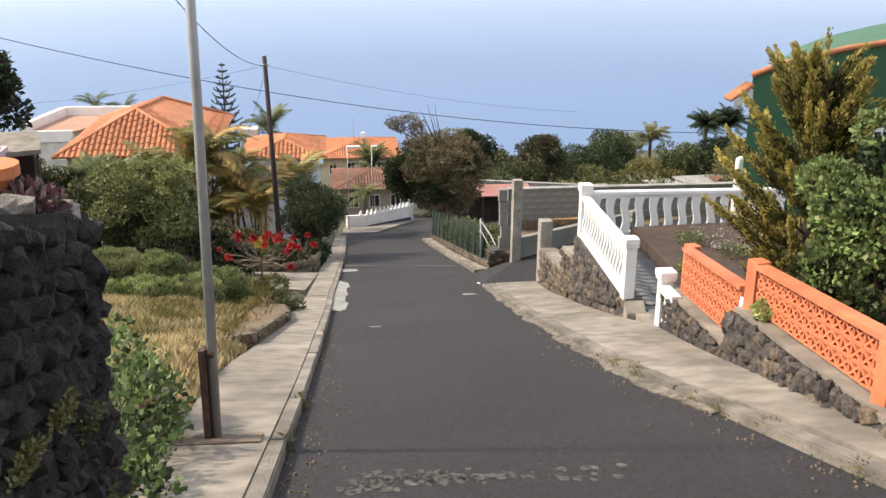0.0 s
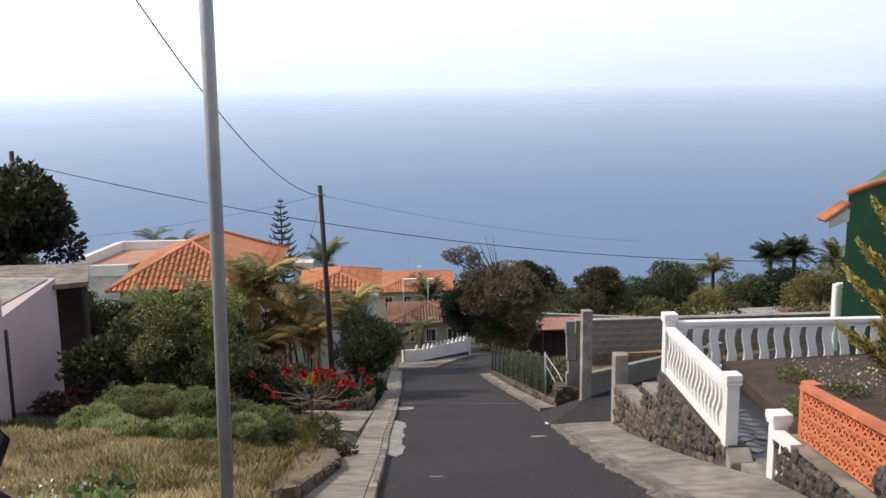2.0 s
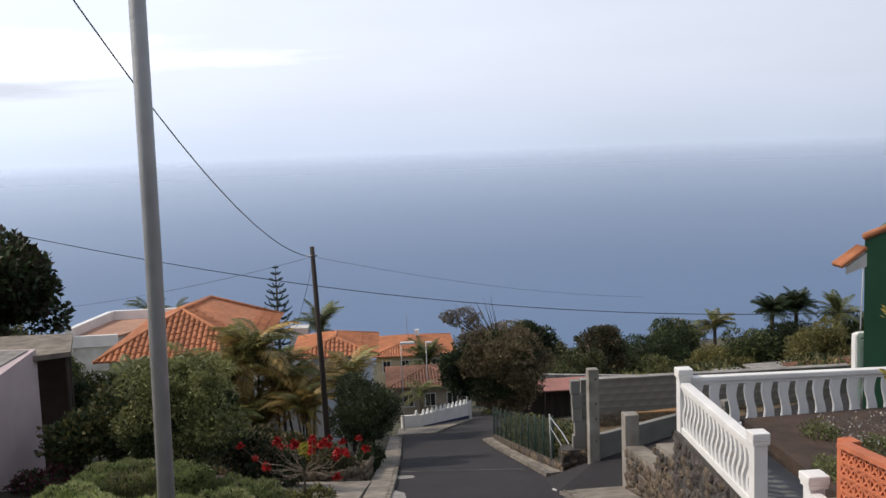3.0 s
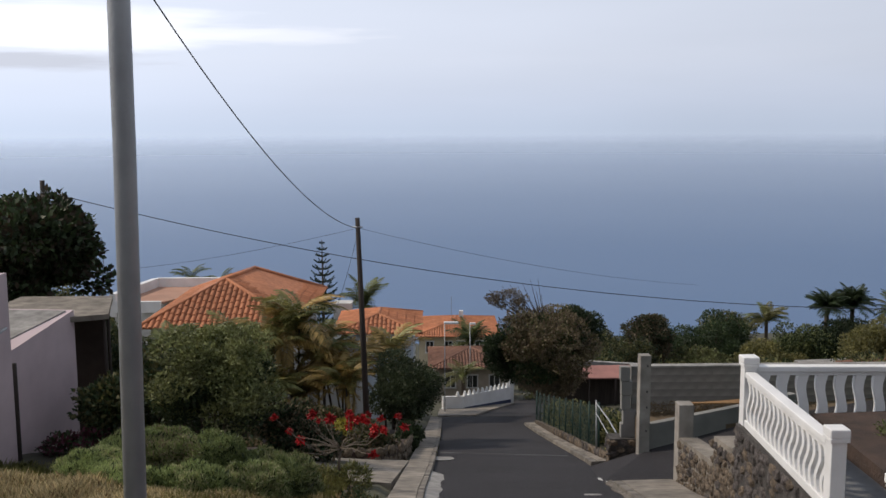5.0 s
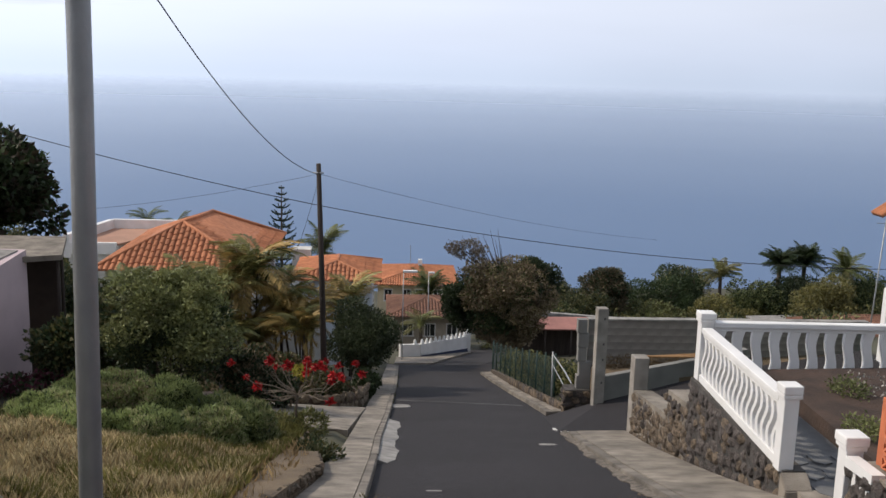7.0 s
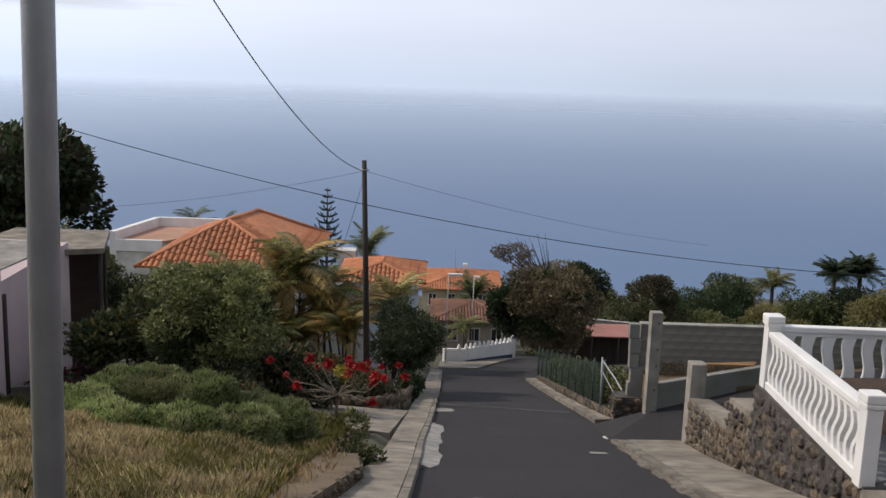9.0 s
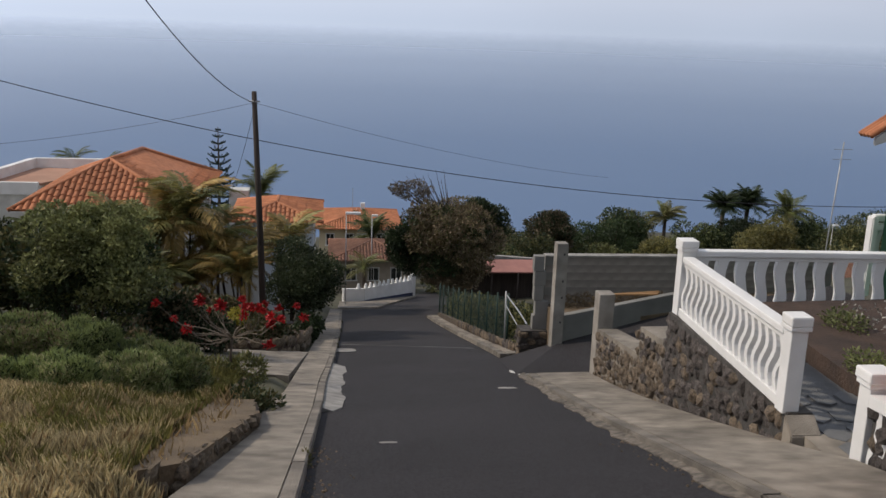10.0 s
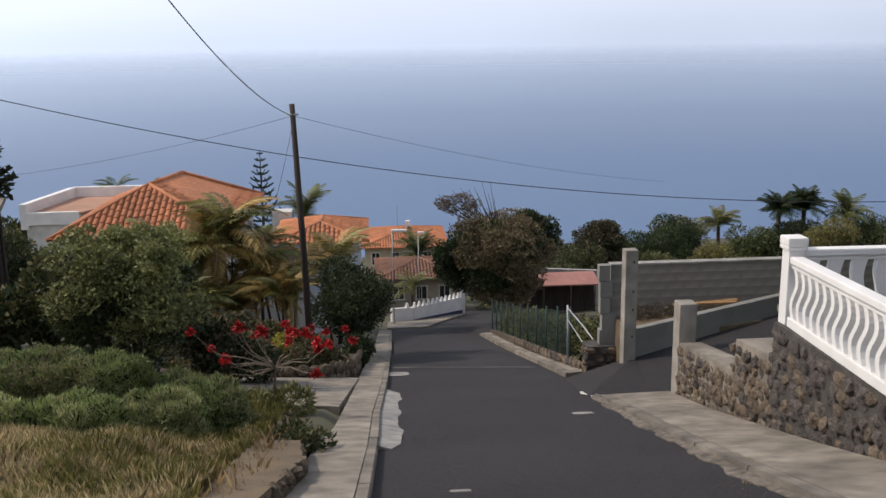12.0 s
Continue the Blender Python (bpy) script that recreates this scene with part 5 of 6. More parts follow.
def frond_mesh(length, droop, mat, seed, leaflet=0.28, n=38, vee=0.6):
    """One feather leaf along +x that arches and droops; rachis and leaflets."""
    key = (length, droop, mat.name, seed)
    if key in FRONDS:
        return FRONDS[key]
    rng = np.random.default_rng(seed)
    s = np.linspace(0, 1, n)
    px = length * (s - 0.12 * droop * s ** 2)
    pz = length * (0.38 * s - (0.35 + 0.42 * droop) * s ** 2.4)
    p = np.stack([px, np.zeros(n), pz], 1)
    v = []
    for sgn in (-1, 1):
        ll = length * leaflet * np.sin(np.pi * np.clip(s * 0.9 + 0.08, 0, 1)) ** 0.7 * rng.uniform(0.85, 1.1, n)
        d = np.stack([0.55 + 0 * s, sgn * (0.9 + 0 * s), -vee * s + rng.normal(0, 0.15, n)], 1)
        d /= np.linalg.norm(d, axis=1)[:, None]
        w = np.stack([np.full(n, 0.6), -sgn * 0.5 * np.ones(n), np.zeros(n)], 1) * (length * 0.016)
        tip = p + d * ll[:, None]
        tip[:, 2] -= ll * 0.25
        mid = p + d * ll[:, None] * 0.5
        v.append(np.stack([p, mid + w, tip, mid - w], 1).reshape(-1, 3))
    r = length * 0.009
    for a, b in zip(p[:-1], p[1:]):
        v.append(np.array([a + [0, r, 0], b + [0, r, 0], b - [0, r, 0], a - [0, r, 0]]))
    v = np.concatenate(v)
    me = bpy.data.meshes.new("frond")
    me.vertices.add(len(v))
    me.vertices.foreach_set("co", v.astype(np.float32).ravel())
    me.loops.add(len(v))
    me.loops.foreach_set("vertex_index", np.arange(len(v), dtype=np.int32))
    me.polygons.add(len(v) // 4)
    me.polygons.foreach_set("loop_start", np.arange(0, len(v), 4, dtype=np.int32))
    me.update(calc_edges=True)
    me.materials.append(mat)
    FRONDS[key] = me
    return me


def palm(at, ztop, n, length, mats, trunk_r, label, seed, group="palms", droop=0.6, spread=1.0, bare_trunk=True):
    t = plant("palm", at, label, "palm", group)
    rng = random.Random(seed)
    x, y, z = at
    lx, ly = rng.uniform(-0.15, 0.15), rng.uniform(-0.1, 0.1)
    tube("trunk", [at, (x + lx * 0.4, y + ly, (z + ztop) / 2), (x + lx, y + ly, ztop)], [trunk_r * 1.25, trunk_r, trunk_r * 0.8], BARK, t, 8)
    for i in range(n):
        up = rng.uniform(-0.1, 1.75) * spread
        me = frond_mesh(length, round(rng.choice([0.35, droop, droop + 0.25]), 2), rng.choice(mats), rng.randrange(3))
        o = settle(new("frond", me), t)
        o.matrix_basis = Matrix.Translation((x + lx, y + ly, ztop)) @ Matrix.Rotation(i * 2.4 + rng.uniform(-0.3, 0.3), 4, "Z") @ Matrix.Rotation(-up * 0.75, 4, "Y") @ Matrix.Scale(rng.uniform(0.75, 1.1), 4)
    return t


# dry field beside the road
fy_ = np.arange(4.6, 23.0, 0.4)
fx_ = np.concatenate([[0.0], np.linspace(0.15, 1.0, 14) ** 1.0])
fv, ff = [], []
for y_ in fy_:
    x1_ = float(along(OUTER_L, y_)) - 0.01
    for q_ in fx_:
        x_ = x1_ - q_ * 8.0
        fv.append((x_, y_, float(land_z(x_, y_)) + 0.03 + (0.06 if q_ else -0.02)))
w_ = len(fx_)
ff = [(i_ * w_ + j_ + 1, i_ * w_ + j_, (i_ + 1) * w_ + j_, (i_ + 1) * w_ + j_ + 1) for i_ in range(len(fy_) - 1) for j_ in range(w_ - 1)]
tagged(raw("ground_field", fv, ff, DRYSOIL, smooth=True), "dry earth of an uncut field", "field", kind="structure")


def grass(name, x0, x1, y0, y1, n, h, mat, seed, label, keep=None, width=0.0042, lift=0.04):
    rng = np.random.default_rng(seed)
    x, y = rng.uniform(x0, x1, n), rng.uniform(y0, y1, n)
    clump = np.sin(x * 3.1 + 1.7 * np.sin(y * 2.2)) * np.sin(y * 2.7 + 1.3 * np.sin(x * 1.9))
    ok = (rng.uniform(-1, 1, n) < clump + 0.45) & (x < along(OUTER_L, y) - 0.05)
    if keep is not None:
        ok &= keep(x, y)
    x, y, clump = x[ok], y[ok], clump[ok]
    n = len(x)
    z = land_z(x, y) + lift
    p = np.stack([x, y, z], 1)
    a = rng.uniform(0, 2 * np.pi, n)
    hh = h * rng.uniform(0.45, 1.15, n) * (0.8 + 0.35 * clump)
    lean = rng.uniform(0.02, 0.5, n) * hh
    side = np.stack([np.cos(a + 1.57), np.sin(a + 1.57), np.zeros(n)], 1) * width
    tip = p + np.stack([np.cos(a) * lean, np.sin(a) * lean, hh], 1)
    mid = p + np.stack([np.cos(a) * lean * 0.3, np.sin(a) * lean * 0.3, hh * 0.6], 1)
    v = np.stack([p - side, p + side, mid + side * 0.8, tip, mid - side * 0.8], 1).reshape(-1, 3)
    return tagged(polys(name, v, 5, mat), label, "grass", kind="stuff")


grass("dry_grass", -9, -1.0, 6.8, 19, 230000, 0.27, L_DRY, 1, "tall straw-coloured dry grass on the field", lambda x, y: (~((x > -3.2) & (y > 14.5)) | (np.sin(x * 9 + y * 7) > 0.2)) & ((x < -1.55) | (y < 12)))
grass("dry_grass", -9, -1.0, 6.8, 19, 22000, 0.30, leaf("brown_grass", (0.55, 0.42, 0.24), (0.34, 0.25, 0.14), rough=0.9), 2, "brown withered grass tufts on the field")
grass("green_grass", -3.8, -0.9, 12.0, 20.5, 80000, 0.27, L_GRASS, 3, "greener grass tufts beside the pavement", lambda x, y: (np.sin(x * 2.2) * np.sin(y * 1.7 + 0.5) > -0.35) & (x < -1.5))
grass("green_grass", -9, -1.5, 16, 23.5, 26000, 0.25, L_GRASS, 5, "greener grass behind the shrubs")

# feathery grey-green mounds: a taller heath-like row behind, a greener row before it
def mound(blobs, mats, n, label, seed):
    s = plant("shrub", (blobs[0][0], blobs[0][1], float(land_z(blobs[0][0], blobs[0][1])) - 0.05), label, "shrub", "feathery shrubs")
    rng = np.random.default_rng(seed)
    lumps = []
    for b in blobs:
        lumps += sub_blobs(b[:3], (b[3] * 0.85, b[4] * 0.85, b[5] * 0.85), 12, min(b[3:]) * 0.42, int(rng.integers(1e6)), 0.85) + [b]
    # the last, dark layer colours in the shade inside the mounds
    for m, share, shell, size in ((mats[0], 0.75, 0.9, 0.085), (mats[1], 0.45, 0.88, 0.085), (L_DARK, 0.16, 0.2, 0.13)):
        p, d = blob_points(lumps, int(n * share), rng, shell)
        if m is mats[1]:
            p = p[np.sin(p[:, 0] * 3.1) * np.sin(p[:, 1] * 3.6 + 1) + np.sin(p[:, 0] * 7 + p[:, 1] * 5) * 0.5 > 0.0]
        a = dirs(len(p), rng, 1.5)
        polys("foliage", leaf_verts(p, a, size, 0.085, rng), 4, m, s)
    c = blobs[0]
    tube("stem", [(c[0], c[1], c[2] - 0.8), (c[0], c[1], c[2])], 0.04, BARK, s, 6)
    return s


L_SPRIGBROWN = leaf("sprig_brown", (0.36, 0.30, 0.19), (0.22, 0.18, 0.115))
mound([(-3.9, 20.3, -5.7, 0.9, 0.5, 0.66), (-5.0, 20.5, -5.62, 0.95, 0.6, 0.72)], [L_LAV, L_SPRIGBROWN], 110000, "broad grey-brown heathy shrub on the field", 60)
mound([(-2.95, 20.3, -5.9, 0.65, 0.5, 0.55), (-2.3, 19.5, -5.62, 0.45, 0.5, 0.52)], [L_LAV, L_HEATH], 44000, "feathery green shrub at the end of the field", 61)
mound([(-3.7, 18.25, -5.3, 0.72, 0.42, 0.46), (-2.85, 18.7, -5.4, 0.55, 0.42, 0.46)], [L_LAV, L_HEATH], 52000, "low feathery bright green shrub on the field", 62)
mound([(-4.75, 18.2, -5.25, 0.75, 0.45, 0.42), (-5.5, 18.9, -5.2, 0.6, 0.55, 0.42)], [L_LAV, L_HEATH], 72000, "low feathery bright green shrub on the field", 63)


def bush(at, blobs, mats, n, size, label, seed, ratio=0.3, group="", name="shrub", shell=0.5):
    s = plant(name, at, label, "shrub", group)
    rng = random.Random(seed)
    for b in blobs[:8]:
        e = Vector(b[:3])
        tube("stem", [at, Vector(at).lerp(e, 0.5) + Vector((rng.uniform(-0.1, 0.1), 0, 0)), e], [0.035, 0.025, 0.01], BARK, s, 5)
    for i, m in enumerate(mats):
        foliage("leaves", blobs, n // len(mats), size, m, s, seed + i, shell, ratio)
    return s


# broad-leaved weeds by the lava wall
bush((-1.35, 5.9, -1.85), [(-1.35, 5.3, -1.45, 0.28, 0.5, 0.34), (-1.4, 6.2, -1.55, 0.30, 0.5, 0.36), (-1.55, 6.9, -1.75, 0.35, 0.5, 0.34), (-1.85, 7.4, -1.7, 0.3, 0.4, 0.45), (-1.15, 5.0, -1.5, 0.2, 0.4, 0.22)], [L_FRESH, L_FRESH, L_DARK], 3300, 0.062, "leafy green weeds at the foot of a lava wall", 81, 0.42)
weed = bush((-2.7, 8.6, -2.45), [(-2.6, 8.4, -2.2, 0.5, 0.5, 0.32), (-3.1, 8.9, -2.35, 0.5, 0.5, 0.3), (-2.3, 9.1, -2.55, 0.4, 0.4, 0.25)], [L_FRESH, L_BRIGHT], 2600, 0.05, "leafy weeds with pale flower heads", 83, 0.4)
rng_ = np.random.default_rng(5)
p_ = np.stack([rng_.uniform(-3.3, -2.2, 260), rng_.uniform(8.2, 9.3, 260), rng_.uniform(-2.12, -1.98, 260)], 1)
polys("blossom", leaf_verts(p_, dirs(260, rng_, 1.0), 0.04, 0.4, rng_), 4, L_WHITE, weed)
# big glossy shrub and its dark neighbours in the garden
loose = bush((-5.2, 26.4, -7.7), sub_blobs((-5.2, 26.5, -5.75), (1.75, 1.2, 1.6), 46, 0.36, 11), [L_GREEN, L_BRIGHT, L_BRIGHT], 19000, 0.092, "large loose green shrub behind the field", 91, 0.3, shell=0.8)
# interior shade put in as dark leaves, sunlit top as bright ones
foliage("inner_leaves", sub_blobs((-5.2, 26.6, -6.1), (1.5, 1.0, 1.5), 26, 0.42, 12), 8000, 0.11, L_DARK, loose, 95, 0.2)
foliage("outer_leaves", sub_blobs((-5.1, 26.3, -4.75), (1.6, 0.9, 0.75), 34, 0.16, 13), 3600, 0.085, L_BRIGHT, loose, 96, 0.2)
bush((-7.2, 27.4, -7.9), sub_blobs((-7.3, 27.6, -6.3), (1.2, 1.0, 1.2), 9, 0.6, 12), [L_DARK, L_OLIVE], 8000, 0.15, "dark olive shrub beside the pink house", 94)
bush((-3.4, 27.2, -8.2), sub_blobs((-3.6, 27.0, -7.35), (1.4, 0.8, 0.7), 9, 0.45, 13), [L_DARK, L_DARK, L_BROWN], 9000, 0.11, "low dark shrub at the edge of the bed", 97)
bush((-8.3, 26.0, -7.9), sub_blobs((-8.2, 26.0, -7.4), (0.9, 1.0, 0.5), 7, 0.35, 14), [L_PURPLE, L_DARK], 4500, 0.11, "low purple-leaved plants by the pink wall", 100)
bush((-6.3, 24.0, -7.2), sub_blobs((-6.4, 24.2, -6.9), (1.6, 0.9, 0.4), 8, 0.35, 15), [L_DARK, L_PURPLE, L_OLIVE], 5500, 0.1, "low dark mixed ground plants", 103)
bush((-3.0, 21.9, -6.7), sub_blobs((-2.2, 21.6, -6.45), (1.1, 0.6, 0.3), 7, 0.3, 16), [L_GRASS, L_OLIVE, L_GREEN], 6000, 0.11, "low weedy clump at the field corner", 104, 0.12)
bush((-0.95, 17.9, -5.5), sub_blobs((-0.98, 17.8, -5.35), (0.28, 0.5, 0.2), 5, 0.2, 17), [L_DARK, L_OLIVE], 1800, 0.09, "small dark weeds beside the pavement", 105, 0.2)
# bushes in the flower bed
bush((-4.5, 33, -9.6), sub_blobs((-4.3, 33.5, -9.35), (1.8, 3.0, 0.45), 18, 0.36, 18), [L_OLIVE, L_DARK, L_BROWN], 11000, 0.14, "mixed low plants in the flower bed", 110)
bush((-1.6, 31.4, -9.1), sub_blobs((-1.7, 31.2, -8.75), (0.9, 1.6, 0.4), 10, 0.35, 19), [L_OLIVE, L_BROWN, L_DARK], 8000, 0.1, "low brownish plants along the bed edge", 112)
bush((-3.0, 35.5, -10.6), sub_blobs((-2.4, 35.6, -10.1), (0.9, 1.5, 0.5), 10, 0.35, 20), [L_DARK, L_GREEN], 10000, 0.15, "dark green shrubs below the palms", 114)
bush((-2.5, 32.0, -9.5), [(-2.5, 32.0, -8.6, 0.3, 0.3, 0.25)], [leaf("yellow_flower", (0.4, 0.36, 0.06), None)], 500, 0.08, "small yellow-flowering plant in the bed", 116, 0.4)
# darker garden trees before the large house
for k_, (x_, y_, z_, r_) in enumerate([(-10.3, 38.0, -8.4, 1.5), (-12.4, 39.0, -8.0, 1.7), (-8.3, 37.2, -8.7, 1.3), (-11.6, 36.6, -7.75, 1.15), (-14.6, 41.5, -8.2, 1.9)]):
    tree((x_, y_, float(land_z(x_, y_)) - 0.1), sub_blobs((x_, y_, z_), (r_, r_ * 0.8, 1.35), 14, 0.62, 40 + k_), [L_OLIVE, L_DARK, L_DARK], 14000, 0.12, 0.1, "leafy olive-green garden tree before the house", 150 + 4 * k_, group="garden trees")
# clipped dark hedge bush by the road
bush((-0.75, 37.6, -11.2), sub_blobs((-0.75, 37.8, -9.2), (1.15, 1.5, 1.6), 18, 0.6, 21), [L_DARK, leaf("leaf_mid_dark", (0.10, 0.12, 0.06), (0.055, 0.07, 0.035))], 30000, 0.09, "dense dark green bush beside the road", 118)
bush((-0.55, 35.6, -10.6), sub_blobs((-0.5, 35.4, -10.2), (0.35, 1.2, 0.5), 7, 0.3, 22), [L_DARK], 4000, 0.1, "dark low hedge along the bed wall", 120)


# red-flowered shrubs
bm_ = bmesh.new()
rng_ = np.random.default_rng(3)
me_ = bpy.data.meshes.new("flower_head")
ax_ = dirs(46, rng_, 0.25)
v_ = leaf_verts(rng_.normal(0, 0.02, (46, 3)), ax_, 0.11, 0.24, rng_)
me_.from_pydata([tuple(q) for q in v_], [], [tuple(range(4 * k_, 4 * k_ + 4)) for k_ in range(46)])
me_.materials.append(L_RED)
bm_.free()


def red_shrub(at, heads, label, scale=1.0):
    s = plant("poinsettia", at, label, "shrub", "red-flowered shrubs")
    rng = random.Random(int(at[0] * 100))
    a = Vector(at)
    for h in heads:
        e = Vector(h)
        m = a.lerp(e, 0.55) + Vector((rng.uniform(-0.12, 0.12), rng.uniform(-0.1, 0.1), -0.12))
        tube("stem", [a, a.lerp(m, 0.5) + Vector((0, 0, 0.08)), m, e], [0.014, 0.011, 0.009, 0.006], PALETWIG, s, 5)
        o = settle(new("flower_head", me_), s)
        o.matrix_basis = Matrix.Translation(e) @ Matrix.Rotation(rng.uniform(0, 6), 4, "Z") @ Matrix.Scale(scale * rng.uniform(0.8, 1.2), 4)
    return s


rng_ = random.Random(9)
leggy = plant("poinsettia", (-1.67, 21.8, -6.5), "leggy bare-stemmed shrub with red bracts at the apron", "shrub", "red-flowered shrubs")
fork_ = Vector((-1.66, 21.8, -5.75))
tube("trunk", [(-1.67, 21.8, -6.6), (-1.70, 21.8, -6.1), fork_], [0.035, 0.028, 0.02], BARK, leggy, 6)
for k_, h_ in enumerate([(-2.66, -5.38), (-2.46, -5.57), (-2.15, -4.9), (-1.82, -5.02), (-1.48, -5.05), (-1.30, -5.1), (-0.78, -5.32), (-1.0, -5.46), (-0.98, -5.72), (-2.9, -4.98)]):
    e_ = Vector((h_[0], 21.8 + rng_.uniform(-0.5, 0.5), h_[1]))
    m_ = fork_ + Vector(((e_.x - fork_.x) * rng_.uniform(0.55, 0.8), (e_.y - fork_.y) * 0.6, (e_.z - fork_.z) * rng_.uniform(0.2, 0.45)))
    tube("stem", [fork_, fork_.lerp(m_, 0.55) + Vector((0, 0, 0.05)), m_, e_], [0.012, 0.011, 0.008, 0.005], PALETWIG, leggy, 5)
    o_ = settle(new("flower_head", me_), leggy)
    o_.matrix_basis = Matrix.Translation(e_) @ Matrix.Rotation(rng_.uniform(0, 6), 4, "Z") @ Matrix.Scale(rng_.uniform(0.75, 1.1), 4)
for k_ in range(9):
    e_ = fork_ + Vector((rng_.uniform(-0.9, 0.8), rng_.uniform(-0.3, 0.3), rng_.uniform(-0.1, 0.7)))
    tube("twig", [fork_, fork_.lerp(e_, 0.5) + Vector((0, 0, -0.08)), e_], [0.011, 0.008, 0.004], PALETWIG, leggy, 5)
for at_, n_ in (((-3.6, 30.6, -8.9), 9), ((-2.0, 30.2, -8.7), 9), ((-1.25, 32.2, -9.3), 6), ((-3.4, 37.0, -10.6), 6), ((-4.6, 34.0, -9.9), 7)):
    hs = [(at_[0] + rng_.uniform(-0.8, 0.8), at_[1] + rng_.uniform(-0.6, 0.6), at_[2] + rng_.uniform(0.55, 1.05)) for _ in range(n_)]
    red_shrub(at_, hs, "leafless shrub with bright red bracts in the bed", 1.3)

# palms behind the bed
def clump_palm(x, y, top, stems, length, mats, label, seed):
    """Several thin leaning stems from one foot, each with a few steep arching feather leaves."""
    z0 = float(land_z(x, y)) + 0.2
    t = plant("palm", (x, y, z0), label, "palm", "garden palms")
    rng = random.Random(seed)
    for i in range(stems):
        a = rng.uniform(0, 6.28)
        r = rng.uniform(0.1, 0.75)
        crown = top - length * 0.55 - rng.uniform(0, 1.0) * (top - z0) * 0.22
        tipx, tipy = x + math.cos(a) * r, y + math.sin(a) * r
        tube("trunk", [(x + math.cos(a) * r * 0.4, y + math.sin(a) * r * 0.4, z0 - 0.3), (x + math.cos(a) * r * 0.75, y + math.sin(a) * r * 0.75, (z0 + crown) / 2), (tipx, tipy, crown)], [0.055, 0.042, 0.03], BARK, t, 6)
        for k in range(11):
            steep = rng.uniform(0.4, 1.35) if k < 9 else rng.uniform(-0.6, 0.2)
            me = frond_mesh(length, round(rng.choice([0.5, 0.8, 1.0]), 2), rng.choice(mats) if k < 9 else L_PALMGOLD, rng.randrange(3))
            o = settle(new("frond", me), t)
            o.matrix_basis = Matrix.Translation((tipx, tipy, crown)) @ Matrix.Rotation(a + k * 2.4 + rng.uniform(-0.4, 0.4), 4, "Z") @ Matrix.Rotation(-steep * 0.85, 4, "Y") @ Matrix.Scale(rng.uniform(0.7, 1.1), 4)
    return t


L_PALMDIM = leaf("palm_olive", (0.33, 0.31, 0.11), (0.17, 0.165, 0.06))
for k_, (x_, y_, zt, n_, ln, mats_, lab_) in enumerate([
    (-6.35, 40.2, -6.25, 5, 2.0, [L_PALM, L_PALMDIM, L_PALMDIM], "slender clumping palm with dull green fronds"),
    (-5.15, 39.6, -5.75, 5, 2.1, [L_PALM, L_PALMGOLD, L_PALMDIM], "slender clumping palm with yellowing fronds"),
    (-4.05, 40.6, -6.7, 5, 1.9, [L_PALMGOLD, L_PALMDIM, L_PALM], "slender clumping palm with yellowing fronds"),
    (-3.2, 39.6, -7.2, 5, 1.8, [L_PALMGOLD, L_PALMGOLD, L_PALMDIM], "golden clumping palm beside the utility pole"),
    (-2.75, 38.2, -8.1, 4, 1.5, [L_PALMGOLD, L_PALMDIM], "low golden clumping palm in the garden"),
    (-1.35, 41.2, -7.3, 3, 1.7, [L_PALMDIM, L_PALMGOLD], "slender palm with arching brown fronds"),
    (-7.5, 40.6, -6.8, 5, 1.9, [L_PALM, L_PALMDIM], "slender clumping palm with dull green fronds"),
    (-8.5, 40.0, -6.9, 4, 1.9, [L_PALM, L_PALMDIM], "slender clumping palm with dull green fronds"),
    (-9.5, 39.4, -7.1, 4, 1.8, [L_PALM, L_PALM, L_OLIVE], "green clumping palm before the house"),
    (-5.9, 38.2, -8.0, 4, 1.7, [L_PALMDIM, L_PALM], "low clumping palm in the garden"),
    (-4.5, 38.4, -8.3, 3, 1.6, [L_PALMGOLD, L_PALMDIM], "low golden clumping palm in the garden"),
]):
    clump_palm(x_, y_, zt, n_, ln, mats_, lab_, 200 + k_)
palm((-3.9, 62, -17.2), -10.5, 22, 2.3, [L_PALM], 0.16, "tall green feather palm behind a house", 230, "tall palms")
palm((-16.7, 70, -19.5), -10.0, 14, 1.6, [L_PALM], 0.18, "tall green palm beyond a flat roof", 231, "tall palms")
palm((-14.4, 70, -19.5), -10.3, 14, 1.6, [L_PALM], 0.18, "tall green palm beyond a flat roof", 232, "tall palms")
palm((3.9, 85, -23), -18.3, 30, 2.6, [L_PALM, L_DARK], 0.3, "dense date palm before the cream house", 233, "tall palms", 0.4)
palm((2.6, 66.5, -18.3), -16.4, 18, 1.7, [L_OLIVE, L_PALM], 0.15, "short palm behind the white wall", 234, "tall palms")
palm((33.9, 95, -25.5), -18.6, 40, 2.4, [L_PALM, L_OLIVE], 0.2, "tall palm among hillside trees", 235, "tall palms")
palm((39.8, 95, -25.5), -17.4, 70, 2.5, [L_DARK], 0.25, "dark tall palm among hillside trees", 236, "tall palms", 0.4)
palm((42.4, 95, -25.5), -17.2, 70, 2.5, [L_DARK], 0.25, "dark tall palm among hillside trees", 237, "tall palms", 0.4)
palm((46.6, 95, -25.5), -18.0, 34, 2.8, [L_PALM, L_OLIVE], 0.25, "broad green palm among hillside trees", 238, "tall palms")

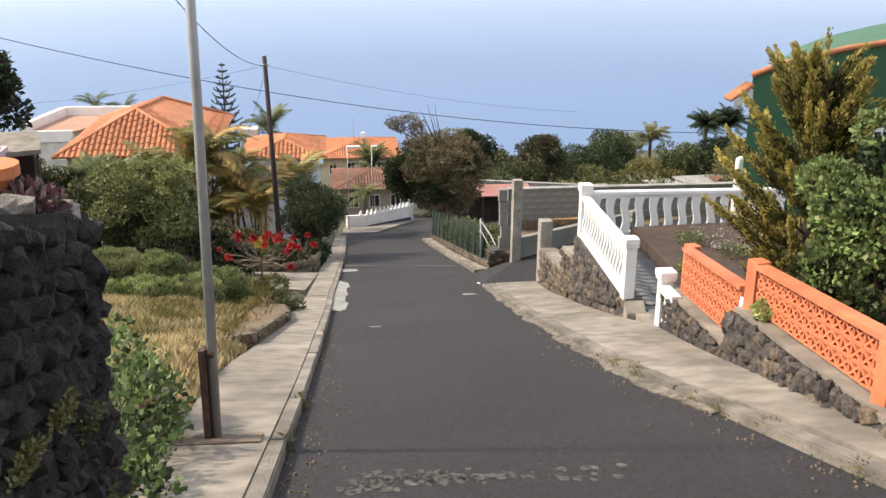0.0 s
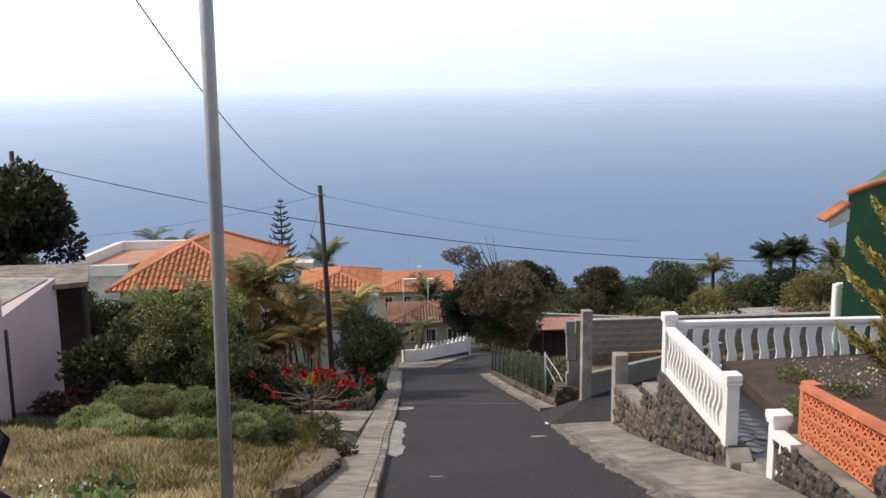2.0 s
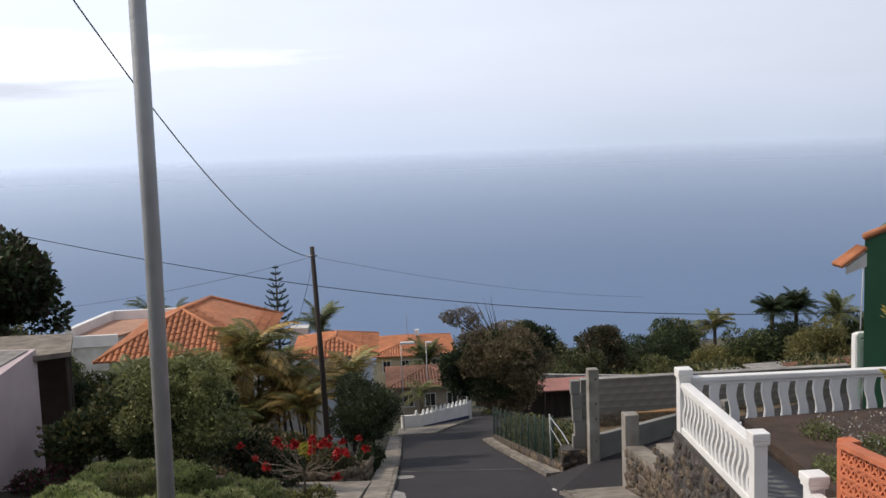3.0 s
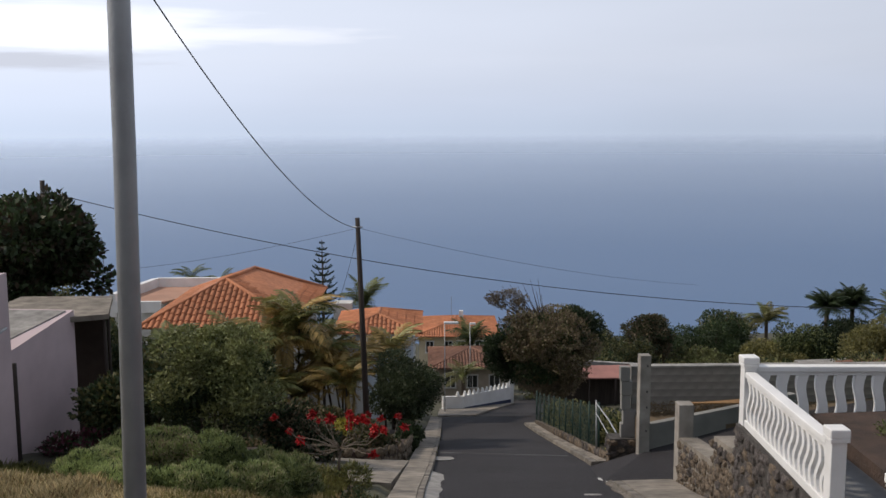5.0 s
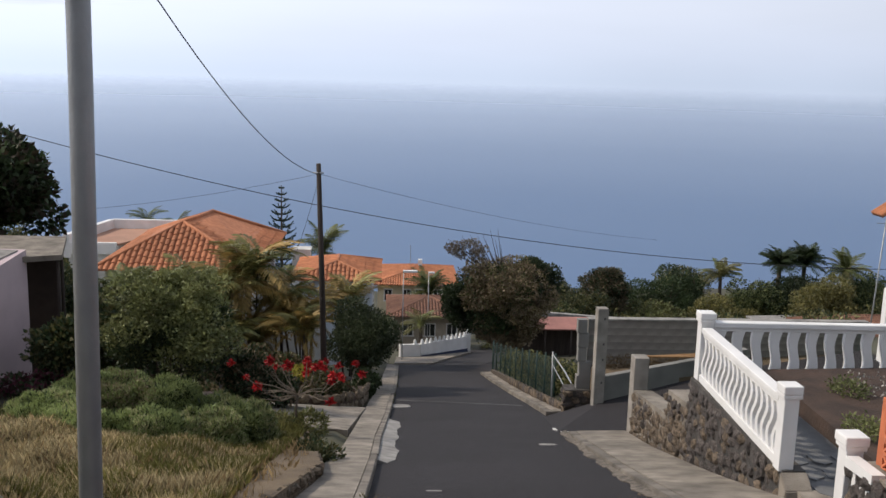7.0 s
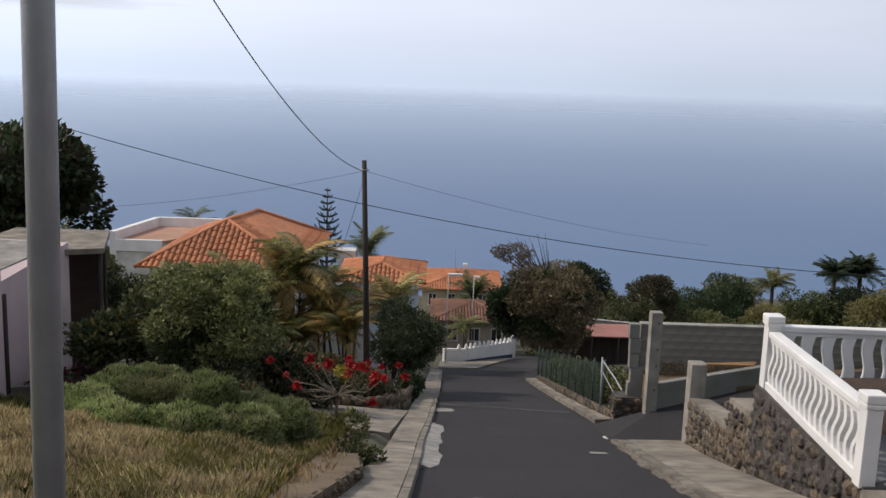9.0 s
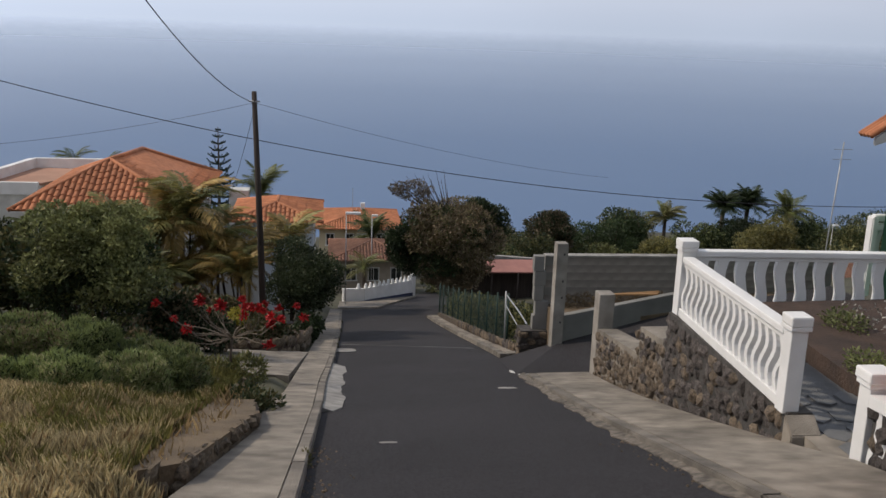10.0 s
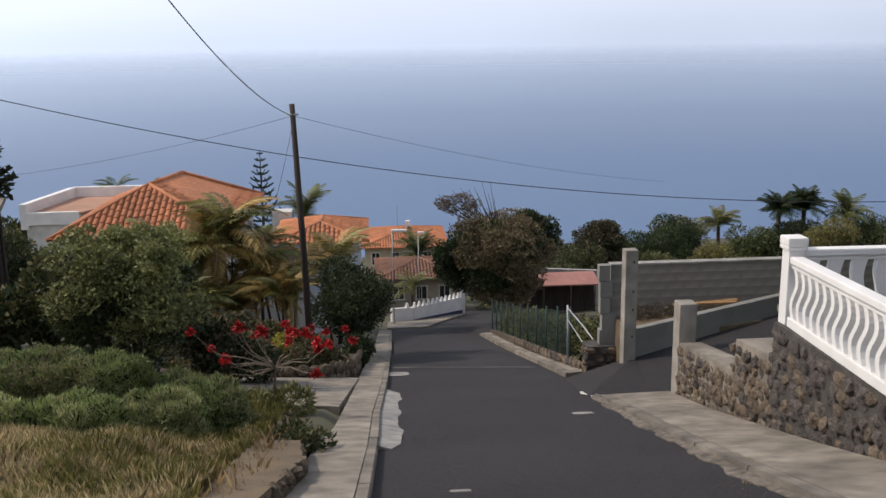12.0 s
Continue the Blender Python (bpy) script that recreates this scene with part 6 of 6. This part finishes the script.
# araucaria
ar = plant("araucaria", (-11.9, 112, -28), "tall tiered araucaria standing against the sea", "tree")
tube("trunk", [(-11.9, 112, -28.5), (-11.9, 112, -12.2)], [0.3, 0.04], BARK, ar, 8)
vv = []
rng_ = np.random.default_rng(77)
for tier in range(15):
    f_ = tier / 14
    z_ = -12.6 - f_ * 10.5
    L_ = 0.25 + 2.2 * f_ ** 0.8
    for k_ in range(7):
        a_ = k_ * 2 * math.pi / 7 + tier * 0.4
        d_ = np.array([math.cos(a_), math.sin(a_), 0.0])
        s_ = np.linspace(0.1, 1, 16)
        p_ = np.array([-11.9, 112, z_]) + d_ * (s_ * L_)[:, None] + np.stack([0 * s_, 0 * s_, 0.5 * L_ * s_ ** 2.2 - 0.12 * L_ * s_], 1)
        for _ in range(4):
            ax_ = d_ * 0.8 + dirs(16, rng_) * 0.55 + np.array([0, 0, 0.35])
            vv.append(leaf_verts(p_, ax_ / np.linalg.norm(ax_, axis=1)[:, None], 0.12 + 0.16 * L_ / 2.4, 0.28, rng_))
polys("needle_crown", np.concatenate(vv), 4, L_ARAU, ar)

# dark tree beyond the pink house
tree((-13.5, 36, -10.3), sub_blobs((-13.7, 36, -4.0), (3.0, 2.6, 2.2), 26, 1.0, 31), [L_DARK, leaf("leaf_brown_dark", (0.065, 0.05, 0.03), (0.035, 0.028, 0.018)), L_DARK], 26000, 0.26, 0.25, "dense dark-leaved tree beyond the pink house", 301)
# rounded brown-green tree where the road bends
L_TWIGGY = leaf("leaf_dry_brown", (0.25, 0.195, 0.125), (0.14, 0.11, 0.072))
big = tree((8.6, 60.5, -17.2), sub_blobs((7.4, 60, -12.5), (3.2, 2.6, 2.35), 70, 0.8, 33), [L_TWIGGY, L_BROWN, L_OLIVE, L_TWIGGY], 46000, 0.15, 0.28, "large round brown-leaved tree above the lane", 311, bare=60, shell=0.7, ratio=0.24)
# shade within the crown, painted as a core of dark leaves
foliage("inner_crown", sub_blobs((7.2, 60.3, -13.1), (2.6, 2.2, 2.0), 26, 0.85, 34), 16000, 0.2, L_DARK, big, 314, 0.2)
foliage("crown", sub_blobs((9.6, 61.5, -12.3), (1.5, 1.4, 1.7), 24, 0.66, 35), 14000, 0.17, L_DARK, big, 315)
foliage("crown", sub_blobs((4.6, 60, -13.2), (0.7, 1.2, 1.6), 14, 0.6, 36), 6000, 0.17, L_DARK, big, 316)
foliage("skirt", sub_blobs((7.8, 60.2, -15.0), (2.6, 1.6, 1.0), 20, 0.62, 38), 9000, 0.16, L_TWIGGY, big, 318)
foliage("wispy_crown", sub_blobs((5.0, 60, -9.75), (1.45, 1.0, 0.6), 26, 0.26, 37), 2600, 0.12, L_TWIGGY, big, 317, ratio=0.2)
for k_ in range(22):
    e_ = Vector((3.7 + 0.16 * k_, 60 + 0.2 * (k_ % 3), -9.6 + 0.5 * math.sin(k_ * 2.3) + 0.03 * k_))
    tube("twig", [(7.0, 60, -12.4), (6.0 + 0.06 * k_, 60, -11.0), e_], [0.05, 0.028, 0.008], BARK, big, 4)
# hillside trees
for k_, (x_, y_, zt, rx_, rz_, mats_, nm) in enumerate([
    (17.8, 86, -18.5, 2.6, 1.8, [L_OLIVE, L_DARK], "olive-green"), (14.0, 80, -17.6, 2.4, 1.8, [L_DARK, L_OLIVE], "dark"), (21.0, 90, -16.9, 2.2, 1.8, [L_DARK, L_BROWN], "sparse brownish"),
    (28.4, 95, -17.5, 3.3, 2.6, [L_DARK, L_DARK], "dome-shaped dark"), (25.2, 88, -19.6, 2.6, 1.7, [L_OLIVE, L_GREEN], "olive-green"), (31.6, 88, -18.9, 2.6, 1.9, [L_YELLOW, L_OLIVE], "yellow-green"),
    (35.4, 90, -18.2, 2.9, 2.2, [L_DARK, L_GREEN], "dark"), (40.5, 92, -17.6, 3.0, 2.2, [L_DARK, L_DARK], "dark"), (39.6, 84, -16.2, 2.7, 2.3, [L_YELLOW, L_OLIVE], "rounded yellow-green"),
    (48.5, 96, -18.0, 3.4, 2.4, [L_DARK, L_GREEN], "dark"), (52.5, 92, -18.8, 3.2, 2.2, [L_OLIVE, L_DARK], "olive-green"), (57, 100, -19.5, 4, 2.6, [L_DARK, L_OLIVE], "dark"),
    (22.5, 80, -19.2, 2.0, 1.3, [L_OLIVE, L_YELLOW], "low olive-green"), (29, 83, -19.9, 2.2, 1.3, [L_DARK, L_OLIVE], "low dark"), (47, 86, -19.5, 2.5, 1.7, [L_OLIVE, L_DARK], "low olive-green"),
    (64, 104, -20, 4.2, 2.6, [L_DARK, L_GREEN], "dark"), (12.5, 92, -19.4, 2.6, 1.7, [L_DARK, L_GREEN], "dark"), (-24, 60, -8.5, 3.0, 2.4, [L_DARK, L_OLIVE], "dark"), (-19, 58, -9.9, 2.2, 1.6, [L_OLIVE, L_DARK], "olive-green"),
    (33, 104, -19.5, 3, 2, [L_DARK, L_OLIVE], "dark"), (24, 101, -19.8, 3, 2, [L_OLIVE, L_DARK], "olive-green"), (18, 98, -20.2, 3, 2, [L_DARK, L_OLIVE], "dark"),
]):
    z0_ = float(land_z(x_, y_)) - 0.1
    rx_, rz_ = rx_ * 1.3, rz_ * 1.15
    cz_ = zt - rz_ * 0.95
    hill_tree = tree((x_, y_, z0_), sub_blobs((x_, y_, cz_), (rx_ * 0.9, rx_ * 0.8, rz_ * 0.9), 26, rx_ * 0.27, 400 + k_), mats_, 13000, 0.21, 0.18, nm + " leafy tree on the hillside", 420 + 3 * k_, group="hillside trees", bare=4)
    if rz_ < 3.4:
        foliage("skirt", sub_blobs((x_, y_, (cz_ + z0_) / 2), (rx_ * 0.8, rx_ * 0.7, (cz_ - z0_) / 2), 8, rx_ * 0.4, 500 + k_), 3600, 0.3, mats_[-1], hill_tree, 520 + k_)
# far scrub that closes the hillside
fb = [(x_, 74 + (k_ * 7) % 30, float(land_z(x_, 74 + (k_ * 7) % 30)) + 0.7, 2.6, 2.2, 1.5) for k_, x_ in enumerate(np.linspace(10, 75, 34))] + [(x_, 66 + (k_ * 5) % 20, float(land_z(x_, 66 + (k_ * 5) % 20)) + 0.8, 2.2, 2, 1.6) for k_, x_ in enumerate(np.linspace(-30, -7, 14))]
tagged(foliage("scrub", fb, 26000, 0.33, L_OLIVE, None, 600, 0.5), "mixed low scrub over the far slope", "scrub", kind="stuff")
tagged(foliage("scrub", fb, 20000, 0.33, L_DARK, None, 601, 0.4), "dark low scrub over the far slope", "scrub", kind="stuff")
# weeds behind the green fence and in the plot
fb = [(6.6 + 0.25 * (k_ % 5), 30 + k_ * 0.8, float(road_z(30 + k_ * 0.8)) + 0.5, 0.7, 0.7, 0.7) for k_ in range(28)]
tagged(foliage("scrub", fb, 16000, 0.14, L_OLIVE, None, 603, 0.3), "weeds and scrub behind the mesh fence", "scrub", kind="stuff")
tagged(foliage("scrub", fb, 9000, 0.14, L_DARK, None, 604, 0.3), "dark weeds behind the mesh fence", "scrub", kind="stuff")
fb = [(6.2 + 0.5 * k_, 28.1, -6.95, 0.35, 0.25, 0.2) for k_ in range(9)]
tagged(foliage("weeds", fb, 3500, 0.08, L_BROWN, None, 605, 0.2, 0.12), "weeds at the foot of the grey wall", "weeds", kind="stuff")
# weeds along the gutter
gw = [(float(along(RIGHT, y_)) + 0.02, y_, float(road_z(y_)) + 0.02, 0.10, r_, 0.055) for y_, r_ in ((6.2, 0.25), (6.9, 0.32), (7.5, 0.2), (8.9, 0.45), (9.6, 0.3), (10.4, 0.2), (4.9, 0.2))]
tagged(foliage("weeds", gw, 1500, 0.045, L_OLIVE, None, 606, 0.1, 0.12), "sparse grass in the right-hand gutter", "weeds", kind="stuff")
# weeds on the left kerb joint
gw = [(float(along(LEFT, y_)) - 0.02, y_, float(road_z(y_)) + 0.03, 0.05, 0.25, 0.05) for y_ in (6.5, 8.2, 14, 33, 36, 41, 47)]
tagged(foliage("weeds", gw, 1500, 0.05, L_OLIVE, None, 607, 0.1, 0.15), "small weeds along the kerb", "weeds", kind="stuff")

# grit and pebbles along the gutters
rng_ = np.random.default_rng(88)
n_ = 520
y_g = rng_.uniform(4.5, 15, n_)
on_l = rng_.random(n_) < 0.5
x_g = np.where(on_l, along(LEFT, y_g) + np.abs(rng_.normal(0, 0.16, n_)) + 0.01, along(RIGHT, y_g) - np.abs(rng_.normal(0, 0.2, n_)) - 0.01)
p_ = np.stack([x_g, y_g, road_z(y_g) + 0.004], 1)
corner = np.array([(1, 0, 0), (0, 1, 0), (-1, 0, 0), (0, -1, 0)]) * 1.0
sz_ = rng_.uniform(0.006, 0.02, n_)[:, None]
quads = []
for k_ in range(4):
    a_, b_ = corner[k_], corner[(k_ + 1) % 4]
    quads.append(np.stack([p_ + a_ * sz_, p_ + b_ * sz_, p_ + b_ * sz_ * 0.5 + np.array([0, 0, 1]) * sz_ * 0.8, p_ + a_ * sz_ * 0.5 + np.array([0, 0, 1]) * sz_ * 0.8], 1))
quads.append(np.stack([p_ + c_ * sz_ * 0.5 + np.array([0, 0, 1]) * sz_ * 0.8 for c_ in corner], 1))
tagged(polys("grit", np.concatenate(quads).reshape(-1, 3), 4, BROWNSTONE), "loose grit and pebbles in the gutters", "grit", kind="stuff")

# ---- golden cypress and citrus behind the orange fence ----
cy = plant("cypress", (5.75, 10.3, -2.9), "golden-tipped cypress with feathery upswept sprays", "conifer")
tube("trunk", [(5.75, 10.3, -3.0), (5.75, 10.3, -1.0), (5.62, 10.25, 0.45)], [0.09, 0.06, 0.012], BARK, cy, 8)
rng_ = np.random.default_rng(21)


def spray(base, axis, length, n, gold_from):
    """A tapering plume of scale leaves along an axis that curls upward."""
    s = rng_.uniform(0.0, 1, n)
    p = base + axis * (s * length)[:, None] + np.stack([0 * s, 0 * s, 0.28 * length * s ** 2], 1)
    p = p + rng_.normal(0, 1, (n, 3)) * (0.125 * length * (1.05 - s) ** 0.8 + 0.006)[:, None]
    a = axis * 1.1 + np.array([0, 0, 0.35]) + dirs(n, rng_) * 0.55
    a /= np.linalg.norm(a, axis=1)[:, None]
    lv = leaf_verts(p, a, 0.055, 0.2, rng_).reshape(-1, 4, 3)
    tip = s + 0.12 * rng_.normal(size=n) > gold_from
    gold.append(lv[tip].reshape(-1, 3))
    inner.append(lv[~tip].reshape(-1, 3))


gold, inner = [], []
for k_ in range(50):
    f_ = (k_ + 0.5) / 50
    z_ = -2.65 + 2.75 * f_
    reach = (1.45 * (1 - f_ ** 1.7) + 0.25) * rng_.uniform(0.7, 1.15)
    a_ = k_ * 2.39996 + rng_.normal(0, 0.25)
    if z_ < -2.3 and math.cos(a_) < 0:
        reach = min(reach, 0.55)
    out_ = np.array([math.cos(a_), math.sin(a_) * 0.85, 0.42 + 0.5 * f_])
    out_ /= np.linalg.norm(out_)
    base_ = np.array([5.75 - 0.13 * max(0, f_ - 0.5) * 2, 10.3, z_])
    tube("branch", [base_, base_ + out_ * reach * 0.6 + np.array([0, 0, 0.03]), base_ + out_ * reach * 0.95 + np.array([0, 0, 0.12])], [0.02, 0.013, 0.005], BARK, cy, 5)
    for j_ in range(14):
        u_ = 0.22 + 0.78 * j_ / 13
        root_ = base_ + out_ * reach * u_ + np.array([0, 0, 0.16 * u_ ** 2])
        side_ = out_ + dirs(1, rng_)[0] * 0.45 * (1.05 - u_)
        side_ /= np.linalg.norm(side_)
        spray(root_, side_, (0.36 - 0.14 * u_) * rng_.uniform(0.8, 1.2), 85, 0.80 - 0.6 * u_)
for k_ in range(260):
    f_ = rng_.random() ** 1.25
    a_ = rng_.uniform(0, 6.283)
    r_ = (0.85 * (1 - f_ ** 1.6) + 0.08) * rng_.random() ** 0.6
    out_ = np.array([math.cos(a_), math.sin(a_), 0.75])
    if f_ < 0.3 and math.cos(a_) < 0:
        r_ *= 0.5
    spray(np.array([5.75 + math.cos(a_) * r_, 10.3 + math.sin(a_) * r_ * 0.85, -2.7 + 2.75 * f_]), out_ / np.linalg.norm(out_), rng_.uniform(0.25, 0.42), 80, 0.75)
spray(np.array([5.62, 10.25, 0.2]), np.array([0.05, 0, 1.0]), 0.45, 200, 0.1)
# gold tips over greener leaves; the inner tone also paints in interior shade
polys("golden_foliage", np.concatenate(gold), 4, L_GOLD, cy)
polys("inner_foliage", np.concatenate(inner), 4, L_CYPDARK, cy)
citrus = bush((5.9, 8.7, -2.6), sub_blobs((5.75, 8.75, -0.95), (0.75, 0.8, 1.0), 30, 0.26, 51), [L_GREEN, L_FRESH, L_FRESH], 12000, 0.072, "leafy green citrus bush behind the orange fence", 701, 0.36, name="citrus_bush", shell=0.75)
# darker leaf colour inside stands in for shade deep in the bush
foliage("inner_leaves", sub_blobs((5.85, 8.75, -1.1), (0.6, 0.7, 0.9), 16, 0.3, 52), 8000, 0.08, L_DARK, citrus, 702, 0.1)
bush((6.3, 6.2, -1.6), sub_blobs((6.2, 6.0, -0.9), (0.8, 1.0, 0.9), 12, 0.36, 53), [L_GREEN, L_DARK], 8000, 0.10, "dark green bush behind the orange fence", 705, 0.34)
bush((5.3, 9.0, -2.3), sub_blobs((5.35, 9.0, -2.0), (0.25, 0.8, 0.35), 7, 0.25, 54), [L_DARK, L_CYPDARK], 3500, 0.09, "dark ground shrubs behind the fence", 706)
bush((fence_x(8.9) + 0.0, 8.9, -2.2), [(fence_x(8.9) - 0.03, 8.9, -2.05, 0.08, 0.14, 0.1)], [L_BRIGHT], 300, 0.06, "small succulent clump on the wall coping", 707)
tb = [(6.4 + 0.55 * k_, 15.2 + (k_ * 5 % 3) * 0.8, -3.85, 0.3, 0.4, 0.14) for k_ in range(10)]
tagged(foliage("bed_plants", tb, 6000, 0.055, L_GREEN, None, 710, 0.2), "dark leafy plants in the terrace bed", "plants", kind="stuff")
rng_ = np.random.default_rng(6)
p_ = np.stack([rng_.uniform(7.0, 9.3, 420), rng_.uniform(15.6, 17.2, 420), rng_.uniform(-3.80, -3.66, 420)], 1)
tagged(polys("bed_flowers", leaf_verts(p_, dirs(420, rng_, 0.8), 0.045, 0.4, rng_), 4, L_WHITE), "small white flowers in the terrace bed", "flowers", kind="stuff")

# things on the lava wall
pot = thing("flower_pot", (-1.31, 3.68, 0.70), "round terracotta flower pot on the lava wall", "pot")
bm_ = bmesh.new()
bmesh.ops.create_cone(bm_, cap_ends=True, segments=24, radius1=0.08, radius2=0.12, depth=0.2, matrix=Matrix.Translation((-1.31, 3.68, 0.79)))
bmesh.ops.create_cone(bm_, cap_ends=True, segments=24, radius1=0.135, radius2=0.135, depth=0.045, matrix=Matrix.Translation((-1.31, 3.68, 0.885)))
part("body", bm_, POT, pot, smooth=False)
suc = bush((-1.2, 3.6, 0.66), [(-1.15, 3.62, 0.75, 0.12, 0.12, 0.07), (-1.3, 3.7, 0.73, 0.12, 0.12, 0.06)], [L_FROST, L_PURPLE], 900, 0.06, "dry grey-pink succulent rosettes on the wall", 720, 0.2, name="succulent")
moss = [(-0.95, y_, z_, 0.03, 0.14, 0.03) for y_, z_ in ((3.4, -0.05), (3.1, 0.15), (2.9, -0.3), (3.5, -0.5), (2.7, 0.2))]
tagged(foliage("moss", moss, 1500, 0.025, L_OLIVE, None, 722, 0.1, 0.3), "yellow-green moss clumps on the lava wall", "moss", kind="stuff")

# ---- stones of the walls, last ----
def facing(ob, a, b, z0a, z0b, z1a, z1b, cell, mats, seed, out, limit=300):
    rubble(ob, a, b, lerp(z0a, z0b), lerp(z1a, z1b), cell, mats, seed, limit, out)


for ob_ in (wall_l, wall_o1, wall_o2, wall_t, wall_s1, wall_s2):
    ob_.location = (0, 0, 0)
facing(wall_l, (-1.0, 3.92), (-1.05, 0.3), -1.6, -0.3, 0.6, 1.7, 0.105, [BLACKLAVA, BLACKLAVA], 1, (1, 0.0), 300)
rubble(wall_l, (-1.75, 3.87), (-1.05, 3.92), lerp(-1.6, -1.6), lerp(0.55, 0.55), 0.15, [BLACKLAVA], 2, 60, (0, 1))
# loose pale cap stones on its top
rng_ = random.Random(12)
for k_ in range(90):
    y_ = 3.85 - rng_.random() ** 1.2 * 3.0
    x_ = rng_.uniform(-1.7, -1.06)
    z_ = 0.66 + (3.9 - y_) * 0.28
    o_ = settle(new("stone", stone_mesh(rng_.randrange(9), rng_.choice([LAVA, material("pale_lava", (0.30, 0.275, 0.24), (0.16, 0.145, 0.125), 7, 0.95, 0.4, 30, 0.3, 2.0, vary=0.25)]))), wall_l)
    o_.matrix_basis = Matrix.Translation((x_, y_, z_)) @ Matrix.Rotation(rng_.uniform(0, 3), 4, "Z") @ Matrix.Diagonal((rng_.uniform(0.16, 0.34), rng_.uniform(0.14, 0.26), rng_.uniform(0.07, 0.14), 1))
facing(wall_o1, (fence_x(9.65) - 0.21, 9.65), (fence_x(12.9) - 0.18, 12.9), -3.02, -4.0, -2.86, -3.40, 0.16, [LAVA, BROWNSTONE], 3, (-1, 0.147))
facing(wall_o2, (fence_x(5.4) - 0.2, 5.4), (fence_x(9.58) - 0.22, 9.58), -1.72, -2.97, -1.56, -2.33, 0.16, [LAVA, BROWNSTONE], 5, (-1, 0.147))
facing(wall_o2, (fence_x(9.6) - 0.2, 9.62), (fence_x(9.6) + 0.15, 9.62), -2.9, -2.9, -2.36, -2.33, 0.15, [LAVA, BROWNSTONE], 6, (0, 1))
facing(wall_t, (4.84, 14.2), (5.02, 18.2), -4.42, -5.62, -4.04, -4.2, 0.2, [LAVA, BROWNSTONE], 7, (-1, 0.02))
facing(wall_s1, (5.04, 18.2), (5.15, 19.7), -5.7, -6.15, -4.72, -4.95, 0.18, [BROWNSTONE, LAVA], 8, (-1, 0.05))
facing(wall_s2, (5.15, 19.7), (5.38, 22.75), -6.12, -7.0, -5.44, -6.0, 0.19, [BROWNSTONE, LAVA], 9, (-1, 0.07))
far_foot = bpy.data.objects["wall_far_footing"]
far_foot.location = (0, 0, 0)
rubble(far_foot, (5.07, 29.3), (5.38, 42.0), lerp(float(road_z(29.3)) + 0.12, float(road_z(42.0)) + 0.12), lerp(float(road_z(29.3)) + 0.36, float(road_z(42.0)) + 0.36), 0.26, [BROWNSTONE, LAVA], 12, 120, (-1, 0))
foot = bpy.data.objects["footing"]
rubble(foot, (5.0, 28.13), (5.92, 28.13), lerp(-8.6, -8.5), lerp(-7.8, -7.8), 0.2, [BROWNSTONE, LAVA], 10, 60, (0, -1))
rubble(foot, (4.98, 28.6), (4.98, 28.15), lerp(-8.8, -8.6), lerp(-7.8, -7.8), 0.2, [BROWNSTONE, LAVA], 11, 60, (-1, 0))
# rough stone rim of the flower bed and of the field
EDGE = material("edge_stone", (0.17, 0.135, 0.095), (0.085, 0.068, 0.05), 7, 0.95, 0.4, 30, 0.35, 1.5, vary=0.25)
rim = bpy.data.objects["ground_flowerbed"]
pts_ = [(-4.6, 28.68), (-2.9, 28.48), (-1.2, 28.88), (-0.6, 30.4), (-0.43, 36), (-1.0, 40)]
for k_ in range(len(pts_) - 1):
    a_, b_ = pts_[k_], pts_[k_ + 1]
    d_ = Vector((b_[1] - a_[1], -(b_[0] - a_[0])))
    rubble(rim, a_, b_, lerp(float(road_z(a_[1])) + 0.05, float(road_z(b_[1])) + 0.05), lerp(float(road_z(a_[1])) + 0.55, float(road_z(b_[1])) + 0.55), 0.26, [EDGE, BROWNSTONE], 20 + k_, 55, (d_.x, d_.y))
rim2 = bpy.data.objects["ground_field_edge"]
for k_, (a_, b_) in enumerate((((-1.13, 12.6), (-0.8, 15.9)), ((-0.8, 15.9), (-0.95, 17.4)), ((-1.5, 12.2), (-1.13, 12.6)))):
    rubble(rim2, a_, b_, lerp(float(road_z(a_[1])) + 0.02, float(road_z(b_[1])) + 0.02), lerp(float(road_z(a_[1])) + 0.27, float(road_z(b_[1])) + 0.27), 0.15, [EDGE, BROWNSTONE], 30 + k_, 60, (1, -0.1))
